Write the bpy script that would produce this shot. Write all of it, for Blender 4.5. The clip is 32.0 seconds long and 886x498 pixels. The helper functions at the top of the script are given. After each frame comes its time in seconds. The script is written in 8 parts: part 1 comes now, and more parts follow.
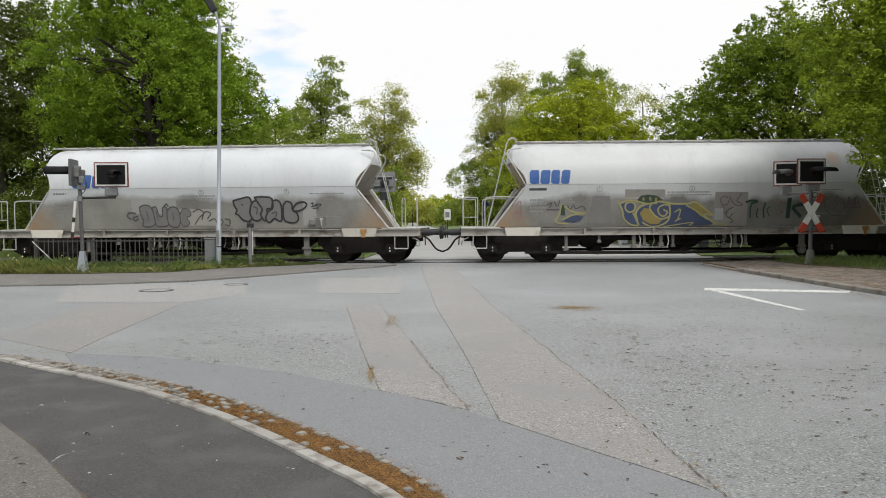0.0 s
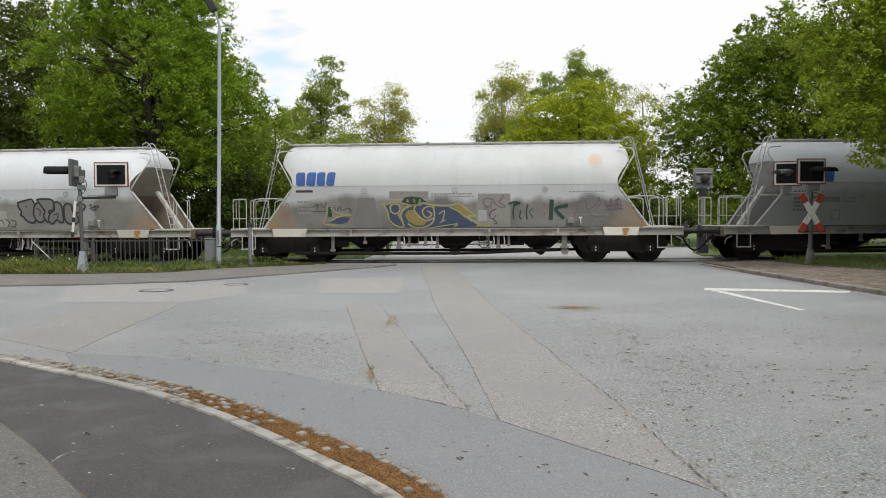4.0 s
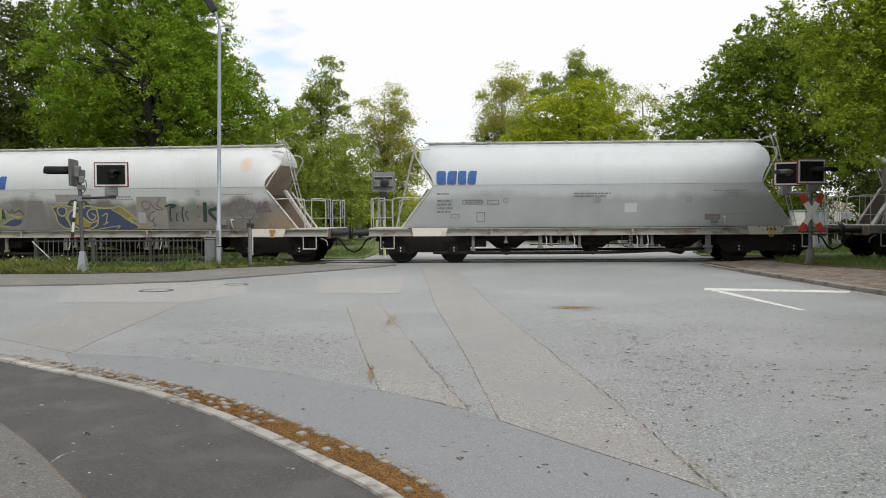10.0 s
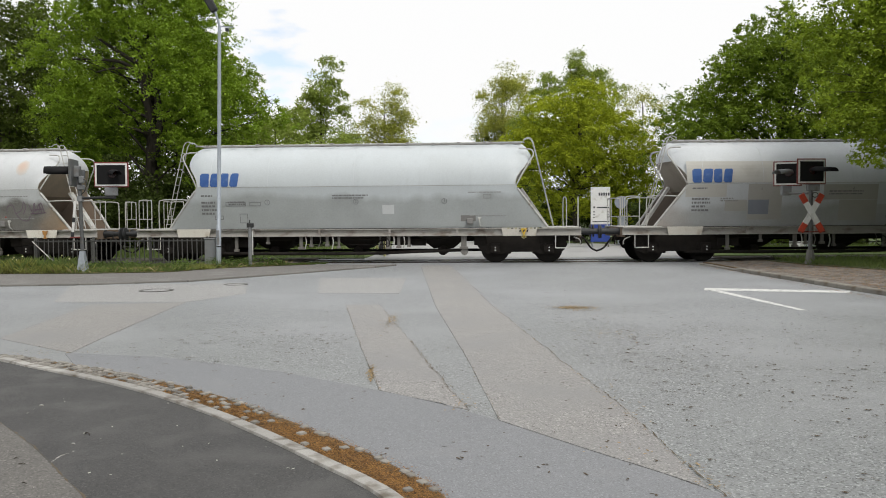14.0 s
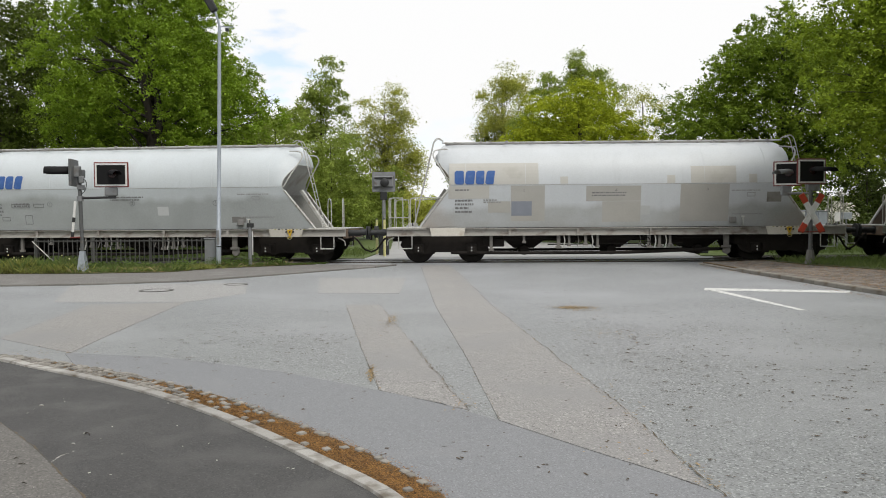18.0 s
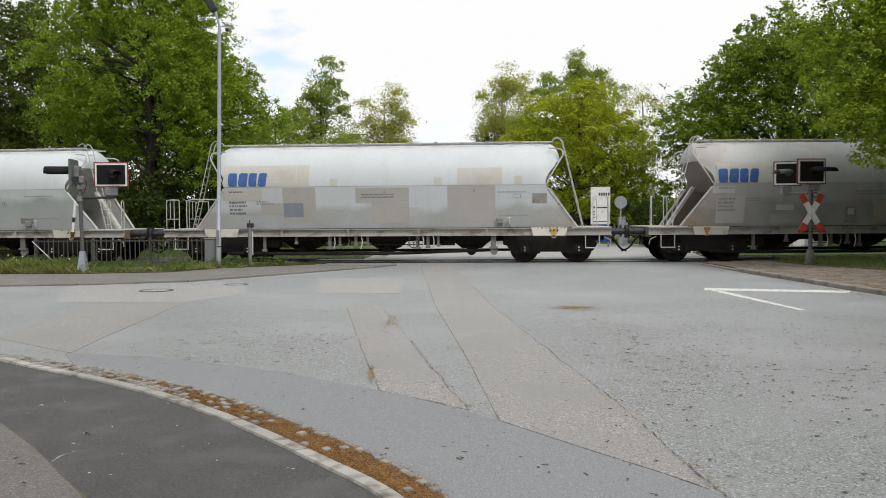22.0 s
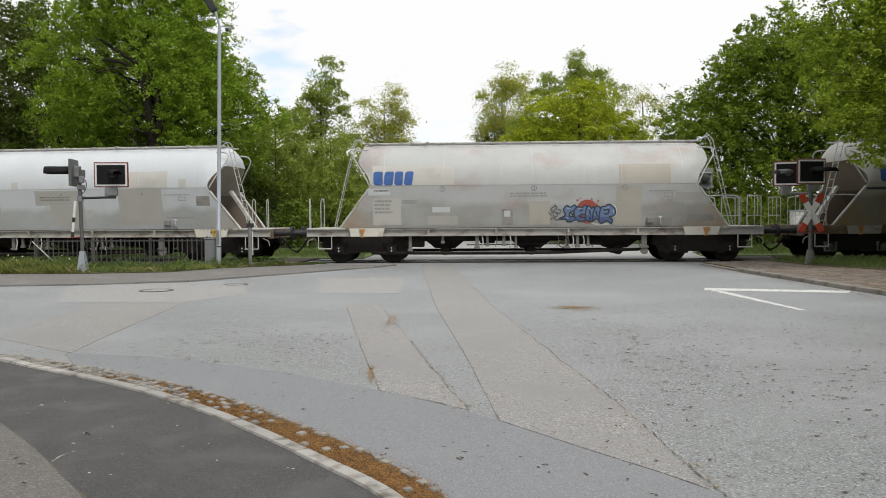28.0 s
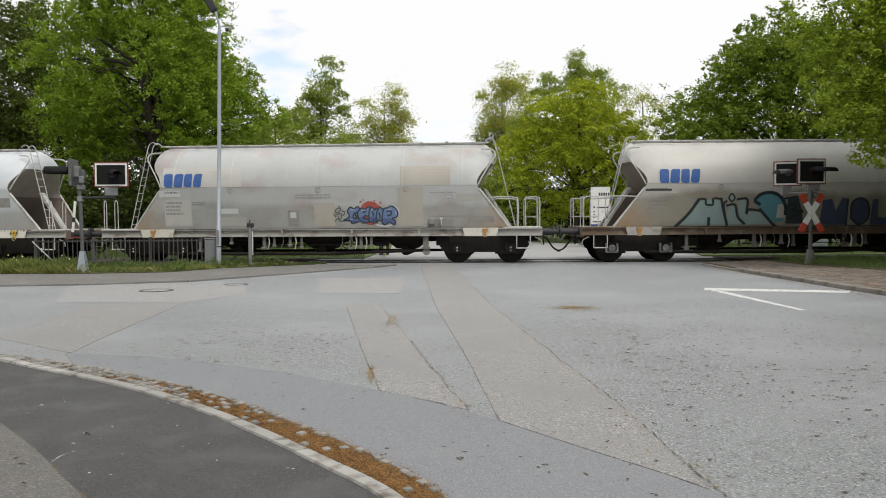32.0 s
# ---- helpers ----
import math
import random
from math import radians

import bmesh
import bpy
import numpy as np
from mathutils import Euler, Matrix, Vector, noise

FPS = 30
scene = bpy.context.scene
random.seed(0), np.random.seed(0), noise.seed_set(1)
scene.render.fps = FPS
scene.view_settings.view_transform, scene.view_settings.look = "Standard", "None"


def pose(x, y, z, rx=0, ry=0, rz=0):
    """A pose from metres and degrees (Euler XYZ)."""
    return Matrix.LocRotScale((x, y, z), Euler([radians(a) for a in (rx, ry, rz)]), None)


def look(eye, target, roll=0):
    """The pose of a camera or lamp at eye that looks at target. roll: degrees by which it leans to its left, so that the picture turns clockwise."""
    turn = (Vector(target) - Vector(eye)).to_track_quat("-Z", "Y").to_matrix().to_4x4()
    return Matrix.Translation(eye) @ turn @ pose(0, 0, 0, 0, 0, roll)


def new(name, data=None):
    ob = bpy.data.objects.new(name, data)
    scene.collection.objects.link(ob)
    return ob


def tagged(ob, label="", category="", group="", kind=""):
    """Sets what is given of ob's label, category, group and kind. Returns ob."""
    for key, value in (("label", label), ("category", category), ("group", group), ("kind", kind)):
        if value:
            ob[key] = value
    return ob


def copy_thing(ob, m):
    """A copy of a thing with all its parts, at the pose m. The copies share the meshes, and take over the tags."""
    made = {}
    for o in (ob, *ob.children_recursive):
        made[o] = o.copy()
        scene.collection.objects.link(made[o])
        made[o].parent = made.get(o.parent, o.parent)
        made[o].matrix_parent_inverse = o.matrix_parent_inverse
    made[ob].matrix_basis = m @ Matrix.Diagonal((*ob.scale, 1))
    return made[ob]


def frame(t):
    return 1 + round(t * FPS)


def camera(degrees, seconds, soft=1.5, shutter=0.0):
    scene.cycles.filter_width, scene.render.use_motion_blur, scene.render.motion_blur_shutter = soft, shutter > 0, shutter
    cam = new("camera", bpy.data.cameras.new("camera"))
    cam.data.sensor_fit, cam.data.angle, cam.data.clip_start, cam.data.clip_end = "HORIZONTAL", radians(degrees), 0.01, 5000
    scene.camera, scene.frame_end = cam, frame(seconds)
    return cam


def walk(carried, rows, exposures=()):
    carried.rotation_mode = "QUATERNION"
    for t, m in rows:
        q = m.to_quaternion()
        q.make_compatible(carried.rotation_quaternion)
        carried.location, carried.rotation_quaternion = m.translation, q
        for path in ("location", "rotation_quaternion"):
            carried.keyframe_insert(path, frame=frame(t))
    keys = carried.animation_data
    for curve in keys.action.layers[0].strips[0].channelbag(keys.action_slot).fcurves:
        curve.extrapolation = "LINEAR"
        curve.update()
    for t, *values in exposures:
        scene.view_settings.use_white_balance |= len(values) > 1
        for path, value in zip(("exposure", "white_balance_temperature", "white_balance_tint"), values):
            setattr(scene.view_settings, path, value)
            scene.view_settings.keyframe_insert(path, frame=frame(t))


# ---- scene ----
cam = camera(57.8, 32.0, soft=1.0)
VIEW = pose(0, 0, 1.553, 90 - 2.2584, 0, 0) @ pose(0, 0, 0, 0, 0, -0.381)
walk(cam, [(0.0, VIEW), (32.0, VIEW)])
scene.view_settings.exposure = -0.06

# ---------------------------------------------------------------- daylight
SUN_UP, SUN_TURN = 54.0, 150.0
world = bpy.data.worlds.new("sky")
scene.world = world
world.use_nodes = True
wn = world.node_tree.nodes
wl = world.node_tree.links
sky = wn.new("ShaderNodeTexSky")
sky.sky_type = "NISHITA"
sky.sun_disc = False
sky.sun_elevation, sky.sun_rotation = radians(SUN_UP), radians(SUN_TURN)
sky_gain = wn.new("ShaderNodeMix")
sky_gain.data_type, sky_gain.blend_type = "RGBA", "MULTIPLY"
sky_gain.inputs[0].default_value = 1.0
sky_gain.inputs[7].default_value = (0.2, 0.2, 0.2, 1)
wl.new(sky.outputs[0], sky_gain.inputs[6])
wc = wn.new("ShaderNodeTexCoord")
wm = wn.new("ShaderNodeMapping")
wm.inputs["Scale"].default_value = (1.0, 1.0, 2.6)
wl.new(wc.outputs["Generated"], wm.inputs[0])
cloud = wn.new("ShaderNodeTexNoise")
cloud.inputs["Scale"].default_value, cloud.inputs["Detail"].default_value = 2.3, 5.0
wl.new(wm.outputs[0], cloud.inputs["Vector"])
ramp = wn.new("ShaderNodeValToRGB")
ramp.color_ramp.elements[0].position, ramp.color_ramp.elements[1].position = 0.30, 0.42
wl.new(cloud.outputs[0], ramp.inputs[0])
mixc = wn.new("ShaderNodeMix")
mixc.data_type = "RGBA"
# a thin spot in the cloud over the road, where the blue shows through
wd_ = wn.new("ShaderNodeVectorMath")
wd_.operation = "DISTANCE"
wd_.inputs[1].default_value = (-0.195, 0.962, 0.185)
wl.new(wc.outputs["Generated"], wd_.inputs[0])
wa = wn.new("ShaderNodeMath")
wa.operation = "MULTIPLY_ADD"
wa.inputs[1].default_value, wa.inputs[2].default_value = 0.17, -0.085
wisp = wn.new("ShaderNodeTexNoise")
wisp.inputs["Scale"].default_value, wisp.inputs["Detail"].default_value = 16.0, 6.0
wl.new(wm.outputs[0], wisp.inputs["Vector"])
wl.new(wisp.outputs[0], wa.inputs[0])
ws_ = wn.new("ShaderNodeMath")
ws_.operation = "ADD"
wl.new(wd_.outputs["Value"], ws_.inputs[0])
wl.new(wa.outputs[0], ws_.inputs[1])
wr = wn.new("ShaderNodeMapRange")
wr.inputs[1].default_value, wr.inputs[2].default_value, wr.inputs[3].default_value = 0.008, 0.045, 0.4
wl.new(ws_.outputs[0], wr.inputs[0])
wmul = wn.new("ShaderNodeMath")
wmul.operation = "MULTIPLY"
wl.new(ramp.outputs[0], wmul.inputs[0])
wl.new(wr.outputs[0], wmul.inputs[1])
wl.new(wmul.outputs[0], mixc.inputs[0])
wl.new(sky_gain.outputs[2], mixc.inputs[6])
mixc.inputs[7].default_value = (1.03, 1.03, 1.03, 1)
bg = wn["Background"]
bg.inputs[1].default_value = 1.0
wl.new(mixc.outputs[2], bg.inputs[0])

sun = new("sun", bpy.data.lights.new("sun", "SUN"))
sun.data.energy, sun.data.angle, sun.data.color = 2.2, radians(15), (1.0, 0.96, 0.9)
sun.matrix_world = look((0, 0, 30), (0 - math.sin(radians(SUN_TURN)) * 30 / math.tan(radians(SUN_UP)),
                                      -math.cos(radians(SUN_TURN)) * 30 / math.tan(radians(SUN_UP)), 0))


# ---------------------------------------------------------------- materials
def mat(name, a, b=None, rough=0.8, metal=0.0, scale=6.0, fine=60.0, bump=0.2, spread=0.35, grime=None, grime_at=(0.55, 0.75),
        grime_scale=1.5, stretch=(1, 1, 1), per=None, fine_mix=0.25, spec=0.5, through_light=0.0, spot=(0.68, 1.34), stones=0.0, stone_mix=1.0, beyond=None):
    """A surface of two colours mixed at two scales, with stains (grime), relief and, by piece or leaf, a shift of brightness."""
    m = bpy.data.materials.new(name)
    m.use_nodes = True
    n, l = m.node_tree.nodes, m.node_tree.links
    p = n["Principled BSDF"]
    b = b or tuple(c * 0.75 for c in a)
    tc = n.new("ShaderNodeTexCoord")
    mp = n.new("ShaderNodeMapping")
    mp.inputs["Scale"].default_value = stretch
    l.new(tc.outputs["Object"], mp.inputs[0])

    def noise_of(s, detail=4.0):
        t = n.new("ShaderNodeTexNoise")
        t.inputs["Scale"].default_value, t.inputs["Detail"].default_value = s, detail
        l.new(mp.outputs[0], t.inputs["Vector"])
        return t.outputs[0]

    def ramp_of(v, lo, hi):
        t = n.new("ShaderNodeMapRange")
        t.inputs[1].default_value, t.inputs[2].default_value = lo, hi
        l.new(v, t.inputs[0])
        return t.outputs[0]

    def mix(f, x, y, blend="MIX"):
        t = n.new("ShaderNodeMix")
        t.data_type, t.blend_type = "RGBA", blend
        for s, q in ((0, f), (6, x), (7, y)):
            if isinstance(q, (float, int)):
                t.inputs[s].default_value = q
            elif isinstance(q, tuple):
                t.inputs[s].default_value = (*q, 1)
            else:
                l.new(q, t.inputs[s])
        return t.outputs[2]

    big = noise_of(scale)
    small = noise_of(fine, 3.0)
    col = mix(ramp_of(big, 0.5 - spread, 0.5 + spread), a, b)
    dark = tuple(c * 0.55 for c in a)
    light = tuple(min(1, c * 1.35) for c in a)
    speck = mix(ramp_of(small, 0.3, 0.7), dark, light)
    col = mix(fine_mix, col, speck)
    if stones:
        vn = n.new("ShaderNodeTexVoronoi")
        vn.inputs["Scale"].default_value = stones
        l.new(mp.outputs[0], vn.inputs["Vector"])
        sepc = n.new("ShaderNodeSeparateColor")
        l.new(vn.outputs["Color"], sepc.inputs[0])
        col = mix(ramp_of(sepc.outputs[0], 0.80, 1.0), col, tuple(min(1, c * (1 + 0.7 * stone_mix)) for c in a))
        col = mix(ramp_of(sepc.outputs[1], 0.70, 0.97), col, tuple(c * (1 - 0.58 * stone_mix) for c in a))
    if grime:
        g = ramp_of(noise_of(grime_scale, 6.0), *grime_at)
        col = mix(g, col, grime)
    if beyond:                                  # a brighter tint past a ragged limit across the road
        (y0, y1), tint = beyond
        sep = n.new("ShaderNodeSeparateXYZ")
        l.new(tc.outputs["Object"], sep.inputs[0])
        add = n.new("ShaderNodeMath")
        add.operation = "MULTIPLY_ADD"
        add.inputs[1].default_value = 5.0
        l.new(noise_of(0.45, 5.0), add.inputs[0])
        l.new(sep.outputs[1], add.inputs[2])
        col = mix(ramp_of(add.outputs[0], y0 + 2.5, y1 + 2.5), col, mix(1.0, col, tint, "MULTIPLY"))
    if per:
        src = n.new("ShaderNodeNewGeometry").outputs["Random Per Island"] if per == "island" else n.new("ShaderNodeObjectInfo").outputs["Random"]
        v = n.new("ShaderNodeMapRange")
        v.inputs[3].default_value, v.inputs[4].default_value = spot
        l.new(src, v.inputs[0])
        hs = n.new("ShaderNodeHueSaturation")
        l.new(v.outputs[0], hs.inputs["Value"])
        l.new(col, hs.inputs["Color"])
        col = hs.outputs[0]
    l.new(col, p.inputs["Base Color"])
    p.inputs["Metallic"].default_value = metal
    p.inputs["Specular IOR Level"].default_value = spec
    rr = n.new("ShaderNodeMapRange")
    rr.inputs[3].default_value, rr.inputs[4].default_value = max(0.05, rough - 0.12), min(1, rough + 0.12)
    l.new(small, rr.inputs[0])
    l.new(rr.outputs[0], p.inputs["Roughness"])
    if bump:
        bm_ = n.new("ShaderNodeBump")
        bm_.inputs["Strength"].default_value, bm_.inputs["Distance"].default_value = bump, 0.01
        l.new(small, bm_.inputs["Height"])
        l.new(bm_.outputs[0], p.inputs["Normal"])
    if through_light:
        tr = n.new("ShaderNodeBsdfTranslucent")
        l.new(mix(0.5, col, tuple(min(1, c * 1.5) for c in a)), tr.inputs[0])
        ms = n.new("ShaderNodeMixShader")
        ms.inputs[0].default_value = through_light
        l.new(p.outputs[0], ms.inputs[1])
        l.new(tr.outputs[0], ms.inputs[2])
        l.new(ms.outputs[0], n["Material Output"].inputs[0])
    return m


M = {}
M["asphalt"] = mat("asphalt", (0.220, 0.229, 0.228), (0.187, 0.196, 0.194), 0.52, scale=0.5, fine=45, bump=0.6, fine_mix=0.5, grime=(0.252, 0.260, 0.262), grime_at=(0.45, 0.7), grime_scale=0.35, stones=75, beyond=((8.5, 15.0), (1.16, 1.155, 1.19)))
M["asphalt_smooth"] = mat("smooth asphalt", (0.212, 0.218, 0.227), (0.186, 0.192, 0.201), 0.85, scale=0.8, fine=90, bump=0.3, fine_mix=0.22, grime=(0.222, 0.224, 0.226), grime_scale=0.9, stones=120, stone_mix=0.42)
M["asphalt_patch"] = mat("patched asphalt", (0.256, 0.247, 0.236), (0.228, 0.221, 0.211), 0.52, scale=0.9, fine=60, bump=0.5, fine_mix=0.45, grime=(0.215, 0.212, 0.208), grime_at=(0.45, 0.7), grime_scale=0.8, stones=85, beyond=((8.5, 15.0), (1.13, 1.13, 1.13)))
M["asphalt_pale"] = mat("pale asphalt", (0.315, 0.312, 0.305), (0.285, 0.284, 0.28), 0.62, scale=0.7, fine=50, bump=0.4, fine_mix=0.4, stones=80)
M["asphalt_dark"] = mat("dark asphalt", (0.067, 0.0655, 0.064), (0.047, 0.046, 0.045), 0.85, scale=1.6, spread=0.2, fine=140, bump=0.5, fine_mix=0.3, grime=(0.092, 0.090, 0.087), grime_at=(0.5, 0.75), grime_scale=2.2, stones=120, stone_mix=0.75)
M["asphalt_old"] = mat("old footpath asphalt", (0.146, 0.139, 0.128), (0.108, 0.103, 0.096), 0.9, scale=2, fine=110, bump=0.7, fine_mix=0.45, stones=80, stone_mix=0.7)
M["asphalt_walk"] = mat("worn pavement asphalt", (0.168, 0.16, 0.15), (0.135, 0.128, 0.119), 0.85, scale=0.8, fine=55, bump=0.4, fine_mix=0.35, grime=(0.21, 0.205, 0.195), grime_scale=1.2, stones=70, stone_mix=0.6)
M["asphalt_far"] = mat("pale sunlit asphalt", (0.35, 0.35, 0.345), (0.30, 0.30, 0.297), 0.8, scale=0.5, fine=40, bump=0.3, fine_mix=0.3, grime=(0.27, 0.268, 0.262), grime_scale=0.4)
M["crack"] = mat("crack filled with dirt", (0.095, 0.078, 0.056), (0.15, 0.105, 0.06), 0.95, scale=5, fine=60)
M["tar"] = mat("tar joint", (0.035, 0.035, 0.037), None, 0.8, scale=5, fine=60)
M["kerb"] = mat("concrete kerb", (0.37, 0.36, 0.335), (0.28, 0.27, 0.25), 0.9, scale=3, fine=90, bump=0.4, grime=(0.14, 0.12, 0.095), grime_at=(0.5, 0.72), grime_scale=7, per="object", spot=(0.86, 1.14))
M["kerb_dark"] = mat("weathered kerb", (0.19, 0.183, 0.168), (0.13, 0.125, 0.113), 0.9, scale=3, fine=70, bump=0.4, per="object", spot=(0.88, 1.12))
M["kerb_tan"] = mat("worn tan kerb", (0.25, 0.235, 0.205), (0.175, 0.16, 0.135), 0.9, scale=3, fine=70, bump=0.4, grime=(0.13, 0.10, 0.07), grime_at=(0.52, 0.75), grime_scale=3, per="object", spot=(0.88, 1.12))
M["cobble"] = mat("granite cobble", (0.265, 0.25, 0.222), (0.18, 0.17, 0.15), 0.85, scale=9, fine=120, bump=0.6, per="object")
M["joint_dirt"] = mat("dirt in joints", (0.115, 0.078, 0.042), (0.16, 0.105, 0.05), 0.98, scale=8, fine=120, bump=0.8)
M["litter"] = mat("brown fallen catkins", (0.285, 0.145, 0.036), (0.11, 0.054, 0.018), 0.9, scale=9, fine=80, per="island", spot=(0.25, 1.75))
M["litter_pale"] = mat("dry straw-coloured catkins", (0.33, 0.23, 0.10), (0.20, 0.135, 0.06), 0.9, scale=9, fine=80, per="island", spot=(0.35, 1.6))
M["litter_dark"] = mat("dark dead leaves", (0.085, 0.056, 0.03), (0.04, 0.03, 0.018), 0.9, scale=5, fine=80, per="island")
M["paver"] = mat("brown paving", (0.18, 0.16, 0.14), (0.135, 0.12, 0.105), 0.9, scale=2.5, fine=25, bump=0.5, fine_mix=0.4, grime=(0.21, 0.18, 0.15), grime_scale=2, per="island")
M["paver_one"] = mat("brown paving stone", (0.18, 0.16, 0.14), (0.135, 0.12, 0.105), 0.9, scale=2.5, fine=25, bump=0.5, fine_mix=0.4, grime=(0.21, 0.18, 0.15), grime_scale=2, per="object")
M["soil"] = mat("soil and grass", (0.062, 0.085, 0.028), (0.085, 0.07, 0.038), 0.95, scale=1.2, fine=25, bump=0.8, fine_mix=0.4)
M["meadow"] = mat("meadow", (0.085, 0.13, 0.028), (0.11, 0.13, 0.04), 0.95, scale=0.5, fine=9, bump=0.8, fine_mix=0.4)
M["grass"] = mat("grass blades", (0.085, 0.14, 0.026), (0.14, 0.155, 0.045), 0.7, scale=0.7, fine=20, bump=0, per="island", through_light=0.3)
M["straw"] = mat("dry straw", (0.30, 0.25, 0.12), (0.22, 0.17, 0.08), 0.8, scale=1, fine=20, bump=0, per="island")
M["dandelion"] = mat("pale yellow flowers", (0.55, 0.50, 0.16), (0.6, 0.6, 0.42), 0.7, scale=5, fine=20, bump=0, per="island")
M["ballast"] = mat("ballast", (0.10, 0.085, 0.07), (0.06, 0.052, 0.045), 0.95, scale=6, fine=22, bump=1.0, fine_mix=0.5)
M["rail"] = mat("rail steel", (0.16, 0.13, 0.11), (0.10, 0.075, 0.06), 0.45, 0.7, scale=4, fine=60, bump=0.1)
M["paint_line"] = mat("road paint", (0.68, 0.68, 0.66), (0.52, 0.52, 0.50), 0.7, scale=5, fine=60, bump=0.2, grime=(0.3, 0.3, 0.3), grime_at=(0.52, 0.7), grime_scale=8)
M["iron"] = mat("cast iron", (0.14, 0.135, 0.125), (0.09, 0.088, 0.08), 0.6, 0.6, scale=9, fine=60)
M["bark"] = mat("bark", (0.052, 0.042, 0.032), (0.03, 0.025, 0.02), 0.95, scale=4, fine=25, bump=0.9, stretch=(1, 1, 0.25))
M["bark_pale"] = mat("pale bark", (0.16, 0.14, 0.11), (0.09, 0.08, 0.065), 0.95, scale=4, fine=25, bump=0.9, stretch=(1, 1, 0.4))


def leaf_mat(name, a, b, t=0.36):
    return mat(name, a, b, 0.7, scale=0.6, fine=3.0, bump=0, per="island", fine_mix=0.3, through_light=t, spec=0.22, spot=(0.55, 1.5), spread=0.16)


M["leaf_oak"] = leaf_mat("fresh green leaves", (0.218, 0.318, 0.027), (0.122, 0.195, 0.02), 0.38)
# leaf_dark and leaf_shade put the wood's shade into the leaf colour
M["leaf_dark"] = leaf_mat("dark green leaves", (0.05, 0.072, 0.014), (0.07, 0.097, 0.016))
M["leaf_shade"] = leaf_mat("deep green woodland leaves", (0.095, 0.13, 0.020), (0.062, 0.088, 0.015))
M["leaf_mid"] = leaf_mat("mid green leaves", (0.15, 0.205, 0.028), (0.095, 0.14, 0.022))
M["leaf_bush"] = leaf_mat("soft green bush leaves", (0.27, 0.335, 0.065), (0.18, 0.235, 0.046), 0.45)
M["leaf_pale"] = leaf_mat("pale olive spring leaves", (0.39, 0.405, 0.085), (0.28, 0.30, 0.065), 0.5)
M["leaf_yellow"] = leaf_mat("yellow green maple leaves", (0.36, 0.41, 0.028), (0.23, 0.28, 0.02), 0.40)
# lit copy of the oak leaves: colour raised as sunlight on the near boughs
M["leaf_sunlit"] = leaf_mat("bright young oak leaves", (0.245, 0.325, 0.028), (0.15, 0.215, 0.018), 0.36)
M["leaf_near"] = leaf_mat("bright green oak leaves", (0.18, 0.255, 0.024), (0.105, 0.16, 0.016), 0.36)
M["leaf_weed"] = leaf_mat("fresh weed leaves", (0.115, 0.17, 0.038), (0.075, 0.12, 0.028), 0.3)
M["galv"] = mat("galvanised steel", (0.42, 0.46, 0.50), (0.33, 0.36, 0.40), 0.5, 0.55, scale=5, fine=40, bump=0.05, stretch=(1, 1, 0.3))
M["steel_grey"] = mat("grey painted steel", (0.24, 0.25, 0.255), (0.18, 0.185, 0.19), 0.6, 0.2, scale=5, fine=50, bump=0.1, grime=(0.14, 0.12, 0.1), grime_scale=4)
M["steel_dark"] = mat("dark painted steel", (0.035, 0.037, 0.038), (0.02, 0.02, 0.02), 0.6, 0.2, scale=6, fine=60, bump=0.1)
M["steel_mid"] = mat("weathered dark grey steel", (0.12, 0.125, 0.125), (0.075, 0.078, 0.08), 0.6, 0.2, scale=6, fine=50, bump=0.1, grime=(0.17, 0.15, 0.13), grime_scale=4)
M["fence"] = mat("weathered fence steel", (0.105, 0.107, 0.103), (0.07, 0.068, 0.064), 0.65, 0.3, scale=6, fine=50, per="object")
M["black"] = mat("matt black board", (0.010, 0.010, 0.011), (0.015, 0.015, 0.015), 0.6, scale=5, fine=40, bump=0.05, spec=0.15)
M["red"] = mat("signal red", (0.46, 0.055, 0.022), (0.36, 0.04, 0.018), 0.5, scale=5, fine=40, bump=0.05)
M["red_dark"] = mat("faded dark red edge", (0.17, 0.03, 0.022), (0.12, 0.022, 0.02), 0.55, scale=5, fine=40, bump=0.05)
M["white"] = mat("white enamel", (0.72, 0.72, 0.70), (0.62, 0.62, 0.60), 0.45, scale=3, fine=40, bump=0.05, grime=(0.45, 0.44, 0.4), grime_scale=5)
M["lens"] = mat("dark signal lens", (0.03, 0.008, 0.008), None, 0.15, scale=5, fine=40, bump=0)
M["sign_blue"] = mat("blue sign foil", (0.02, 0.05, 0.26), (0.018, 0.045, 0.22), 0.5, scale=5, fine=40, bump=0)
M["ink"] = mat("dark lettering", (0.045, 0.045, 0.05), (0.07, 0.07, 0.075), 0.7, scale=9, fine=60, bump=0)
M["wood_pale"] = mat("pale blossom", (0.7, 0.68, 0.6), (0.6, 0.6, 0.5), 0.8, scale=3, fine=30)


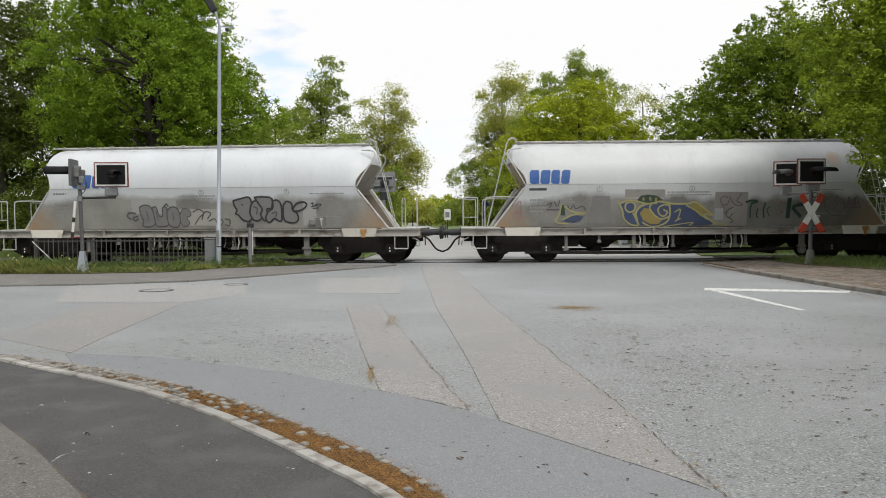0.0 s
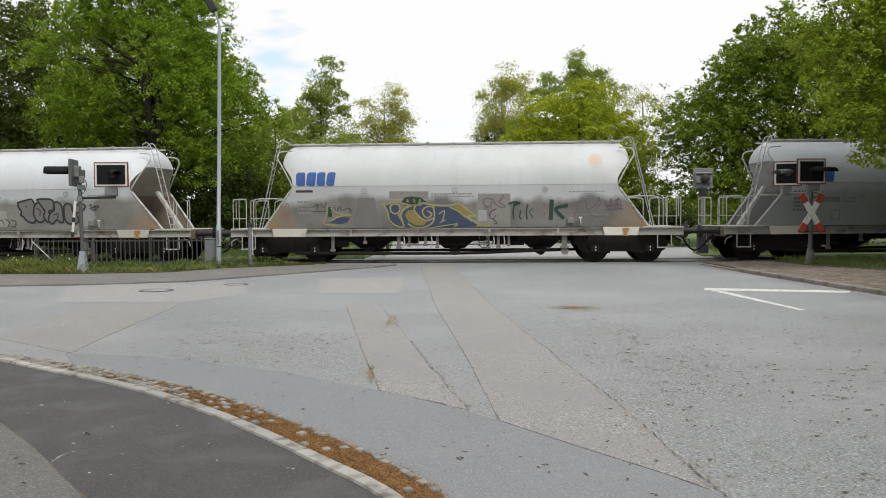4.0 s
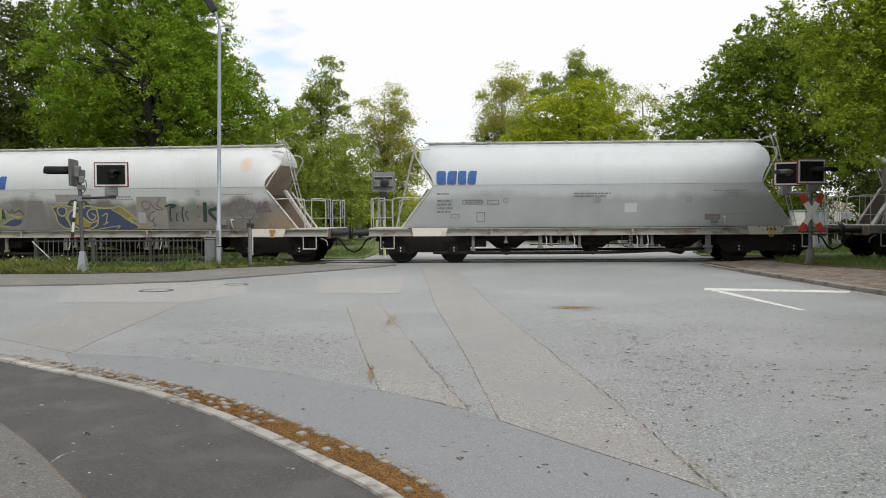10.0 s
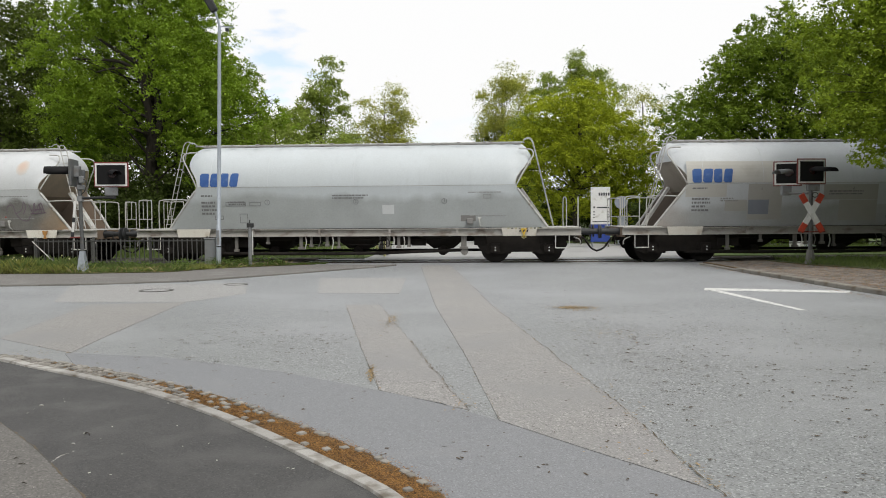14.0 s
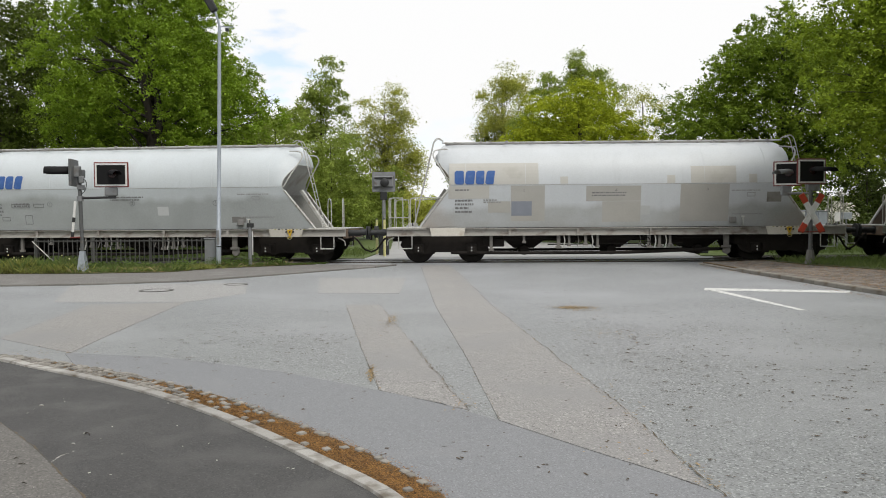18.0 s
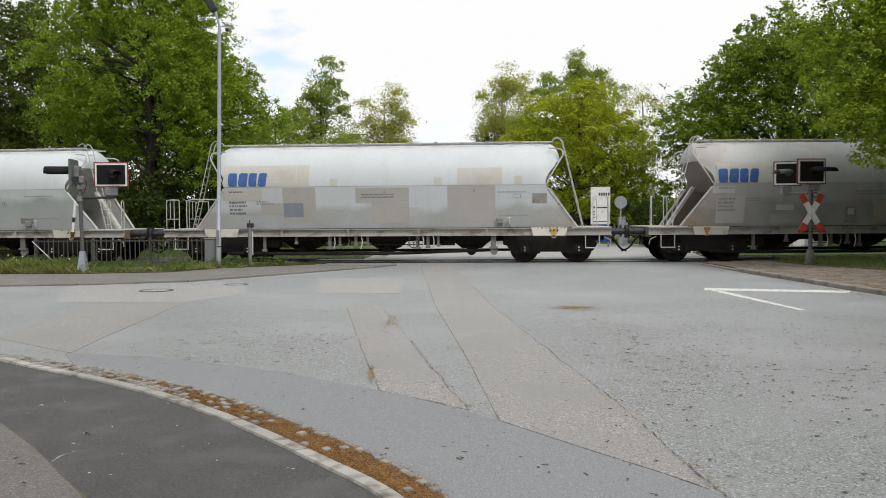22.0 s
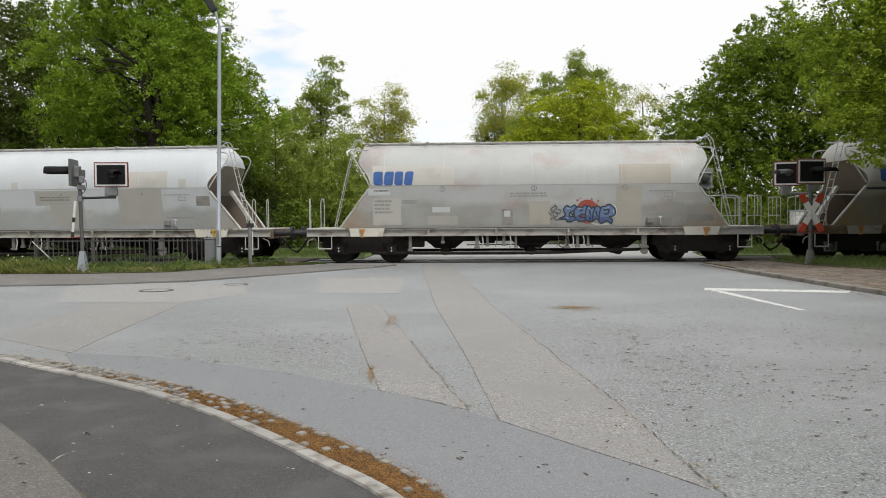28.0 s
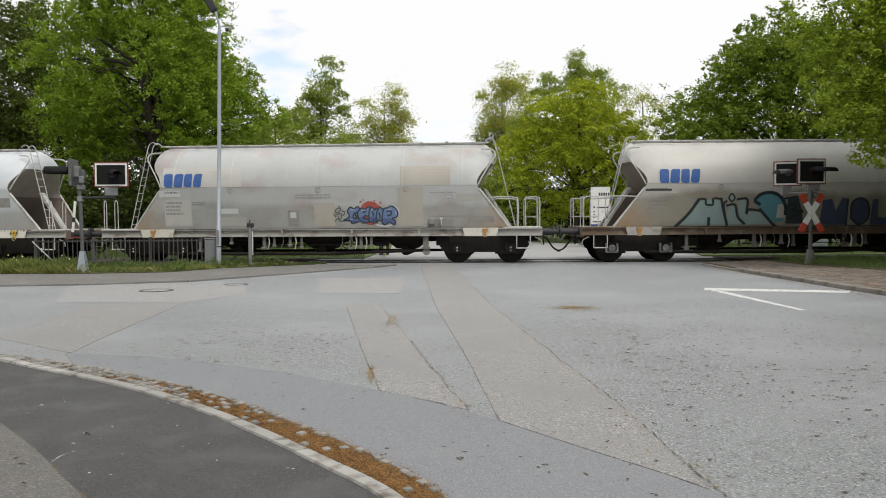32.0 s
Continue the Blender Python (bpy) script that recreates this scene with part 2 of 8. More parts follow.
# ---------------------------------------------------------------- mesh helpers
class Mesh:
    """Collects vertices and faces of one mesh."""

    def __init__(self):
        self.v, self.f = [], []

    def add(self, vs, fs):
        k = len(self.v)
        self.v.extend(tuple(q) for q in vs)
        self.f.extend(tuple(k + i for i in q) for q in fs)
        return self

    def box(self, x0, x1, y0, y1, z0, z1, c=0.0, m=None):
        """A box, its edges chamfered by c."""
        lo, hi = (x0, y0, z0), (x1, y1, z1)
        if c <= 0:
            vs = [((lo, hi)[i & 1][0], (lo, hi)[i >> 1 & 1][1], (lo, hi)[i >> 2 & 1][2]) for i in range(8)]
            fs = [(0, 2, 3, 1), (4, 5, 7, 6), (0, 1, 5, 4), (2, 6, 7, 3), (0, 4, 6, 2), (1, 3, 7, 5)]
        else:
            c = min(c, 0.45 * min(x1 - x0, y1 - y0, z1 - z0))
            vs, fs = [], []
            for i in range(8):
                s = [(i >> a) & 1 for a in range(3)]
                for a in range(3):
                    q = [(hi[b] if s[b] else lo[b]) for b in range(3)]
                    for b in range(3):
                        if b != a:
                            q[b] += -c if s[b] else c
                    vs.append(q)
            ix = lambda i, a: i * 3 + a
            for a in range(3):
                b, d = (a + 1) % 3, (a + 2) % 3
                for s in (0, 1):
                    o = s << a
                    q = [o, o | 1 << b, o | 1 << b | 1 << d, o | 1 << d]
                    q = q if s else q[::-1]
                    fs.append([ix(i, a) for i in q])
                for sb in (0, 1):
                    for sd in (0, 1):
                        o = sb << b | sd << d
                        e = [ix(o, b), ix(o | 1 << a, b), ix(o | 1 << a, d), ix(o, d)]
                        fs.append(e if sb == sd else e[::-1])
            for i in range(8):
                par = bin(i).count("1") % 2
                fs.append([ix(i, 0), ix(i, 1), ix(i, 2)] if par else [ix(i, 2), ix(i, 1), ix(i, 0)])
        if m is not None:
            vs = [m @ Vector(q) for q in vs]
        return self.add(vs, fs)

    def tube(self, pts, r, n=8, closed=False):
        """A round bar along pts; r is one radius or one for each point."""
        pts = [Vector(p) for p in pts]
        rs = r if isinstance(r, (list, tuple)) else [r] * len(pts)
        vs, fs, k = [], [], len(pts)
        up = None
        for i, p in enumerate(pts):
            a = pts[(i - 1) % k] if closed or i else pts[i]
            b = pts[(i + 1) % k] if closed or i < k - 1 else pts[i]
            d = (b - a).normalized()
            if up is None:
                up = d.orthogonal().normalized()
            up = (up - d * up.dot(d))
            up = up.normalized() if up.length > 1e-6 else d.orthogonal().normalized()
            side = d.cross(up)
            for j in range(n):
                t = 2 * math.pi * j / n
                vs.append(p + (up * math.cos(t) + side * math.sin(t)) * rs[i])
        for i in range(k if closed else k - 1):
            for j in range(n):
                a, b = i * n + j, i * n + (j + 1) % n
                c, d = ((i + 1) % k) * n + (j + 1) % n, ((i + 1) % k) * n + j
                fs.append((a, b, c, d))
        if not closed:
            fs.append(tuple(range(n))[::-1])
            fs.append(tuple((k - 1) * n + j for j in range(n)))
        return self.add(vs, fs)

    def disc(self, p, q, r, n=20, r2=None):
        """A cylinder or cone from p to q."""
        return self.tube([p, q], [r, r if r2 is None else r2], n)

    def lathe(self, prof, n=24, m=None):
        """A turned form about y: prof is a list of (y, radius)."""
        vs, fs = [], []
        for y, r in prof:
            for j in range(n):
                t = 2 * math.pi * j / n
                vs.append((r * math.cos(t), y, r * math.sin(t)))
        for i in range(len(prof) - 1):
            for j in range(n):
                fs.append((i * n + j, i * n + (j + 1) % n, (i + 1) * n + (j + 1) % n, (i + 1) * n + j))
        fs.append(tuple(range(n))[::-1])
        fs.append(tuple((len(prof) - 1) * n + j for j in range(n)))
        if m is not None:
            vs = [m @ Vector(q) for q in vs]
        return self.add(vs, fs)

    def prism(self, poly, z0, z1):
        """A flat slab with the outline poly (x, y), anticlockwise seen from above."""
        k = len(poly)
        vs = [(x, y, z0) for x, y in poly] + [(x, y, z1) for x, y in poly]
        fs = [tuple(range(k))[::-1], tuple(range(k, 2 * k))]
        fs += [(i, (i + 1) % k, k + (i + 1) % k, k + i) for i in range(k)]
        return self.add(vs, fs)

    def side_prism(self, poly, y0, y1):
        """A slab with the outline poly (x, z), between y0 and y1."""
        k = len(poly)
        vs = [(x, y0, z) for x, z in poly] + [(x, y1, z) for x, z in poly]
        fs = [tuple(range(k)), tuple(range(k, 2 * k))[::-1]]
        fs += [((i + 1) % k, i, k + i, k + (i + 1) % k) for i in range(k)]
        return self.add(vs, fs)

    def data(self, name, material, smooth=True):
        me = bpy.data.meshes.new(name)
        me.from_pydata(self.v, [], self.f)
        if smooth:
            me.polygons.foreach_set("use_smooth", [True] * len(me.polygons))
            me.set_sharp_from_angle(angle=radians(38))
        me.materials.append(material)
        me.update()
        return me


def part(name, mesh, material, parent=None, label="", smooth=True):
    ob = new(name, mesh.data(name, material, smooth))
    if parent:
        ob.parent = parent
    if label:
        ob["label"] = label
    return ob


def thing(name, label, category, m=None, group="", kind=""):
    ob = new(name)
    if m is not None:
        ob.matrix_basis = m
    return tagged(ob, label, category, group, kind)


def twin(ob, m, parent=None):
    """A second piece on the same mesh."""
    o = bpy.data.objects.new(ob.name.split(".")[0], ob.data)
    scene.collection.objects.link(o)
    o.parent = parent or ob.parent
    o.matrix_basis = m
    return o


def smooth_line(pts, n=8):
    """A rounded line through pts (Catmull-Rom)."""
    p = [Vector(q) for q in pts]
    p = [p[0] * 2 - p[1]] + p + [p[-1] * 2 - p[-2]]
    out = []
    for i in range(1, len(p) - 2):
        for k in range(n):
            t = k / n
            a, b, c, d = p[i - 1:i + 3]
            out.append(0.5 * (2 * b + (c - a) * t + (2 * a - 5 * b + 4 * c - d) * t * t + (3 * b - a - 3 * c + d) * t ** 3))
    return out + [p[-2]]


def jagged(pts, width, z, amp, rng, step=0.05):
    """A ragged crack along pts (x, y): short straight bits with a wandering course and width."""
    line, drift = [], 0.0
    for a, b in zip(pts, pts[1:]):
        a, b = Vector(a), Vector(b)
        n = max(2, int((b - a).length / step))
        s = Vector((-(b - a).y, (b - a).x)).normalized()
        for i in range(n):
            drift = 0.82 * drift + rng.gauss(0, amp)
            line.append(a.lerp(b, i / n) + s * drift)
    line.append(Vector(pts[-1]))
    vs = []
    for i, p in enumerate(line):
        d = (line[min(i + 1, len(line) - 1)] - line[max(i - 1, 0)]).normalized()
        w = width * rng.choice((0.06, 0.12, 0.4, 0.8, 1.3)) / 2
        vs += [(p.x - d.y * w, p.y + d.x * w, z), (p.x + d.y * w, p.y - d.x * w, z)]
    return Mesh().add(vs, [(2 * i, 2 * i + 1, 2 * i + 3, 2 * i + 2) for i in range(len(line) - 1)])


# ---------------------------------------------------------------- the track
YAW, BEND, NEAR = radians(-3.373), 0.005, 26.894


def track(a, off=0.0):
    """The pose on the track's centre line, a metres to the right of the camera's axis; off: further away."""
    ang = YAW + BEND * a
    x, y = a * math.cos(YAW), NEAR + a * math.sin(YAW) + BEND * a * a / 2
    return x - math.sin(ang) * (1.45 + off), y + math.cos(ang) * (1.45 + off), ang


# ---------------------------------------------------------------- ground, road, kerbs
rng = random.Random(7)
ground = tagged(part("ground", Mesh().box(-900, 900, -300, 1600, -0.6, -0.06), M["meadow"]), "green meadow and verges round the crossing", "ground", kind="structure")

road = Mesh()
road.prism([(-90, -25), (60, -25), (60, 30.6), (-90, 30.6)], -0.05, 0.0)
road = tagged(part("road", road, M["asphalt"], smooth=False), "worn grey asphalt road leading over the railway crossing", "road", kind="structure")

part("far_carriageway", Mesh().prism([(-3.0, 30.605), (10.2, 30.605), (10.8, 34), (12.6, 40), (12.8, 44.2), (7.4, 46.8), (4.5, 52), (2.1, 60), (-2.9, 150), (-8.0, 420), (-22, 420), (-10.4, 190), (-4.0, 66), (-2.6, 40)], -0.05, 0.0), M["asphalt_far"], road, "pale asphalt beyond the track", smooth=False)

BAND = [(-4.42, 9.30), (-3.2, 8.98), (-2.34, 8.48), (-1.68, 8.08), (-1.03, 7.54), (-0.58, 7.15), (-0.01, 6.63), (0.42, 6.05), (0.97, 5.25), (1.33, 4.75), (1.57, 4.36), (2.1, 3.4), (3.2, 1.0)]
GUT = [(-8.6, 10.3), (-6.6, 9.75), (-5.09, 9.17), (-4.54, 8.91), (-3.94, 8.51), (-3.12, 7.97), (-2.50, 7.46), (-1.91, 6.92), (-1.49, 6.46), (-1.10, 5.99), (-0.77, 5.58), (-0.48, 5.20), (-0.21, 4.80), (-0.01, 4.42), (0.35, 3.6), (0.9, 2.0), (1.3, 0.2)]
KOUT = [(-8.5, 10.0), (-6.5, 9.5), (-4.97, 8.95), (-4.33, 8.47), (-3.73, 8.04), (-3.02, 7.51), (-2.42, 6.99), (-1.78, 6.34), (-1.35, 5.84), (-1.00, 5.41), (-0.70, 5.02), (-0.42, 4.66), (-0.22, 4.33), (0.10, 3.6), (0.6, 2.0), (1.0, 0.1)]
KIN = [(x - 0.085 * 0.78, y - 0.085) for x, y in KOUT]


def slab(name, poly, z0, z1, material, parent=None, label=""):
    return part(name, Mesh().prism(poly, z0, z1), material, parent, label, smooth=False)


slab("asphalt_band", [p for p in BAND][::-1] + [q for q in GUT if q[0] > -4.5 and q[1] > 0.9], 0.0, 0.004, M["asphalt_smooth"], road, "smooth bluish asphalt band along the gutter")
slab("trench_strip", [(-1.74, 14.29), (-0.96, 9.38), (-0.585, 7.17), (0.20, 6.40), (-0.30, 9.35), (-1.14, 14.26)], 0, 0.004, M["asphalt_patch"], road, "lighter mended trench strip")
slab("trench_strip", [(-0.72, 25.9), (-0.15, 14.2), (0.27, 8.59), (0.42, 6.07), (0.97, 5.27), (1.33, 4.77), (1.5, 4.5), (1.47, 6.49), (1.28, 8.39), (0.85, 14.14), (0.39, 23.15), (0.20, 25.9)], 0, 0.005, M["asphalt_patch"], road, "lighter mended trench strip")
slab("asphalt_patch", [(-7.37, 15.13), (-4.81, 14.97), (-4.09, 16.59), (-4.75, 19.4), (-8.7, 18.7)], 0, 0.004, M["asphalt_pale"], road, "pale rectangular asphalt patch")
slab("asphalt_patch", [(-5.82, 10.47), (-4.35, 9.30), (-4.49, 10.66), (-4.81, 14.9), (-6.44, 14.58)], 0, 0.004, M["asphalt_patch"], road, "pale asphalt patch at the junction")
slab("asphalt_patch", [(-2.6, 16.6), (-0.9, 16.4), (-0.95, 20.6), (-3.2, 20.8)], 0, 0.004, M["asphalt_pale"], road, "pale asphalt patch near the crossing")

for line, w, k in (([(-1.74, 14.29), (-0.96, 9.38), (-0.585, 7.16)], 0.012, "crack"), ([(-1.14, 14.26), (-0.30, 9.35), (0.20, 6.34)], 0.016, "crack"),
                   ([(-0.72, 25.9), (-0.15, 14.2), (0.27, 8.59), (0.42, 6.07)], 0.009, "crack"), ([(0.2, 25.9), (0.39, 23.15), (0.85, 14.14), (1.28, 8.39), (1.45, 6.49), (1.55, 4.36)], 0.024, "crack"),
                   ([(-6.44, 14.58), (-5.82, 10.47)], 0.008, "crack"), ([(-4.81, 14.9), (-4.49, 10.66), (-4.35, 9.3)], 0.008, "crack")):
    part("crack", jagged(line, w * 0.4, 0.009, 0.002 if k == "tar" else 0.005, rng), M[k], road, "irregular crack in the asphalt", smooth=False)
for k in range(2):
    part("crack", jagged([(-0.42, 10.0), (-0.18, 8.6), (-0.02, 7.6), (0.1, 6.85), (0.24, 6.5)], 0.004, 0.0092 + 0.0002 * k, 0.012, rng), M["crack"], road, "branching crack along the mended strip", smooth=False)

# near footpath, kerb and gutter
foot = slab("footpath", KIN[::-1] + [(-60, 14.0), (-60, -25), (1.0, -25)], -0.05, 0.012, M["asphalt_dark"])
tagged(foot, "dark grey asphalt footpath at the street corner", "footpath", kind="structure")
slab("old_asphalt", [(-3.40, 6.08), (-6, 8.4), (-14, 9.2), (-14, 1), (-0.6, 1.0), (-1.6, 3.7), (-2.03, 4.43), (-2.40, 4.90), (-2.79, 5.39)], 0.012, 0.017, M["asphalt_old"], foot, "older pale gritty asphalt")
part("crack", jagged([(-3.40, 6.08), (-2.79, 5.39), (-2.40, 4.90), (-2.03, 4.43), (-1.6, 3.7)], 0.012, 0.02, 0.004, rng), M["crack"], foot, smooth=False)
kerb = thing("kerb", "pale concrete kerb stones in a curve", "kerb", kind="structure")
line = smooth_line([(*p, 0) for p in KOUT], 24)
acc, start = 0.0, 0
for i in range(1, len(line)):
    acc += (line[i] - line[i - 1]).length
    if acc > 1.0 or i == len(line) - 1:
        seg = line[start:i + 1]
        k = Mesh()
        vs = []
        for j, p in enumerate(seg):
            d = (seg[min(j + 1, len(seg) - 1)] - seg[max(j - 1, 0)]).normalized()
            s = Vector((d.y, -d.x, 0))
            if s.y > 0:
                s = -s
            e = p + d * (0.004 if j == 0 else -0.004 if j == len(seg) - 1 else 0)
            vs += [e + Vector((0, 0, -0.05)), e + Vector((0, 0, 0.022)), e + s * 0.012 + Vector((0, 0, 0.03)), e + s * 0.105 + Vector((0, 0, 0.03)), e + s * 0.112 + Vector((0, 0, 0.02)), e + s * 0.112 + Vector((0, 0, -0.05))]
        fs = [(6 * a + b, 6 * a + b + 1, 6 * a + b + 7, 6 * a + b + 6) for a in range(len(seg) - 1) for b in range(5)]
        fs += [tuple(range(6))[::-1], tuple(6 * (len(seg) - 1) + b for b in range(6))]
        k.add(vs, fs)
        part("kerb_stone", k, M["kerb"], kerb)
        acc, start = 0.0, i

gutter = slab("gutter", KOUT[:-1] + GUT[:-1][::-1], -0.05, 0.005, M["joint_dirt"])
tagged(gutter, "cobbled gutter filled with brown catkins", "gutter", kind="structure")
cobs = []
for s in range(4):
    vs = []
    for z, e in ((0.0, 0.0), (0.012, 0.0), (0.017, 0.007)):
        for i in range(8):
            t = math.pi * (2 * i + 1) / 8
            r = (0.052 if i % 2 else 0.05) * rng.uniform(0.92, 1.06)
            vs.append((math.copysign(min(abs(math.cos(t)) * 2.1, 1), math.cos(t)) * (r - e), math.copysign(min(abs(math.sin(t)) * 2.1, 1), math.sin(t)) * (r - e) * 0.85, z + (rng.uniform(-.003, .003) if e else 0)))
    cm = Mesh().add(vs, [(k * 8 + i, k * 8 + (i + 1) % 8, k * 8 + 8 + (i + 1) % 8, k * 8 + 8 + i) for k in (0, 1) for i in range(8)] + [tuple(range(16, 24))])
    cobs.append(cm.data("cobble", M["cobble"]))
go, gi = smooth_line([(*p, 0) for p in GUT], 30), smooth_line([(*p, 0) for p in KOUT], 30)
for row in (0.08, 0.27, 0.46, 0.65, 0.84):
    run = []
    for i in range(len(go)):
        near = min(gi, key=lambda c: (c - go[i]).length_squared)
        run.append(go[i].lerp(near, row))
    acc = 0
    for i in range(1, len(run)):
        acc += (run[i] - run[i - 1]).length
        if acc > 0.068:
            acc = 0
            p = run[i]
            if not (3.2 < p.y < 9.6) or rng.random() < (float(np.interp(p.x, [-3.4, -2.2, -1.2], [0.14, 0.5, 0.93])) if row > 0.2 else 0.5):
                continue
            d = run[i] - run[i - 1]
            o = bpy.data.objects.new("cobble", rng.choice(cobs))
            scene.collection.objects.link(o)
            o.parent = gutter
            o.matrix_basis = pose(p.x, p.y, 0.001 + rng.uniform(0, .007), rng.uniform(-4, 4), rng.uniform(-4, 4), math.degrees(math.atan2(d.y, d.x)) + rng.uniform(-9, 9)) @ Matrix.Diagonal((rng.uniform(.52, .72), rng.uniform(.5, .66), 1, 1))


def scatter(name, label, category, spots, material, parent=None):
    """Many small curled flakes lying about: spots are (x, y, z, size, turn)."""
    vs, fs = [], []
    for x, y, z, s, t in spots:
        c, d = math.cos(t) * s, math.sin(t) * s
        k = len(vs)
        lift = rng.uniform(0.001, 0.09 * s)
        vs += [(x - c, y - d, z + lift * 0.6), (x - d * 0.4, y + c * 0.4, z + 0.001), (x + c, y + d, z + lift), (x + d * 0.4, y - c * 0.4, z + 0.002)]
        fs += [(k, k + 1, k + 2), (k, k + 2, k + 3)]
    return tagged(part(name, Mesh().add(vs, fs), material, parent, smooth=False), label, category, kind="stuff")


spots = []
for i in range(len(go)):
    near = min(gi, key=lambda c: (c - go[i]).length_squared)
    if 3.0 < go[i].y < 9.8:
        thick = int(float(np.interp(go[i].x, [-6, -4.2, -3.2, -2.4, -1.6], [10, 26, 70, 130, 190])) * (0.75 + 0.6 * noise.noise(go[i] * 2.2)))
        for _ in range(thick):
            p = go[i].lerp(near, min(1, max(-0.05, rng.gauss(0.56, 0.22)))) + Vector((rng.uniform(-.06, .06), rng.uniform(-.06, .06), 0))
            spots.append((p.x, p.y, 0.004 + rng.uniform(0, 0.010), rng.uniform(0.004, 0.012), rng.uniform(0, 6.3)))
scatter("catkin_litter", "orange brown catkins and dead leaves in the gutter", "leaf litter", spots, M["litter"])
spots = []
for cx, cy, sx, sy, n in ((2.22, 13.6, 0.18, 0.13, 1500), (2.36, 13.2, 0.16, 0.06, 160), (2.45, 12.4, 0.12, 0.3, 60), (2.27, 10.5, 0.24, 0.25, 110), (-0.78, 12.1, 0.05, 0.45, 330), (-0.722, 7.95, 0.015, 0.12, 90), (-0.70, 7.75, 0.012, 0.1, 60), (-0.75, 8.15, 0.015, 0.12, 90), (1.5, 6.6, 0.05, 0.5, 30), (1.55, 4.7, 0.05, 0.25, 50), (0.12, 6.6, 0.1, 0.2, 40), (-4.6, 9.35, 0.3, 0.08, 60), (1.3, 5.2, 0.15, 0.15, 12)):
    for _ in range(n):
        spots.append((rng.gauss(cx, sx), rng.gauss(cy, sy), 0.0066, rng.uniform(0.006, 0.02), rng.uniform(0, 6.3)))
for a, b, n in (((-1.74, 14.2), (-0.6, 7.2), 90), ((-1.12, 14.2), (0.18, 6.5), 70), ((0.85, 14.1), (1.28, 8.4), 60), ((1.28, 8.4), (1.53, 4.4), 110), ((-0.15, 14.0), (0.42, 6.2), 40), ((-6.4, 14.5), (-5.82, 10.5), 30)):
    for _ in range(n):
        k = rng.random()
        spots.append((a[0] + (b[0] - a[0]) * k + rng.gauss(0, 0.014), a[1] + (b[1] - a[1]) * k, 0.0095, rng.uniform(0.004, 0.013), rng.uniform(0, 6.3)))
scatter("dry_litter", "small heaps of dry catkins on the asphalt", "leaf litter", spots, M["litter_pale"])
spots = []
for _ in range(1100):
    x, y = rng.uniform(-5, 9), 4.2 + 17 * rng.random() ** 1.5
    for _ in range(rng.choice((1, 1, 2, 3, 4))):
        spots.append((x + rng.gauss(0, 0.014), y + rng.gauss(0, 0.012), 0.0062, rng.uniform(0.008, 0.02), rng.uniform(0, 6.3)))
for cx, cy, sx, sy, n in ((3.3, 8.9, 1.0, 1.4, 330), (-2.6, 10.2, 0.9, 0.8, 260), (2.9, 6.6, 0.7, 0.6, 110), (2.6, 11.5, 0.8, 1.8, 240), (5.2, 9.5, 1.2, 2.0, 200), (4.0, 14, 1.6, 2.2, 200), (-1.8, 10.7, 0.6, 0.4, 50), (3.4, 7.0, 0.4, 0.25, 40), (2.0, 9.3, .4, .5, 30)):
    for _ in range(int(n * 0.42)):
        gx_, gy_ = rng.gauss(cx, sx), rng.gauss(cy, sy)
        for _ in range(rng.choice((1, 2, 3, 5))):
            spots.append((gx_ + rng.gauss(0, 0.02), gy_ + rng.gauss(0, 0.011), 0.0062, rng.uniform(0.01, 0.026), rng.uniform(0, 6.3)))
scatter("leaf_litter", "scattered dark dead leaves on the road", "leaf litter", spots, M["litter_dark"])
spots = [(x, y, 0.018, rng.uniform(0.006, 0.016), rng.uniform(0, 6.3)) for x, y in ((rng.uniform(-5, 0), rng.uniform(4.2, 8)) for _ in range(70)) if x + 0.9 * y < 3.7]
scatter("petal_litter", "tiny pale petals on the dark footpath", "petals", spots, M["wood_pale"])

spots = [(rng.gauss(8.9, 0.5) + 0.0, rng.uniform(14, 25.5), 0.088, rng.uniform(0.01, 0.035), rng.uniform(0, 6.3)) for _ in range(900)]
spots = [q for q in spots if q[0] > 8.5] + [(rng.gauss(8.04, 0.07), rng.uniform(14, 25), 0.01, rng.uniform(0.01, 0.03), rng.uniform(0, 6.3)) for _ in range(700)]
spots += [(rng.uniform(8.7, 11.4), rng.uniform(14, 24.5), 0.088, rng.uniform(0.014, 0.042), rng.uniform(0, 6.3)) for _ in range(3600)]
spots += [(rng.gauss(10.9, 0.5), rng.uniform(20, 24.5), 0.092, rng.uniform(0.012, 0.04), rng.uniform(0, 6.3)) for _ in range(700)]
spots += [(x + rng.gauss(0, 0.03), float(np.interp(x, [-16, -14, -10.25, -7.86, -6.91, -5.4, -4.2], [22.88, 22.9, 22.54, 23.0, 24.6, 25.6, 26.4])) + rng.gauss(0.0, 0.05), 0.054, rng.uniform(0.01, 0.035), rng.uniform(0, 6.3)) for x in (rng.uniform(-16, -4.4) for _ in range(1300))]
scatter("pavement_litter", "brown leaf litter on the paved footpath and kerb", "leaf litter", spots, M["litter"])
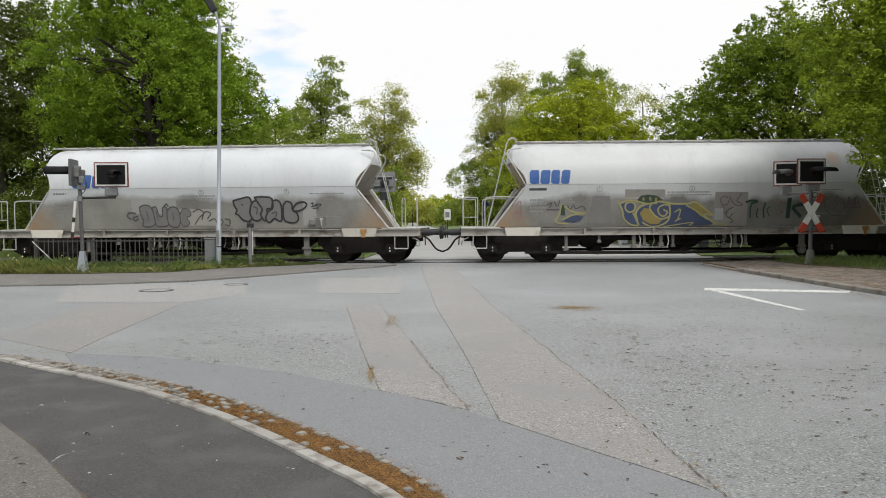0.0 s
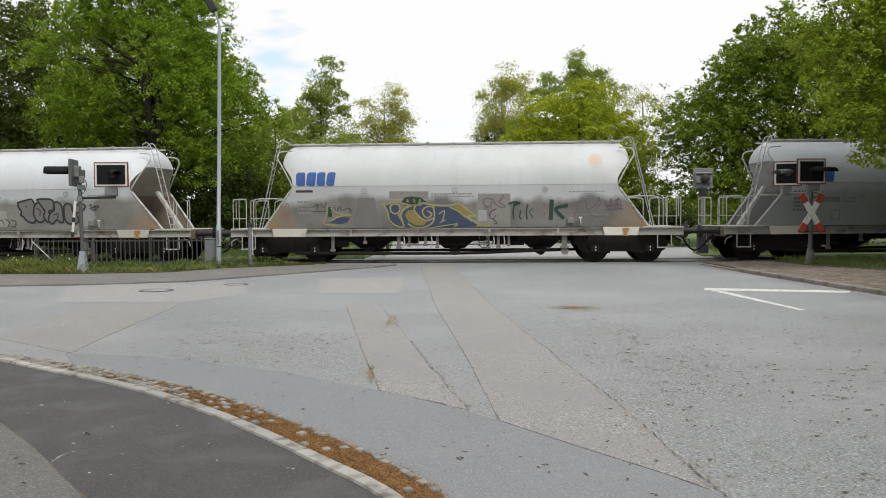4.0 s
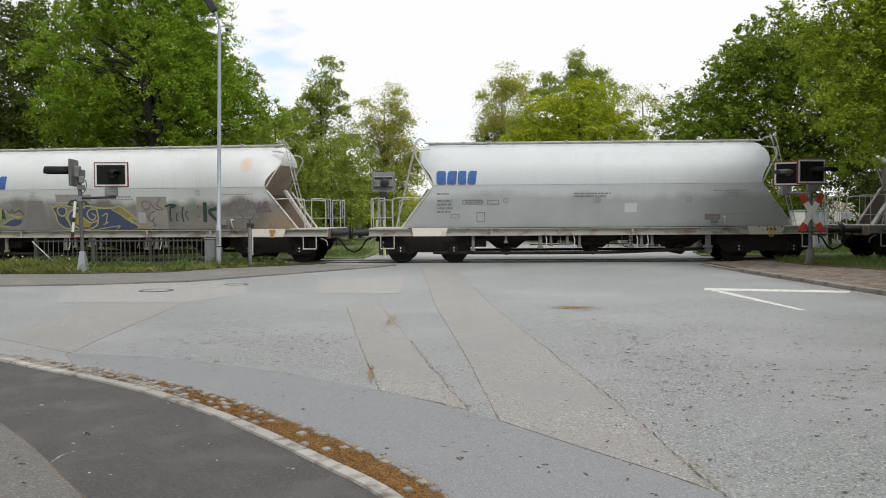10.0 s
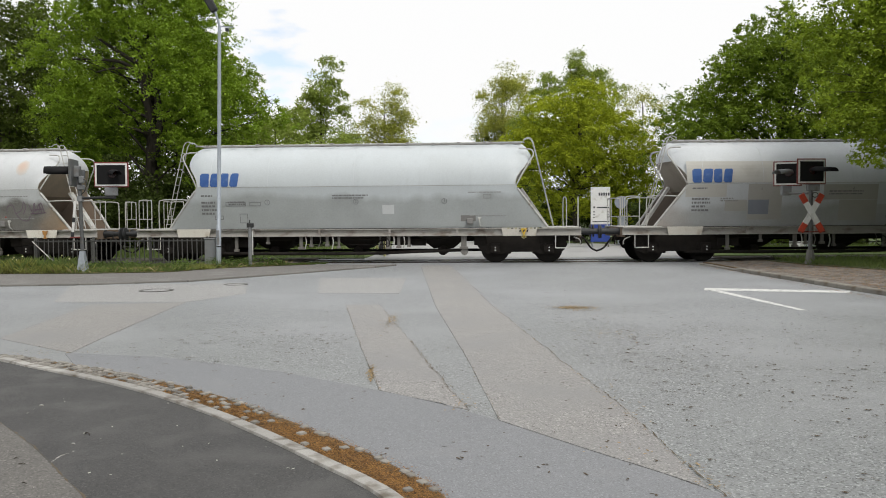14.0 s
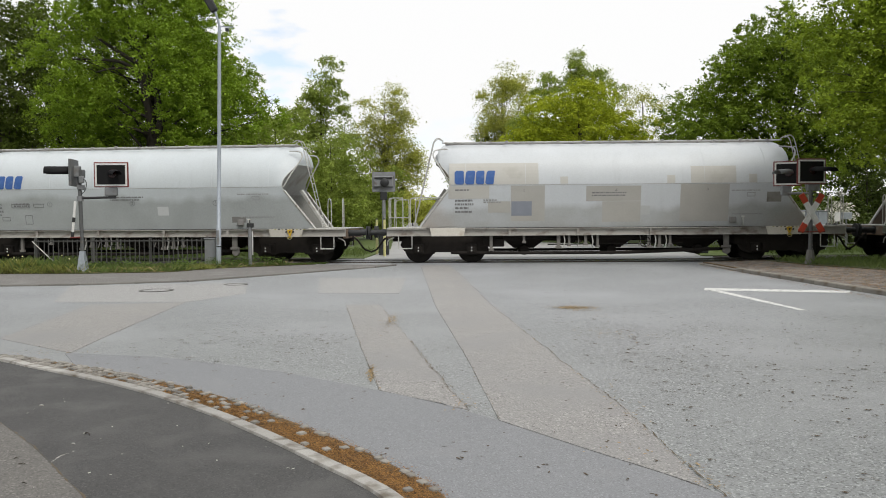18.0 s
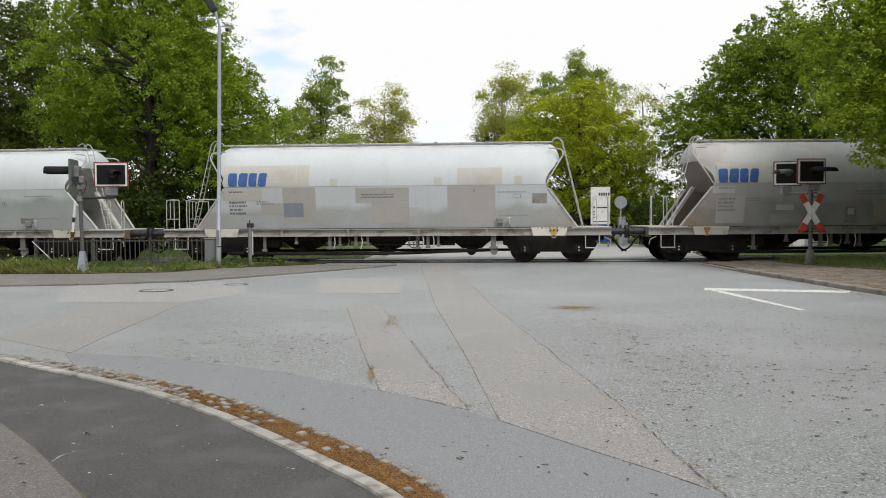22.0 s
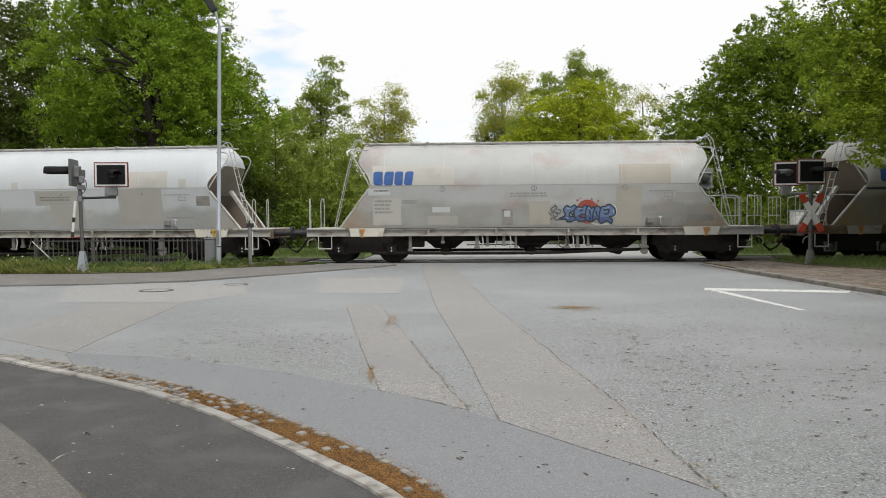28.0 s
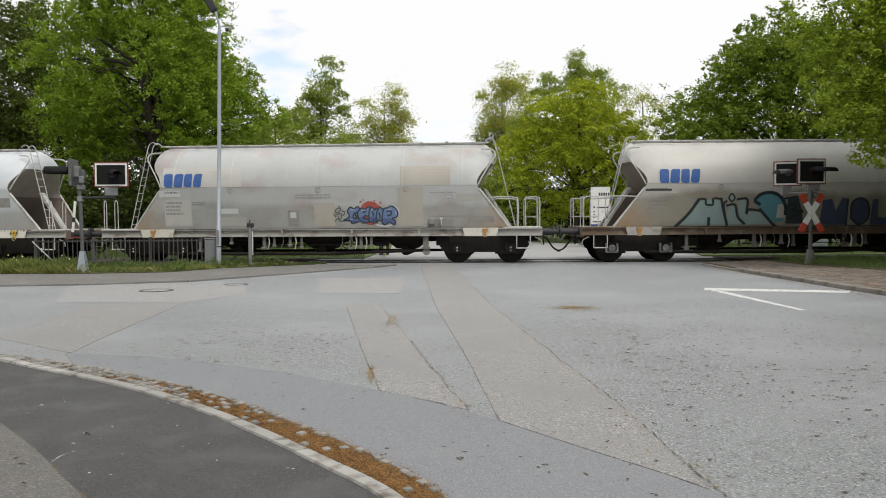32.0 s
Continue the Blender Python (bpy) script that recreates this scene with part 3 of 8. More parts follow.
# far left pavement, kerb and verge
KL = [(-60, 17.6), (-30, 18.3), (-16, 18.6), (-10.44, 18.85), (-8.66, 19.03), (-6.36, 19.84), (-4.68, 21.81), (-3.3, 23.6), (-2.19, 24.99), (-1.6, 26.0)]
GL = [(-60, 22.6), (-14, 22.9), (-10.25, 22.54), (-7.86, 23.0), (-6.91, 24.6), (-5.4, 25.6), (-4.2, 26.4)]
pav = slab("pavement", KL + GL[::-1], -0.05, 0.03, M["asphalt_walk"])
tagged(pav, "grey worn asphalt pavement beside the verge", "pavement", kind="structure")
kl = thing("kerb_far", "dark weathered kerb edge of the pavement", "kerb", kind="structure")
for i in range(len(KL) - 1):
    a, b = Vector((*KL[i], 0)), Vector((*KL[i + 1], 0))
    n = max(1, round((b - a).length / 1.0)) if a.x > -17 else 1
    for j in range(n):
        p, q = a.lerp(b, j / n), a.lerp(b, (j + 1) / n)
        L = (q - p).length
        part("kerb_stone", Mesh().box(0.003, L - 0.003, -0.11, 0.0, -0.05, 0.045, 0.012), M["kerb_dark"], kl).matrix_basis = pose(p.x, p.y, 0, 0, 0, math.degrees(math.atan2(q.y - p.y, q.x - p.x)))
verge = slab("verge", GL + [(-4.3, 26.75), (-60, 29.5)], -0.05, 0.05, M["soil"])
tagged(verge, "grassy soil verge along the track", "verge", kind="structure")

# right pavement, kerb and verge
KR = [(8.15, 25.6), (8.15, 21.25), (8.24, 18.96), (8.33, 16.85), (8.45, 15.15), (8.6, 10), (8.7, -10)]
kr = thing("kerb_right", "weathered grey kerb stones along the pavement", "kerb", kind="structure")
for i in range(len(KR) - 1):
    a, b = Vector((*KR[i], 0)), Vector((*KR[i + 1], 0))
    n = max(1, round((b - a).length / 1.0))
    for j in range(n):
        p, q = a.lerp(b, j / n), a.lerp(b, (j + 1) / n)
        L = (q - p).length
        part("kerb_stone", Mesh().box(0.004, L - 0.004, 0.0, 0.15, -0.05, 0.10 if p.y < 22.5 else 0.05, 0.02), M["kerb_tan"], kr).matrix_basis = pose(p.x, p.y, 0, 0, 0, math.degrees(math.atan2(q.y - p.y, q.x - p.x)))
GR = [(10.5, 26.2), (10.8, 23.6), (11.7, 21.3), (12.4, 15), (12.8, -10)]
pr = slab("pavement_right", [(x + 0.152, y) for x, y in KR][::-1] + GR, -0.05, 0.075, M["joint_dirt"])
tagged(pr, "brown paved footpath with dirt in its joints", "pavement", kind="structure")
bricks = Mesh()
paver_mesh = [Mesh().box(0, 0.185, 0, 0.088, -0.03, 0.0, 0.006).data("paver", M["paver_one"], False) for _ in range(2)]
yy = 12.0
while yy < 25.6:
    xl = 8.34 + max(0, (21 - yy)) * 0.028
    xr = np.interp(yy, [15, 21.3, 23.6, 26.3], [12.3, 11.6, 10.7, 10.45])
    xx = xl + rng.uniform(0, 0.1)
    while xx + 0.19 < xr:
        if rng.random() > 0.06:
            h = 0.08 + rng.uniform(-.004, .006)
            if 15.3 < yy < 19.6 and xx < 0.56 * yy:
                o = bpy.data.objects.new("paver", paver_mesh[0])
                scene.collection.objects.link(o)
                o.parent = pr
                o.matrix_basis = pose(xx, yy, h, rng.uniform(-.8, .8), rng.uniform(-.8, .8), rng.uniform(-1, 1))
            else:
                bricks.box(xx, xx + 0.185, yy, yy + 0.088, 0.05, h, 0.006)
        xx += 0.2
    yy += 0.1
pb = part("paver", bricks, M["paver"], pr, "brown clay pavers", smooth=False)
tagged(pb, kind="stuff")
vr = slab("verge_right", [(10.55, 26.1), (10.85, 23.6), (11.7, 21.3), (12.4, 15), (12.8, -10), (70, -10), (70, 26.2)], -0.05, 0.09, M["soil"])
tagged(vr, "grassy verge beside the paved footpath", "verge", kind="structure")

# far verges on the other side of the track
for nm, poly in (("verge_far_left", [(-80, 31), (-3.0, 30.7), (-2.7, 40), (-4.1, 66), (-10.5, 190), (-80, 190)]), ("verge_far_right", [(9.9, 30.7), (80, 30.7), (80, 190), (-4.2, 190), (-2.9, 150), (2.0, 60), (4.4, 52), (7.3, 46.6), (12.6, 44), (12.4, 40), (10.6, 34)])):
    tagged(slab(nm, poly, -0.05, 0.03, M["meadow"]), "grass verge beyond the track", "verge", kind="structure")

# white give-way marking, manholes
mk = Mesh()
mk.prism([(5.43, 16.66), (8.06, 15.88), (8.28, 16.28), (5.60, 17.14)], 0.0, 0.006)
tagged(part("road_marking", mk, M["paint_line"], smooth=False), "worn white painted line on the asphalt", "road marking", kind="structure")
mk = Mesh().prism([(5.52, 16.56), (5.80, 13.05), (5.91, 13.05), (5.72, 16.5)], 0.0, 0.006)
tagged(part("road_marking", mk, M["paint_line"], smooth=False), "worn white painted line meeting the other at a point", "road marking", kind="structure")


def manhole(x, y, r, z):
    t = thing("manhole_cover", "round grey cast iron manhole cover in the asphalt", "manhole cover", pose(x, y, z))
    part("ring", Mesh().lathe([(0, r), (0.012, r), (0.012, r * 0.8), (0, r * 0.8)], 28, pose(0, 0, 0, 90)), M["iron"], t)
    part("lid", Mesh().lathe([(0, r * 0.79), (0.008, r * 0.79), (0.010, r * 0.7)], 28, pose(0, 0, 0, 90)), M["asphalt_pale"], t, "concrete-filled lid")


manhole(-6.23, 17.38, 0.36, 0.004)
manhole(-4.89, 18.89, 0.28, 0.0)

# rails, ballast and flangeway
bal = Mesh()
for lo, hi in ((-70, -5), (10, 70)):
    A = [track(a, -1.75)[:2] for a in np.linspace(lo, hi, 14)]
    B = [track(a, 1.75)[:2] for a in np.linspace(lo, hi, 14)]
    bal.prism(A + B[::-1], -0.05, 0.055)
tagged(part("track_bed", bal, M["ballast"], smooth=False), "dark dirty ballast of the siding track", "track bed", kind="structure")
for off in (-0.745, 0.745):
    m = Mesh()
    prof = [(-0.035, 0.012), (0.035, 0.012), (0.035, -0.03), (0.01, -0.045), (-0.01, -0.045), (-0.035, -0.03)]
    vs = []
    pts = np.linspace(-70, 70, 57)
    for a in pts:
        for dy, z in prof:
            x, y, _ = track(a, off + dy)
            vs.append((x, y, z + 0.012))
    m.add(vs, [(6 * i + j, 6 * i + (j + 1) % 6, 6 * i + 6 + (j + 1) % 6, 6 * i + 6 + j) for i in range(len(pts) - 1) for j in range(6)])
    rl = tagged(part("rail", m, M["rail"]), "worn brown steel rail set in the crossing", "rail", group="rails", kind="structure")
    for side in (-0.075, 0.06):
        m = Mesh()
        A = [track(a, off + side - 0.022)[:2] for a in np.linspace(-6, 11, 18)]
        B = [track(a, off + side + 0.022)[:2] for a in np.linspace(-6, 11, 18)]
        m.prism(A + B[::-1], 0.0, 0.006)
        part("flangeway", m, M["tar"], rl, "dark flange groove", smooth=False)


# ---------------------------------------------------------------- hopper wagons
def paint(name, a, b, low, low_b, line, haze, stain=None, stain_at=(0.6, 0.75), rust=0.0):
    """Wagon paint: upper shell colour, lower sheets darker with dirt or painted shade beneath an uneven line, rain
    streaks and stains.
    """
    m = bpy.data.materials.new(name)
    m.use_nodes = True
    n, l = m.node_tree.nodes, m.node_tree.links
    p = n["Principled BSDF"]
    tc = n.new("ShaderNodeTexCoord")

    def noise_of(s, stretch=(1, 1, 1), detail=4.0):
        mp = n.new("ShaderNodeMapping")
        mp.inputs["Scale"].default_value = stretch
        l.new(tc.outputs["Object"], mp.inputs[0])
        t = n.new("ShaderNodeTexNoise")
        t.inputs["Scale"].default_value, t.inputs["Detail"].default_value = s, detail
        l.new(mp.outputs[0], t.inputs["Vector"])
        return t.outputs[0]

    def rng_of(v, lo, hi, o0=0.0, o1=1.0):
        t = n.new("ShaderNodeMapRange")
        for k, q in zip((1, 2, 3, 4), (lo, hi, o0, o1)):
            t.inputs[k].default_value = q
        l.new(v, t.inputs[0])
        return t.outputs[0]

    def mix(f, x, y, blend="MIX"):
        t = n.new("ShaderNodeMix")
        t.data_type, t.blend_type = "RGBA", blend
        for s, q in ((0, f), (6, x), (7, y)):
            if isinstance(q, (float, int)):
                t.inputs[s].default_value = q
            elif isinstance(q, tuple):
                t.inputs[s].default_value = (*q, 1)
            else:
                l.new(q, t.inputs[s])
        return t.outputs[2]

    def calc(op, x, y):
        t = n.new("ShaderNodeMath")
        t.operation = op
        for s, q in ((0, x), (1, y)):
            if isinstance(q, (float, int)):
                t.inputs[s].default_value = q
            else:
                l.new(q, t.inputs[s])
        return t.outputs[0]

    sep = n.new("ShaderNodeSeparateXYZ")
    l.new(tc.outputs["Object"], sep.inputs[0])
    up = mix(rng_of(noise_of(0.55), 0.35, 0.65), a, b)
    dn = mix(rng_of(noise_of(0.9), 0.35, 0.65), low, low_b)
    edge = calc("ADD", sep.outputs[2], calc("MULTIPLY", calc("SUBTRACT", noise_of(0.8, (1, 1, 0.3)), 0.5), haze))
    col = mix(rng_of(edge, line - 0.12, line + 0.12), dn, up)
    if rust:
        ax = n.new("ShaderNodeMath")
        ax.operation = "ABSOLUTE"
        l.new(sep.outputs[0], ax.inputs[0])
        far_ = calc("ADD", calc("SUBTRACT", ax.outputs[0], calc("MULTIPLY", sep.outputs[2], 0.9)), calc("MULTIPLY", noise_of(1.6), 1.4))
        col = mix(calc("MULTIPLY", rng_of(far_, 4.5, 5.7), rust), col, (0.31, 0.19, 0.085))
    streak = rng_of(noise_of(2.6, (1.4, 1, 0.06), 6.0), 0.54, 0.74, 0.0, 0.10)
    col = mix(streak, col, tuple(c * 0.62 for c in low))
    if stain:
        col = mix(calc("MULTIPLY", rng_of(noise_of(0.8, (1, 1, 1.2), 3.0), *stain_at), 0.75), col, stain)
    col = mix(0.12, col, mix(rng_of(noise_of(26), 0.3, 0.7), tuple(c * 0.5 for c in a), tuple(min(1, c * 1.3) for c in a)))
    l.new(col, p.inputs["Base Color"])
    p.inputs["Metallic"].default_value = 0.0
    l.new(rng_of(noise_of(9), 0.3, 0.7, 0.42, 0.62), p.inputs["Roughness"])
    bm_ = n.new("ShaderNodeBump")
    bm_.inputs["Strength"].default_value, bm_.inputs["Distance"].default_value = 0.25, 0.03
    l.new(noise_of(1.1, (1, 1, 0.6)), bm_.inputs["Height"])
    l.new(bm_.outputs[0], p.inputs["Normal"])
    return m


# lower colours: dirt on A, B and F; C, D and E hold painted shade
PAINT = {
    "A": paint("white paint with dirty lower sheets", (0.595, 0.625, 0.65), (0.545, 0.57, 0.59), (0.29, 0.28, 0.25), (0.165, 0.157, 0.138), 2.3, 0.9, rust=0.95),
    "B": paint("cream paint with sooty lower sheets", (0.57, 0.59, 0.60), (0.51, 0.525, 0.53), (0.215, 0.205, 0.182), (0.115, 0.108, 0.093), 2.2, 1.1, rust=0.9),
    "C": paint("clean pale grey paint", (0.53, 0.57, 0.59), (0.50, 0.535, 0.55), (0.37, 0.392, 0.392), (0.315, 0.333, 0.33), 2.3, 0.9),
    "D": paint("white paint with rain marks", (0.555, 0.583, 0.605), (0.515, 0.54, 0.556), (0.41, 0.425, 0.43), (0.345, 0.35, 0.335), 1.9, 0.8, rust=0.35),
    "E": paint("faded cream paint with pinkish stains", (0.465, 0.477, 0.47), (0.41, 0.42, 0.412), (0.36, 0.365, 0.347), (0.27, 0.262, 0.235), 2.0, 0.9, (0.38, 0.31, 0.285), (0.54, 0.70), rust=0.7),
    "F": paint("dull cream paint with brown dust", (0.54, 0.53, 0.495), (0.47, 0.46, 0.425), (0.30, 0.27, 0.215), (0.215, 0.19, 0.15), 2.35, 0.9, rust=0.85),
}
M["rust"] = mat("rusty dirty steel", (0.20, 0.145, 0.10), (0.12, 0.085, 0.06), 0.85, 0.1, scale=3, fine=30, bump=0.4, grime=(0.26, 0.24, 0.21), grime_scale=2)
M["inner"] = mat("dusty brown slope sheet", (0.24, 0.20, 0.165), (0.17, 0.145, 0.12), 0.85, scale=1.2, fine=30, bump=0.2, grime=(0.36, 0.34, 0.31), grime_scale=1.5)
# dusty browns, darkened further so the colour carries the recess shade
for nm, c in (("A", (0.20, 0.16, 0.125)), ("B", (0.20, 0.15, 0.11)), ("C", (0.30, 0.30, 0.28)), ("D", (0.17, 0.135, 0.11)), ("E", (0.15, 0.115, 0.09)), ("F", (0.13, 0.095, 0.07))):
    M["inner_" + nm] = mat("dusty slope sheet " + nm, c, tuple(q * 0.8 for q in c), 0.8, scale=1.2, fine=30, bump=0.2, grime=(0.17, 0.14, 0.11), grime_at=(0.55, 0.75), grime_scale=1.5)
M["hazard"] = mat("black and yellow warning paint", (0.03, 0.03, 0.03), None, 0.6, scale=5, fine=40, bump=0)
for nm, c in (("A", (0.30, 0.275, 0.235)), ("B", (0.33, 0.265, 0.20)), ("C", (0.38, 0.385, 0.375)), ("D", (0.29, 0.255, 0.22)), ("E", (0.22, 0.185, 0.155)), ("F", (0.19, 0.155, 0.12))):
    M["endplate_" + nm] = mat("sooty end plate " + nm, c, tuple(q * 0.85 for q in c), 0.7, scale=1.2, fine=30, bump=0.15, grime=(0.2, 0.175, 0.145), grime_at=(0.55, 0.8), grime_scale=1.2)
M["sill"] = mat("grey painted sill with grime", (0.40, 0.39, 0.365), (0.32, 0.30, 0.27), 0.7, scale=1.5, fine=30, bump=0.2, grime=(0.17, 0.14, 0.115), grime_at=(0.52, 0.7), grime_scale=2.2, stretch=(1, 1, 2))
M["under"] = mat("sooty underframe", (0.020, 0.018, 0.0165), (0.034, 0.029, 0.025), 0.9, scale=5, fine=40, bump=0.3, spec=0.15)
M["wheel"] = mat("oily dark wheel steel", (0.02, 0.018, 0.017), (0.032, 0.028, 0.024), 0.8, 0.1, scale=5, fine=40, bump=0.2, spec=0.2)
M["bright_steel"] = mat("bright worn steel", (0.30, 0.31, 0.32), (0.10, 0.10, 0.10), 0.4, 0.7, scale=9, fine=40, bump=0.2, spread=0.15)
M["pipe"] = mat("pale grey painted tube", (0.50, 0.50, 0.475), (0.40, 0.395, 0.37), 0.6, scale=4, fine=40, bump=0.1, grime=(0.25, 0.21, 0.17), grime_scale=5)
M["plate"] = mat("cream plate with brown dust", (0.55, 0.53, 0.48), (0.46, 0.43, 0.37), 0.7, scale=3, fine=40, bump=0.1, grime=(0.3, 0.22, 0.14), grime_at=(0.58, 0.8), grime_scale=3, per="object")
M["bracket_dark"] = mat("dusty dark bracket", (0.19, 0.18, 0.165), (0.11, 0.105, 0.095), 0.7, scale=6, fine=40, bump=0.1)
M["hook"] = mat("orange tie-down hook", (0.46, 0.22, 0.045), (0.30, 0.16, 0.06), 0.6, scale=6, fine=40, bump=0.1)
M["bracket"] = mat("pale dusty bracket", (0.36, 0.35, 0.33), (0.26, 0.25, 0.23), 0.7, scale=6, fine=40, bump=0.1)
M["logo"] = mat("faded blue lettering paint", (0.03, 0.095, 0.31), (0.042, 0.115, 0.32), 0.6, scale=3, fine=30, bump=0, grime=(0.1, 0.17, 0.33), grime_at=(0.58, 0.85), grime_scale=5)
M["stencil"] = mat("faded dark stencil", (0.16, 0.16, 0.165), (0.22, 0.22, 0.22), 0.7, scale=8, fine=60, bump=0)
M["stencil_soft"] = mat("worn grey stencil", (0.27, 0.27, 0.265), (0.33, 0.33, 0.32), 0.7, scale=8, fine=60, bump=0)
M["patch_beige"] = mat("beige paint patch", (0.505, 0.497, 0.463), (0.45, 0.44, 0.405), 0.65, scale=1.6, fine=25, bump=0.05, fine_mix=0.08, grime=(0.40, 0.385, 0.345), grime_scale=1.5)
M["patch_tan"] = mat("tan paint patch", (0.445, 0.42, 0.365), (0.37, 0.343, 0.29), 0.65, scale=1.3, fine=20, bump=0.05, fine_mix=0.08, grime=(0.37, 0.34, 0.285), grime_scale=1.2)
M["patch_soft"] = mat("soft white paint patch", (0.475, 0.49, 0.487), (0.43, 0.445, 0.44), 0.62, scale=1.4, fine=25, bump=0.05, fine_mix=0.08)
M["patch_grey"] = mat("warm grey paint patch", (0.43, 0.42, 0.39), (0.365, 0.355, 0.325), 0.65, scale=1.6, fine=25, bump=0.05, fine_mix=0.08)
M["patch_dull"] = mat("dull grey paint patch", (0.315, 0.305, 0.28), (0.24, 0.23, 0.21), 0.7, scale=2.2, fine=25, bump=0.05, fine_mix=0.08, grime=(0.17, 0.16, 0.14), grime_scale=2.5)
M["patch_pale"] = mat("pale sprayed-over paint", (0.40, 0.405, 0.40), (0.34, 0.34, 0.33), 0.65, scale=1.6, fine=25, bump=0.05, fine_mix=0.08)
M["patch_white"] = mat("fresh white paint patch", (0.565, 0.585, 0.59), (0.52, 0.535, 0.535), 0.6, scale=1.6, fine=25, bump=0.05, fine_mix=0.08)
M["patch_dark"] = mat("dark grey paint patch", (0.22, 0.215, 0.205), (0.17, 0.165, 0.16), 0.7, scale=2.5, fine=25, bump=0.05, fine_mix=0.08)
M["patch_blue"] = mat("grey blue plate", (0.25, 0.27, 0.31), (0.21, 0.23, 0.27), 0.6, scale=3, fine=25, bump=0.05, fine_mix=0.08)
for nm, c in (("black", (0.045, 0.045, 0.05)), ("grey", (0.13, 0.13, 0.13)), ("silver", (0.42, 0.43, 0.43)), ("yellow", (0.40, 0.375, 0.17)), ("navy", (0.06, 0.08, 0.15)), ("green", (0.032, 0.066, 0.05)),
              ("purple", (0.18, 0.13, 0.17)), ("red", (0.40, 0.085, 0.065)), ("blue", (0.10, 0.16, 0.32)), ("teal", (0.115, 0.30, 0.36)), ("pink", (0.36, 0.20, 0.20)), ("white", (0.62, 0.63, 0.63)), ("dark_teal", (0.035, 0.05, 0.06)),
              ("soot", (0.105, 0.10, 0.105)), ("mist", (0.235, 0.23, 0.225)), ("ochre", (0.30, 0.24, 0.075)), ("aqua", (0.30, 0.40, 0.39)), ("edge", (0.02, 0.032, 0.036)), ("navy_blue", (0.09, 0.13, 0.27)), ("pale_blue", (0.36, 0.42, 0.50)), ("mid_blue", (0.15, 0.22, 0.39))):
    M["spray_" + nm] = mat("sprayed " + nm.replace("_", " ") + " paint", c, tuple(q * 0.8 for q in c), 0.6, scale=3, fine=30, bump=0.02, fine_mix=0.15)

HALF, SEAM, TOP = 1.45, 2.62, 4.08
# silhouette of the hopper's end: height and half length
END = [(1.20, 6.50), (1.30, 6.43), (2.46, 5.52), (2.56, 5.46), (2.68, 5.42), (2.82, 5.44), (2.96, 5.51), (3.10, 5.61), (3.22, 5.72), (3.30, 5.78), (3.38, 5.81), (3.50, 5.82), (3.70, 5.79), (3.90, 5.70), (4.00, 5.62), (4.08, 5.50)]
HEAD = 0.17                                                    # bulge of the dished heads


def end_x(z):
    return float(np.interp(z, [q[0] for q in END], [q[1] for q in END]))


def side_y(z):
    """Half width of the hopper at height z."""
    if z <= SEAM:
        return HALF - 0.16 * (SEAM - z)                       # lower sheets lean inward
    return HALF * math.sqrt(max(0, 1 - ((z - SEAM) / (TOP - SEAM)) ** 2.25))


def half_width(x, z):
    """Half width at the place x along the hopper: the upper shell rounds inward towards its ends."""
    f = min(1.0, max(0.0, (z - 2.6) / 0.5))
    return max(0.05, side_y(z) - 0.52 * max(0.0, abs(x) - 5.08) ** 2 * f * f * (3 - 2 * f))


def hopper_shell():
    zs = [1.2, 1.3, 1.6, 2.0, 2.3, 2.46, 2.56, 2.62, 2.68, 2.75, 2.82, 2.89, 2.96, 3.03, 3.10, 3.16, 3.22, 3.26, 3.30, 3.38, 3.5, 3.6, 3.7, 3.8, 3.9, 3.97, 4.02, 4.06, 4.075]
    rows = [(-1, z) for z in zs] + [(0, -0.12), (0, 0.12)] + [(1, z) for z in zs[::-1]]
    vs, fs, nx = [], [], 0
    for side, q in rows:
        z = q if side else TOP
        e = end_x(z)
        xs = [5.08 + (e - 5.08) * k / 6 for k in range(7)]
        xs = [-x for x in xs[::-1]] + [-2.5, 0.0, 2.5] + xs
        nx = len(xs)
        vs += [(x, side * half_width(x, z) if side else q, z) for x in xs]
    for j in range(len(rows) - 1):
        for i in range(nx - 1):
            a = j * nx + i
            fs.append((a, a + 1, a + nx + 1, a + nx))
    return Mesh().add(vs, fs)


def end_head(s):
    """The dished head that closes the upper shell, rounding off into its sides."""
    zs = [3.38, 3.44, 3.5, 3.6, 3.7, 3.8, 3.9, 3.97, 4.02, 4.06, 4.075]
    vs, fs, ny = [], [], 18
    for z in zs:
        for i in range(ny + 1):
            t = math.pi * (i / ny - 0.5)
            vs.append((s * (end_x(z) - 0.001 + HEAD * math.cos(t)), math.sin(t) * half_width(end_x(z), z), z))
    for j in range(len(zs) - 1):
        for i in range(ny):
            a = j * (ny + 1) + i
            q = (a, a + 1, a + ny + 2, a + ny + 1)
            fs.append(q if s > 0 else q[::-1])
    return Mesh().add(vs, fs)


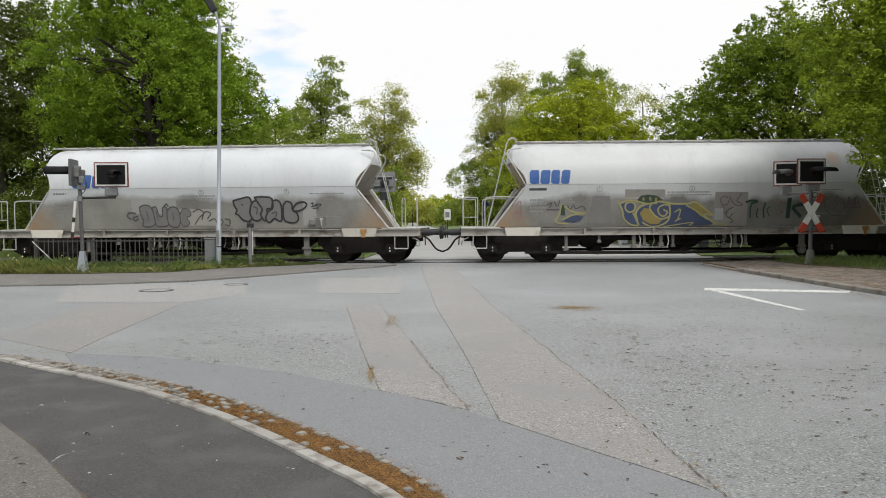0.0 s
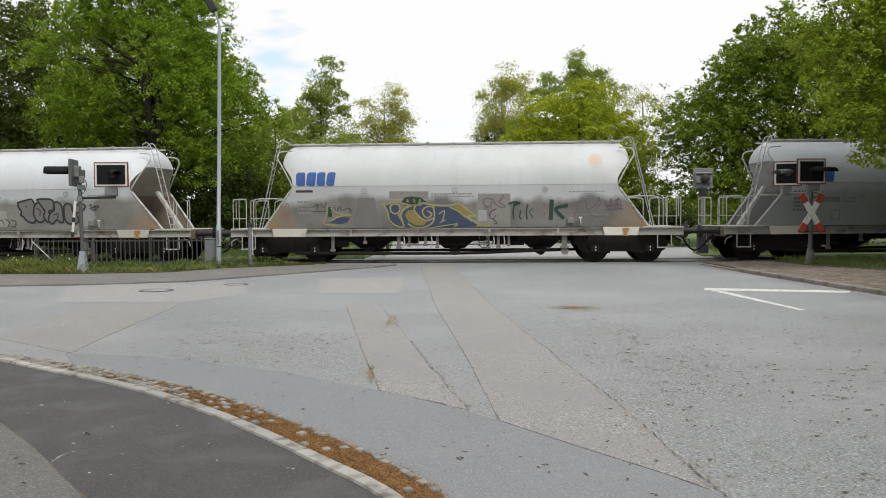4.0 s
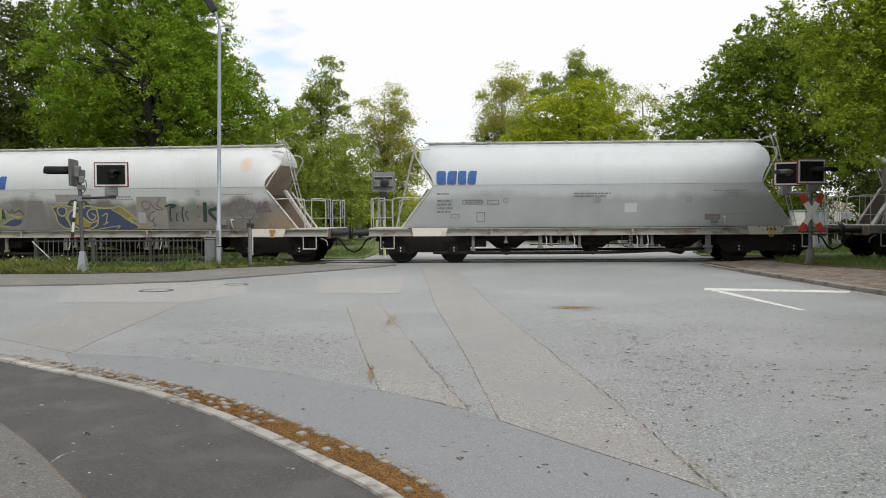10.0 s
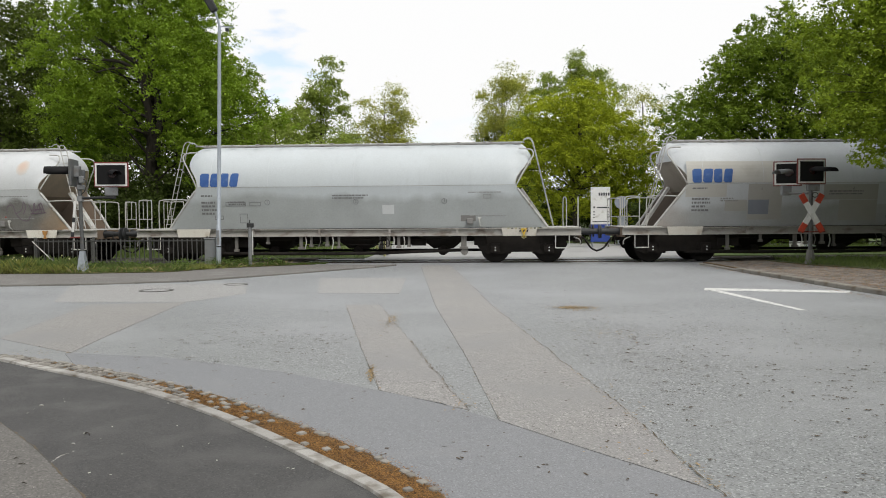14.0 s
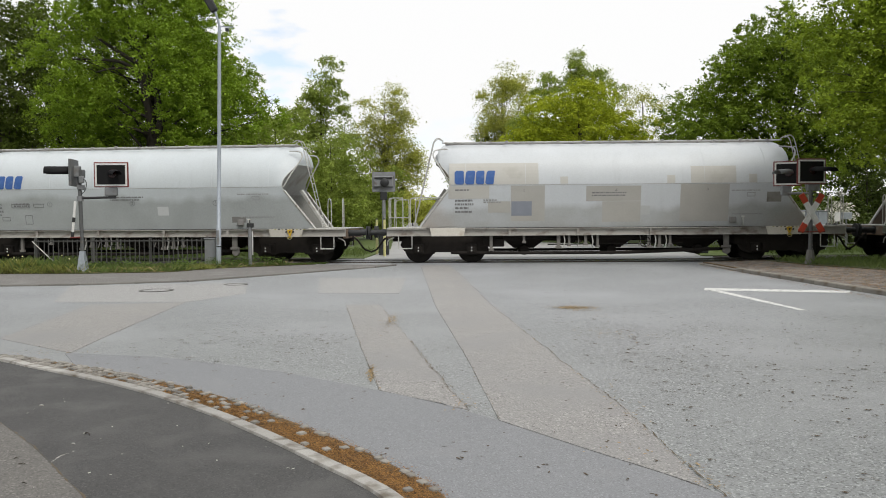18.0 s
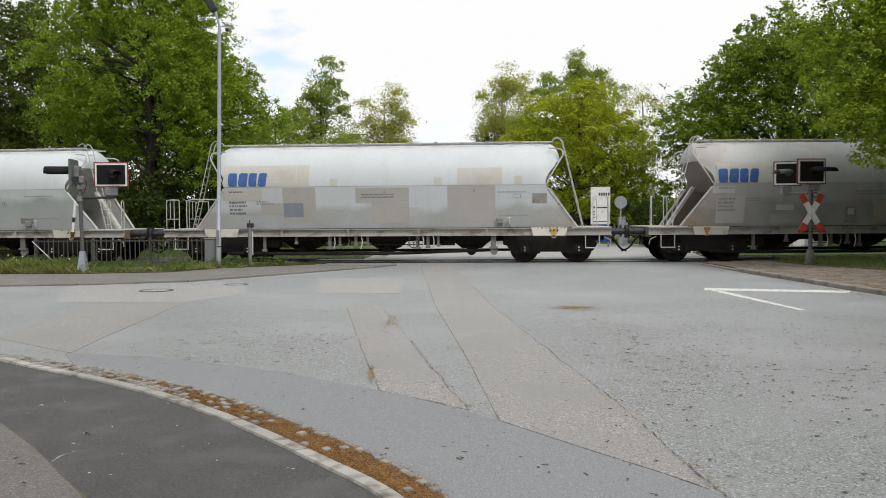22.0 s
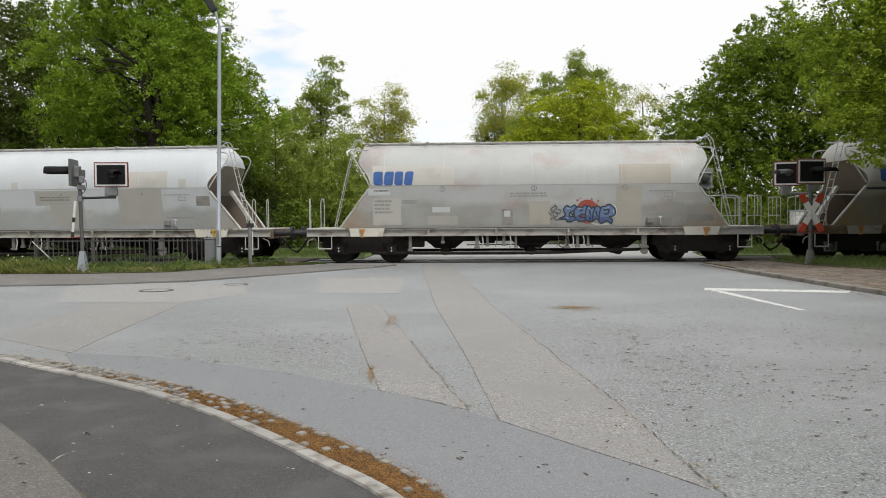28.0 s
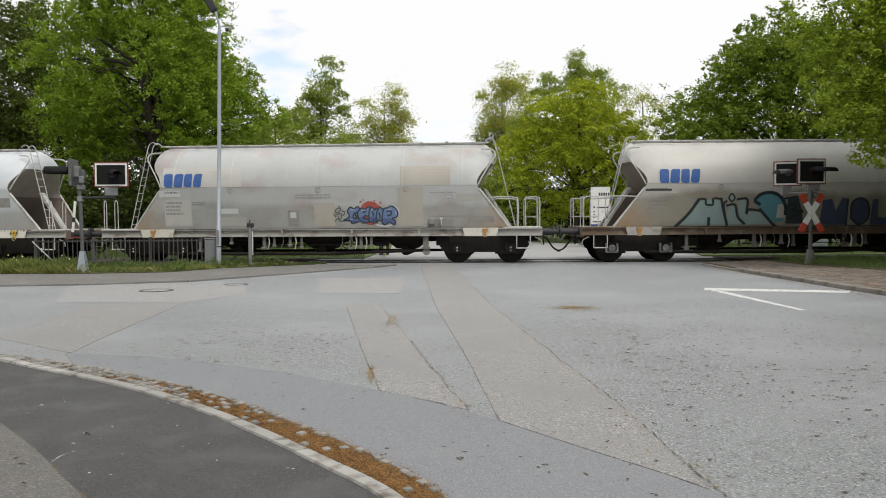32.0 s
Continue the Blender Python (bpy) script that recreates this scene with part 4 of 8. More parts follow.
def end_sheet(s, lo=1.2, hi=3.38):
    """The end of the hopper: bulged head above, and the slope sheet that falls away inward below it."""
    zs = [z for z in (1.2, 1.6, 2.0, 2.4, 2.56, 2.68, 2.82, 2.96, 3.10, 3.22, 3.3, 3.38) if lo <= z <= hi]
    vs, fs = [], []
    ny = 16
    for z in zs:
        e = end_x(z) - 0.004
        w = half_width(e, z) - 0.004
        for i in range(ny + 1):
            u = 2 * i / ny - 1
            if z >= 3.38:
                x = e + HEAD * math.sqrt(max(0.0, 1 - u * u))
            else:
                deep = 3.9 + (5.90 - 3.9) * ((z - 1.2) / 2.18) ** 0.8
                k = min(1.0, (1 - abs(u)) * 5.0)
                x = e + (deep - e) * (k ** 0.5)
            vs.append((s * x, u * w, z))
    for j in range(len(zs) - 1):
        for i in range(ny):
            a = j * (ny + 1) + i
            q = (a, a + 1, a + ny + 2, a + ny + 1)
            fs.append(q if s > 0 else q[::-1])
    return Mesh().add(vs, fs)


def railing(w, e, kind):
    """The tubular railings of an end platform: full frames or slender hoops."""
    for s in (-1, 1):
        if kind == "frame":
            r = Mesh()
            r.tube(smooth_line([(e * 7.52, s * 1.34, 1.20), (e * 7.52, s * 1.34, 2.1), (e * 7.50, s * 1.30, 2.19), (e * 7.50, s * 0.74, 2.2), (e * 7.52, s * 0.70, 2.1), (e * 7.52, s * 0.70, 1.2)], 4), 0.0145, 6)
            r.tube([(e * 7.52, s * 1.34, 1.55), (e * 7.52, s * 0.70, 1.55)], 0.013, 6)
            r.tube([(e * 7.52, s * 1.02, 1.55), (e * 7.52, s * 1.02, 2.2)], 0.013, 6)
            r.tube(smooth_line([(e * 7.05, s * 1.40, 1.20), (e * 7.05, s * 1.40, 2.12), (e * 7.12, s * 1.40, 2.2), (e * 7.44, s * 1.38, 2.2), (e * 7.52, s * 1.34, 2.1)], 4), 0.017, 6)
            r.tube([(e * 7.05, s * 1.40, 1.55), (e * 7.52, s * 1.34, 1.55)], 0.013, 6)
            part("platform_railing", r, M["pipe"], w, "pale tubular railing of the end platform")
        else:
            for x, y0, y1 in ((7.0, 1.38, 1.38), (7.5, 1.36, 1.2)):
                d = 0.11 if x < 7.2 else 0.0
                r = Mesh().tube(smooth_line([(e * x, s * y0, 1.2), (e * x, s * y0, 2.05), (e * (x + d * 0.5), s * (y0 + y1) / 2, 2.2), (e * (x + d), s * y1, 2.05), (e * (x + d), s * y1, 1.2)], 5), 0.016, 6)
                if s < 0:
                    part("platform_hoop", r, M["pipe"], w, "pale tubular hoop on the end platform")


def build_wagon():
    w = thing("hopper_wagon", "hopper wagon", "rail wagon")
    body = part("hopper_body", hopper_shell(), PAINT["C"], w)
    for s in (-1, 1):
        part("end_sheet", end_sheet(s, 1.2, 2.4), M["inner"], w, "dark dusty slope sheet at the end")
        part("end_plate", end_sheet(s, 2.4, 3.38), M["inner"], w, "pale sooty end plate")
        part("centre_strut", Mesh().box(-0.05, 0.05, -0.11, 0.11, 0.0, 1.62, 0.01, pose(s * 6.56, 0.1, 1.2, 0, -s * 34.0, 0)), M["pipe"], w, "pale diagonal end strut")
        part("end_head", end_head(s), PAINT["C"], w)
    for x in (-4.95, -2.95, 0.0, 2.95, 4.95):                # welded ring seams over the shell
        pts = [(x, -side_y(z) - 0.002, z) for z in np.linspace(2.66, 4.06, 12)] + [(x, side_y(z) + 0.002, z) for z in np.linspace(4.06, 2.66, 12)]
        part("ring_seam", Mesh().tube(pts, 0.008, 4), PAINT["D"], w)
    for s in (-1, 1):
        part("long_seam", Mesh().tube([(-5.43, s * HALF, SEAM), (5.43, s * HALF, SEAM)], 0.006, 5), M["bracket"], w)
        for e in (-1, 1):                                      # end struts on the cut edge of the side sheet
            p = [(e * end_x(z), s * (side_y(z) - 0.02), z) for z in (1.2, 2.0, 2.50)]
            part("end_strut", Mesh().tube(p, 0.045, 6), M["pipe"], w, "pale strut along the hopper edge")
            p = [(e * end_x(z), s * (half_width(end_x(z), z) - 0.006), z) for z in np.linspace(2.50, 3.38, 16)]
            part("edge_bead", Mesh().tube(p, 0.014, 5), M["pipe"], w)
            # bent guard tube in front of the upper lobe
            p = smooth_line([(e * 5.46, s * 1.37, 2.62), (e * 5.66, s * 1.27, 3.0), (e * 5.92, s * 1.14, 3.42), (e * 6.03, s * 1.08, 3.62), (e * 6.00, s * 1.02, 3.78), (e * 5.86, s * 0.96, 3.84), (e * 5.55, s * 0.92, 3.86)], 6)
            part("guard_tube", Mesh().tube(p, 0.024, 7), M["pipe"], w)
            # corner handrail
            p = smooth_line([(e * 6.80, s * 1.36, 1.20), (e * 6.80, s * 1.36, 2.05), (e * 6.70, s * 1.36, 2.20), (e * 6.2, s * 1.36, 2.22), (e * 5.74, s * 1.40, 2.20)], 5)
            part("handrail", Mesh().tube(p, 0.019, 6), M["pipe"], w)
            # step frame
            st = Mesh()
            st.tube([(e * 6.75, s * 1.42, 0.93), (e * 6.75, s * 1.42, 0.52), (e * 7.2, s * 1.42, 0.52), (e * 7.2, s * 1.42, 0.93)], 0.02, 6)
            st.box(min(e * 6.75, e * 7.2), max(e * 6.75, e * 7.2), s * 1.42 - 0.1, s * 1.42 + 0.02, 0.50, 0.53, 0.005)
            part("step", st, M["pipe"], w)
    # ladders at the ends
    for e in (-1, 1):
        ld = Mesh()
        for yy in (-1.02, -0.66):
            ld.tube(smooth_line([(e * 6.72, yy, 1.2), (e * 6.12, yy, 3.7), (e * 6.00, yy, 4.12), (e * 5.86, yy, 4.22), (e * 5.70, yy, 4.14)], 5), 0.016, 6)
        for k in range(10):
            t = (k + 0.6) / 10
            x, z = 6.72 + (6.05 - 6.72) * t, 1.2 + 2.75 * t
            ld.tube([(e * x, -1.02, z), (e * x, -0.66, z)], 0.013, 5)
        part("ladder", ld, M["pipe"], w, "pale steel end ladder")
    # roof walkway and rim
    wk = Mesh()
    for k in range(7):
        wk.box(-5.65, 5.65, -0.33 + k * 0.1, -0.29 + k * 0.1, 4.10, 4.13)
    for k in range(24):
        wk.box(-5.6 + k * 0.48, -5.55 + k * 0.48, -0.34, 0.34, 4.075, 4.10)
    part("roof_walkway", wk, M["bracket"], w, smooth=False)
    for s in (-1, 1):
        part("roof_rail", Mesh().tube([(-5.75, s * 0.62, 4.10), (5.75, s * 0.62, 4.10)], 0.025, 6), M["pipe"], w)
    for k in range(13):
        x = -5.3 + k * 0.88
        part("hatch_clamp", Mesh().box(x - 0.05, x + 0.05, -0.70, -0.54, 4.08, 4.12 + 0.015 * (k % 3), 0.01), M["bracket"], w)
    for x in (-3.9, -1.3, 1.3, 3.9):
        h = Mesh().lathe([(0, 0.27), (0.05, 0.27), (0.08, 0.22), (0.10, 0.05)], 16, pose(x, 0.0, 4.06, 90))
        part("roof_hatch", h, M["bracket"], w)
    # underframe
    for s in (-1, 1):
        sl = Mesh()
        prof = [(0.93, 0.0), (0.93, 0.09), (0.955, 0.09), (0.955, 0.012), (1.155, 0.012), (1.155, 0.09), (1.18, 0.09), (1.18, 0.0)]
        vs = [(x, s * (1.36 + d), z) for x in (-7.6, 7.6) for z, d in prof]
        k = len(prof)
        fs = [(i, (i + 1) % k, k + (i + 1) % k, k + i) for i in range(k)] + [tuple(range(k)), tuple(range(k, 2 * k))[::-1]]
        sl.add(vs, [f[::-1] for f in fs] if s > 0 else fs)
        part("side_sill", sl, M["sill"], w, "grimy grey channel sill", smooth=False)
        for x in (-3.48, -1.2, 1.2, 3.48):
            b = Mesh().box(x - 0.04, x + 0.04, s * 1.36 + (0 if s > 0 else -0.085), s * 1.36 + (0.085 if s > 0 else 0), 0.956, 1.154)
            part("sill_rib", b, M["sill"], w, smooth=False)
        for e in (-1, 1):
            pl = Mesh().side_prism([(e * 5.02, 0.925), (e * 6.09, 0.925), (e * 6.15, 1.20), (e * 4.95, 1.20)][::e], s * 1.455 - (0.0 if s > 0 else 0.02), s * 1.455 + (0.02 if s > 0 else 0.0))
            pl = part("side_plate", pl, M["plate"], w, "cream side plate", smooth=False)
            hk = Mesh().side_prism([(e * 5.60, 1.17), (e * 5.80, 1.17), (e * 5.76, 1.05), (e * 5.73, 1.0), (e * 5.73, 0.95), (e * 5.76, 0.92), (e * 5.76, 0.90), (e * 5.64, 0.90), (e * 5.64, 0.92), (e * 5.67, 0.95), (e * 5.67, 1.0), (e * 5.64, 1.05)][::e], s * 1.50 - 0.02, s * 1.50 + 0.02)
            part("tie_hook", hk, M["hook"], pl, "orange tie-down hook", smooth=False)
    for e in (-1, 1):
        part("headstock", Mesh().box(min(e * 7.5, e * 7.6), max(e * 7.5, e * 7.6), -1.35, 1.35, 0.86, 1.18, 0.015), M["rust"], w)
        part("end_platform", Mesh().box(min(e * 6.3, e * 7.6), max(e * 6.3, e * 7.6), -1.4, 1.4, 1.182, 1.21, 0.006), M["pipe"], w)
    part("centre_sill", Mesh().box(-7.5, 7.5, -0.3, 0.3, 0.72, 1.16, 0.02), M["under"], w)
    part("floor_frame", Mesh().box(-4.6, 4.6, -1.3, 1.3, 1.02, 1.19, 0.02), M["under"], w)
    # three outlets, air pipe, brackets and levers
    for x in (-2.95, 0.0, 2.95):
        o = Mesh()
        vs = [(x - 1.0, -1.15, 1.05), (x + 1.0, -1.15, 1.05), (x + 1.0, 1.15, 1.05), (x - 1.0, 1.15, 1.05), (x - 0.34, -0.5, 0.48), (x + 0.34, -0.5, 0.48), (x + 0.34, 0.5, 0.48), (x - 0.34, 0.5, 0.48)]
        o.add(vs, [(0, 4, 5, 1), (1, 5, 6, 2), (2, 6, 7, 3), (3, 7, 4, 0), (4, 7, 6, 5)])
        part("outlet_hopper", o, M["under"], w, smooth=False)
        part("outlet_valve", Mesh().lathe([(-0.75, 0.14), (-0.72, 0.17), (0.72, 0.17), (0.75, 0.14)], 16, pose(x, 0, 0.42)), M["under"], w)
    part("air_pipe", Mesh().tube(smooth_line([(-5.45, -1.05, 0.36), (-4.6, -1.12, 0.35), (0, -1.15, 0.34), (2.2, -1.12, 0.40), (3.6, -1.0, 0.44)], 6), 0.055, 8), M["under"], w, "long dark discharge pipe")
    part("air_pipe", Mesh().tube([(-4.4, 1.1, 0.36), (4.4, 1.1, 0.36)], 0.05, 8), M["under"], w)
    for x, h, ww in ((-4.1, 0.45, 0.05), (-1.85, 0.52, 0.06), (-1.5, 0.6, 0.04), (-0.95, 0.62, 0.05), (-0.55, 0.55, 0.04), (1.15, 0.52, 0.06), (1.5, 0.55, 0.05), (1.85, 0.6, 0.04), (3.7, 0.52, 0.09), (-3.0, 0.7, 0.04)):
        b = Mesh().box(x - ww, x + ww, -1.36, -1.28, h, 0.95, 0.008)
        b.box(x - ww * 1.6, x + ww * 1.6, -1.38, -1.26, h - 0.03, h + 0.05, 0.008)
        part("bracket", b, M["bracket_dark"], w)
    for x, wd, z0, yy in ((-4.0, 0.35, 0.55, -0.95), (1.6, 0.30, 0.62, -1.0), (4.25, 0.22, 0.6, -0.9), (-1.5, 0.25, 0.66, -0.8)):
        part("gear_box", Mesh().box(x - wd, x + wd, yy - 0.2, yy + 0.2, z0, 0.98, 0.03), M["under"], w)
    for x0, x1, z in ((-4.5, 3.9, 0.80), (-2.2, 2.3, 0.62)):
        part("brake_rod", Mesh().tube([(x0, -1.18, z), (x1, -1.16, z + 0.03)], 0.018, 6), M["under"], w)
    for x in (-1.68, -0.75, 1.33, 1.68):
        part("valve_lever", Mesh().tube(smooth_line([(x, -1.40, 0.92), (x + 0.03, -1.42, 0.72), (x - 0.02, -1.42, 0.50)], 4), 0.02, 6), M["pipe"], w)
    for x in (-1.2, 0.85, 1.35):
        lv = Mesh().tube(smooth_line([(x, -1.30, 0.93), (x + 0.02, -1.36, 0.75), (x - 0.04, -1.38, 0.56)], 4), 0.014, 6)
        part("lever", lv, M["bracket_dark"], w)
    hw = Mesh().tube([(1.02 + 0.17 * math.cos(t), -1.36, 0.70 + 0.17 * math.sin(t)) for t in np.linspace(0, 2 * math.pi, 20)[:-1]], 0.016, 6, True)
    hw.tube([(0.85, -1.36, 0.70), (1.19, -1.36, 0.70)], 0.012, 5).tube([(1.02, -1.36, 0.53), (1.02, -1.36, 0.87)], 0.012, 5)
    part("brake_wheel", hw, M["under"], w, "dark brake hand wheel")
    part("brake_cylinder", Mesh().lathe([(-0.3, 0.02), (-0.28, 0.13), (0.2, 0.13), (0.24, 0.05)], 16, pose(2.1, -0.85, 0.72, 0, 0, 90)), M["under"], w)
    part("drain_roller", Mesh().lathe([(-0.06, 0.12), (0.06, 0.12)], 16, pose(3.72, -1.28, 0.40)), M["bracket_dark"], w)
    lv = Mesh().tube(smooth_line([(4.24, -1.20, 1.20), (4.24, -1.36, 1.30), (4.22, -1.38, 1.50)], 4), 0.022, 6)
    lv.disc((4.18, -1.36, 1.51), (4.28, -1.36, 1.51), 0.035, 8)
    part("vent_cock", lv, M["pipe"], w, "pale vent cock on the sill")
    part("discharge_box", Mesh().box(3.80, 4.02, -1.36, -1.15, 1.32, 1.52, 0.02), M["patch_dark"], w)
    # buffers, coupling, hoses
    for e in (-1, 1):
        for s in (-0.875, 0.875):
            bf = Mesh().lathe([(0.0, 0.14), (0.02, 0.14), (0.02, 0.105), (0.36, 0.105), (0.36, 0.085), (0.60, 0.085), (0.60, 0.12), (0.62, 0.225), (0.66, 0.225), (0.665, 0.2)], 18, pose(e * 7.6, s, 1.04, 0, 0, -90 * e))
            part("buffer", bf, M["steel_dark"], w, "dusty dark buffer")
        cp = Mesh().box(min(e * 7.6, e * 8.0), max(e * 7.6, e * 8.0), -0.05, 0.05, 0.98, 1.10, 0.02)
        cp.tube([(e * 7.9, -0.07, 1.04), (e * 8.26, -0.07, 0.97)], 0.025, 6).tube([(e * 7.9, 0.07, 1.04), (e * 8.26, 0.07, 0.97)], 0.025, 6)
        part("coupling", cp, M["under"], w, "black screw coupling")
        hs = Mesh().tube(smooth_line([(e * 7.62, -0.45, 0.90), (e * 7.80, -0.47, 0.78), (e * 8.02, -0.40, 0.48), (e * 8.25, -0.28, 0.36)], 6), 0.032, 8)
        hs.tube([(e * 7.66, -0.52, 0.92), (e * 7.68, -0.55, 0.60)], 0.02, 6)
        part("brake_hose", hs, M["under"], w, "black rubber brake hose")
        part("gangway_lamp", Mesh().tube(smooth_line([(e * 7.35, -1.38, 0.88), (e * 7.55, -1.40, 0.78), (e * 7.58, -1.38, 0.62)], 4), 0.02, 6), M["bracket"], w)
    # bogies
    for e in (-1, 1):
        bg_ = part("bogie", Mesh().box(-0.3, 0.3, -1.05, 1.05, 0.50, 0.72, 0.03), M["under"], w, "sooty two-axle bogie")
        bg_.matrix_basis = pose(e * 5.65, 0, 0)
        for s in (-1, 1):
            fr = Mesh()
            fr.side_prism([(-1.52, 0.62), (-1.42, 0.86), (-0.7, 0.92), (0.7, 0.92), (1.42, 0.86), (1.52, 0.62), (1.40, 0.42), (1.12, 0.30), (0.66, 0.30), (0.44, 0.37), (-0.44, 0.37), (-0.66, 0.30), (-1.12, 0.30), (-1.40, 0.42)], s * 1.0 - 0.07, s * 1.0 + 0.07)
            part("side_frame", fr, M["under"], bg_, smooth=False)
            for x in (-0.9, 0.9):
                ab = Mesh().box(x - 0.17, x + 0.17, s * 1.08 - 0.1, s * 1.08 + 0.1, 0.34, 0.66, 0.03)
                ab.lathe([(-0.02, 0.13), (0.02, 0.12), (0.04, 0.06)], 14, pose(x, s * 1.19, 0.48, 0, 0, 0 if s > 0 else 180))
                ab = part("axle_box", ab, M["under"], bg_)
                for dx in (-0.28, 0.28):
                    sp = Mesh()
                    sp.tube([(x + dx + 0.06 * math.cos(t), s * 1.02 + 0.06 * math.sin(t), 0.42 + 0.30 * t / 25) for t in np.linspace(0, 25, 48)], 0.014, 5)
                    part("spring", sp, M["under"], bg_)
        for x in (-0.42, 0.42):
            part("brake_shoe", Mesh().box(x - 0.06, x + 0.06, -0.85, -0.65, 0.30, 0.62, 0.02), M["under"], bg_)
        for x in (-0.9, 0.9):
            wm_ = Mesh()
            for s in (-1, 1):
                wm_.lathe([(-0.068, 0.455), (-0.07, 0.42), (-0.03, 0.38), (-0.03, 0.16), (-0.09, 0.12), (-0.09, 0.09), (0.09, 0.09), (0.09, 0.12), (0.03, 0.16), (0.03, 0.38), (0.05, 0.42), (0.045, 0.485), (0.03, 0.49), (0.02, 0.465)], 32, pose(0, s * 0.75, 0, 0, 0, 0 if s < 0 else 180))
            wm_.tube([(0, -1.1, 0), (0, 1.1, 0)], 0.085, 12)
            for k in range(4):                                  # bolt heads on the axle ends
                t = k * math.pi / 2
                wm_.box(-0.02, 0.02, -1.215, -1.19, -0.02, 0.02, 0.004, pose(0.055 * math.cos(t), 0, 0.055 * math.sin(t)))
            o = part("wheelset", wm_, M["wheel"], bg_, "dark spoked-plate wheels on their axle")
            o.matrix_basis = pose(x, 0, 0.484)
            for s in (-1,):
                for dz in (-0.05, 0.05):
                    part("reflector", Mesh().disc((x, s * 1.232, 0.48 + dz), (x, s * 1.245, 0.48 + dz), 0.022, 10), M["white"], bg_)
    return w


# ---- marks on the wagons: x along the wagon from its middle, z above the rail, all on the near side
def decal(name, wagon, shapes, material, lift=0.006, label=""):
    """Flat painted shapes on the wagon's side: each is a list of (x, z) corners, cut into strips so that they follow its curve."""
    if name in ("paint_patch", "graffiti_fill", "rust_patch") and len(shapes) > 1:
        for i, q in enumerate(shapes):
            decal(name, wagon, [q], material, lift + 0.0002 * i, label)
        return
    vs, fs = [], []
    for poly in shapes:
        k = len(vs)
        if isinstance(poly, Strip):
            vs += [(x, -side_y(z) - lift, z) for pair in poly.rows for x, z in pair]
            fs += [(k + 2 * i, k + 2 * i + 2, k + 2 * i + 3, k + 2 * i + 1) for i in range(len(poly.rows) - 1)]
        elif len(poly) == 4 and max(q[1] for q in poly) > SEAM:
            a, b, c, d = poly                                  # bottom left, bottom right, top right, top left
            n = 6
            for i in range(n + 1):
                t = i / n
                for p, q in ((a, d), (b, c)):
                    x, z = p[0] + (q[0] - p[0]) * t, p[1] + (q[1] - p[1]) * t
                    vs.append((x, -side_y(z) - lift, z))
            fs += [(k + 2 * i, k + 2 * i + 1, k + 2 * i + 3, k + 2 * i + 2) for i in range(n)]
        elif max(q[1] for q in poly) > SEAM:                     # rounded spot on the curved shell: level strips
            zs = sorted(set(q[1] for q in poly))
            ring = poly + poly[:1]
            for z in zs:
                xs = [p[0] + (q[0] - p[0]) * (z - p[1]) / (q[1] - p[1]) for p, q in zip(ring, ring[1:]) if min(p[1], q[1]) - 1e-9 <= z <= max(p[1], q[1]) + 1e-9 and abs(q[1] - p[1]) > 1e-9]
                vs += [(x, -side_y(z) - lift, z) for x in (min(xs), max(xs))]
            fs += [(k + 2 * i, k + 2 * i + 1, k + 2 * i + 3, k + 2 * i + 2) for i in range(len(zs) - 1)]
        else:
            vs += [(x, -side_y(z) - lift, z) for x, z in poly]
            fs.append(tuple(range(k, k + len(poly))))
    return part(name, Mesh().add(vs, fs), material, wagon, label, smooth=False)


def rect(x0, x1, z0, z1):
    return [(x0, z0), (x1, z0), (x1, z1), (x0, z1)]


class Strip:
    """A sprayed line as one band: pairs of points on its two edges."""

    def __init__(self, rows):
        self.rows = rows


def box_line(x0, x1, z0, z1, t=0.018):
    return [rect(x0, x1, z0, z0 + t), rect(x0, x1, z1 - t, z1), rect(x0, x0 + t, z0 + t, z1 - t), rect(x1 - t, x1, z0 + t, z1 - t)]


def stroke(pts, wd):
    """Quads along a sprayed line."""
    line = smooth_line([(x, 0, z) for x, z in pts], 6)
    if len(pts) > 3 and (Vector(pts[0]) - Vector(pts[-1])).length < 1e-6:
        line[-1] = line[0].copy()
    rows = []
    for i, p in enumerate(line):
        d = line[min(i + 1, len(line) - 1)] - line[max(i - 1, 0)]
        if d.length < 1e-6:
            continue
        d.normalize()
        s = Vector((-d.z, 0, d.x)) * wd / 2
        e = d * wd * (-0.2 if i == 0 else 0.2 if i == len(line) - 1 else 0)
        rows.append(((p + e - s).xz[:], (p + e + s).xz[:]))
    return [Strip(rows)]


def blob(x, z, rx, rz, n=14, seed=0, rough=0.12):
    r = random.Random(seed)
    return [(x + rx * math.cos(t) * r.uniform(1 - rough, 1 + rough), z + rz * math.sin(t) * r.uniform(1 - rough, 1 + rough)) for t in (2 * math.pi * i / n for i in range(n))]


def logo(w, x, z):
    """The owner's mark, as four plain blue shapes."""
    def pt(*q):
        return [(x + a, z + b) for a, b in q]
    for x0, x1, lean in ((0.0, 0.31, 0.0), (0.34, 0.65, 0.04), (0.70, 0.98, 0.02), (1.02, 1.30, 0.05)):
        q = pt((x0 + 0.06, 0), (x1 - 0.03, 0), (x1, 0.04), (x1 + lean * 0.5, 0.23), (x1 + lean, 0.42), (x1 + lean - 0.03, 0.46), (x0 + lean + 0.06, 0.46), (x0 + lean, 0.40), (x0 + lean * 0.5, 0.23), (x0, 0.06))
        decal("mark_block", w, [q], M["logo"], 0.012, "plain blue block of the owner's mark")


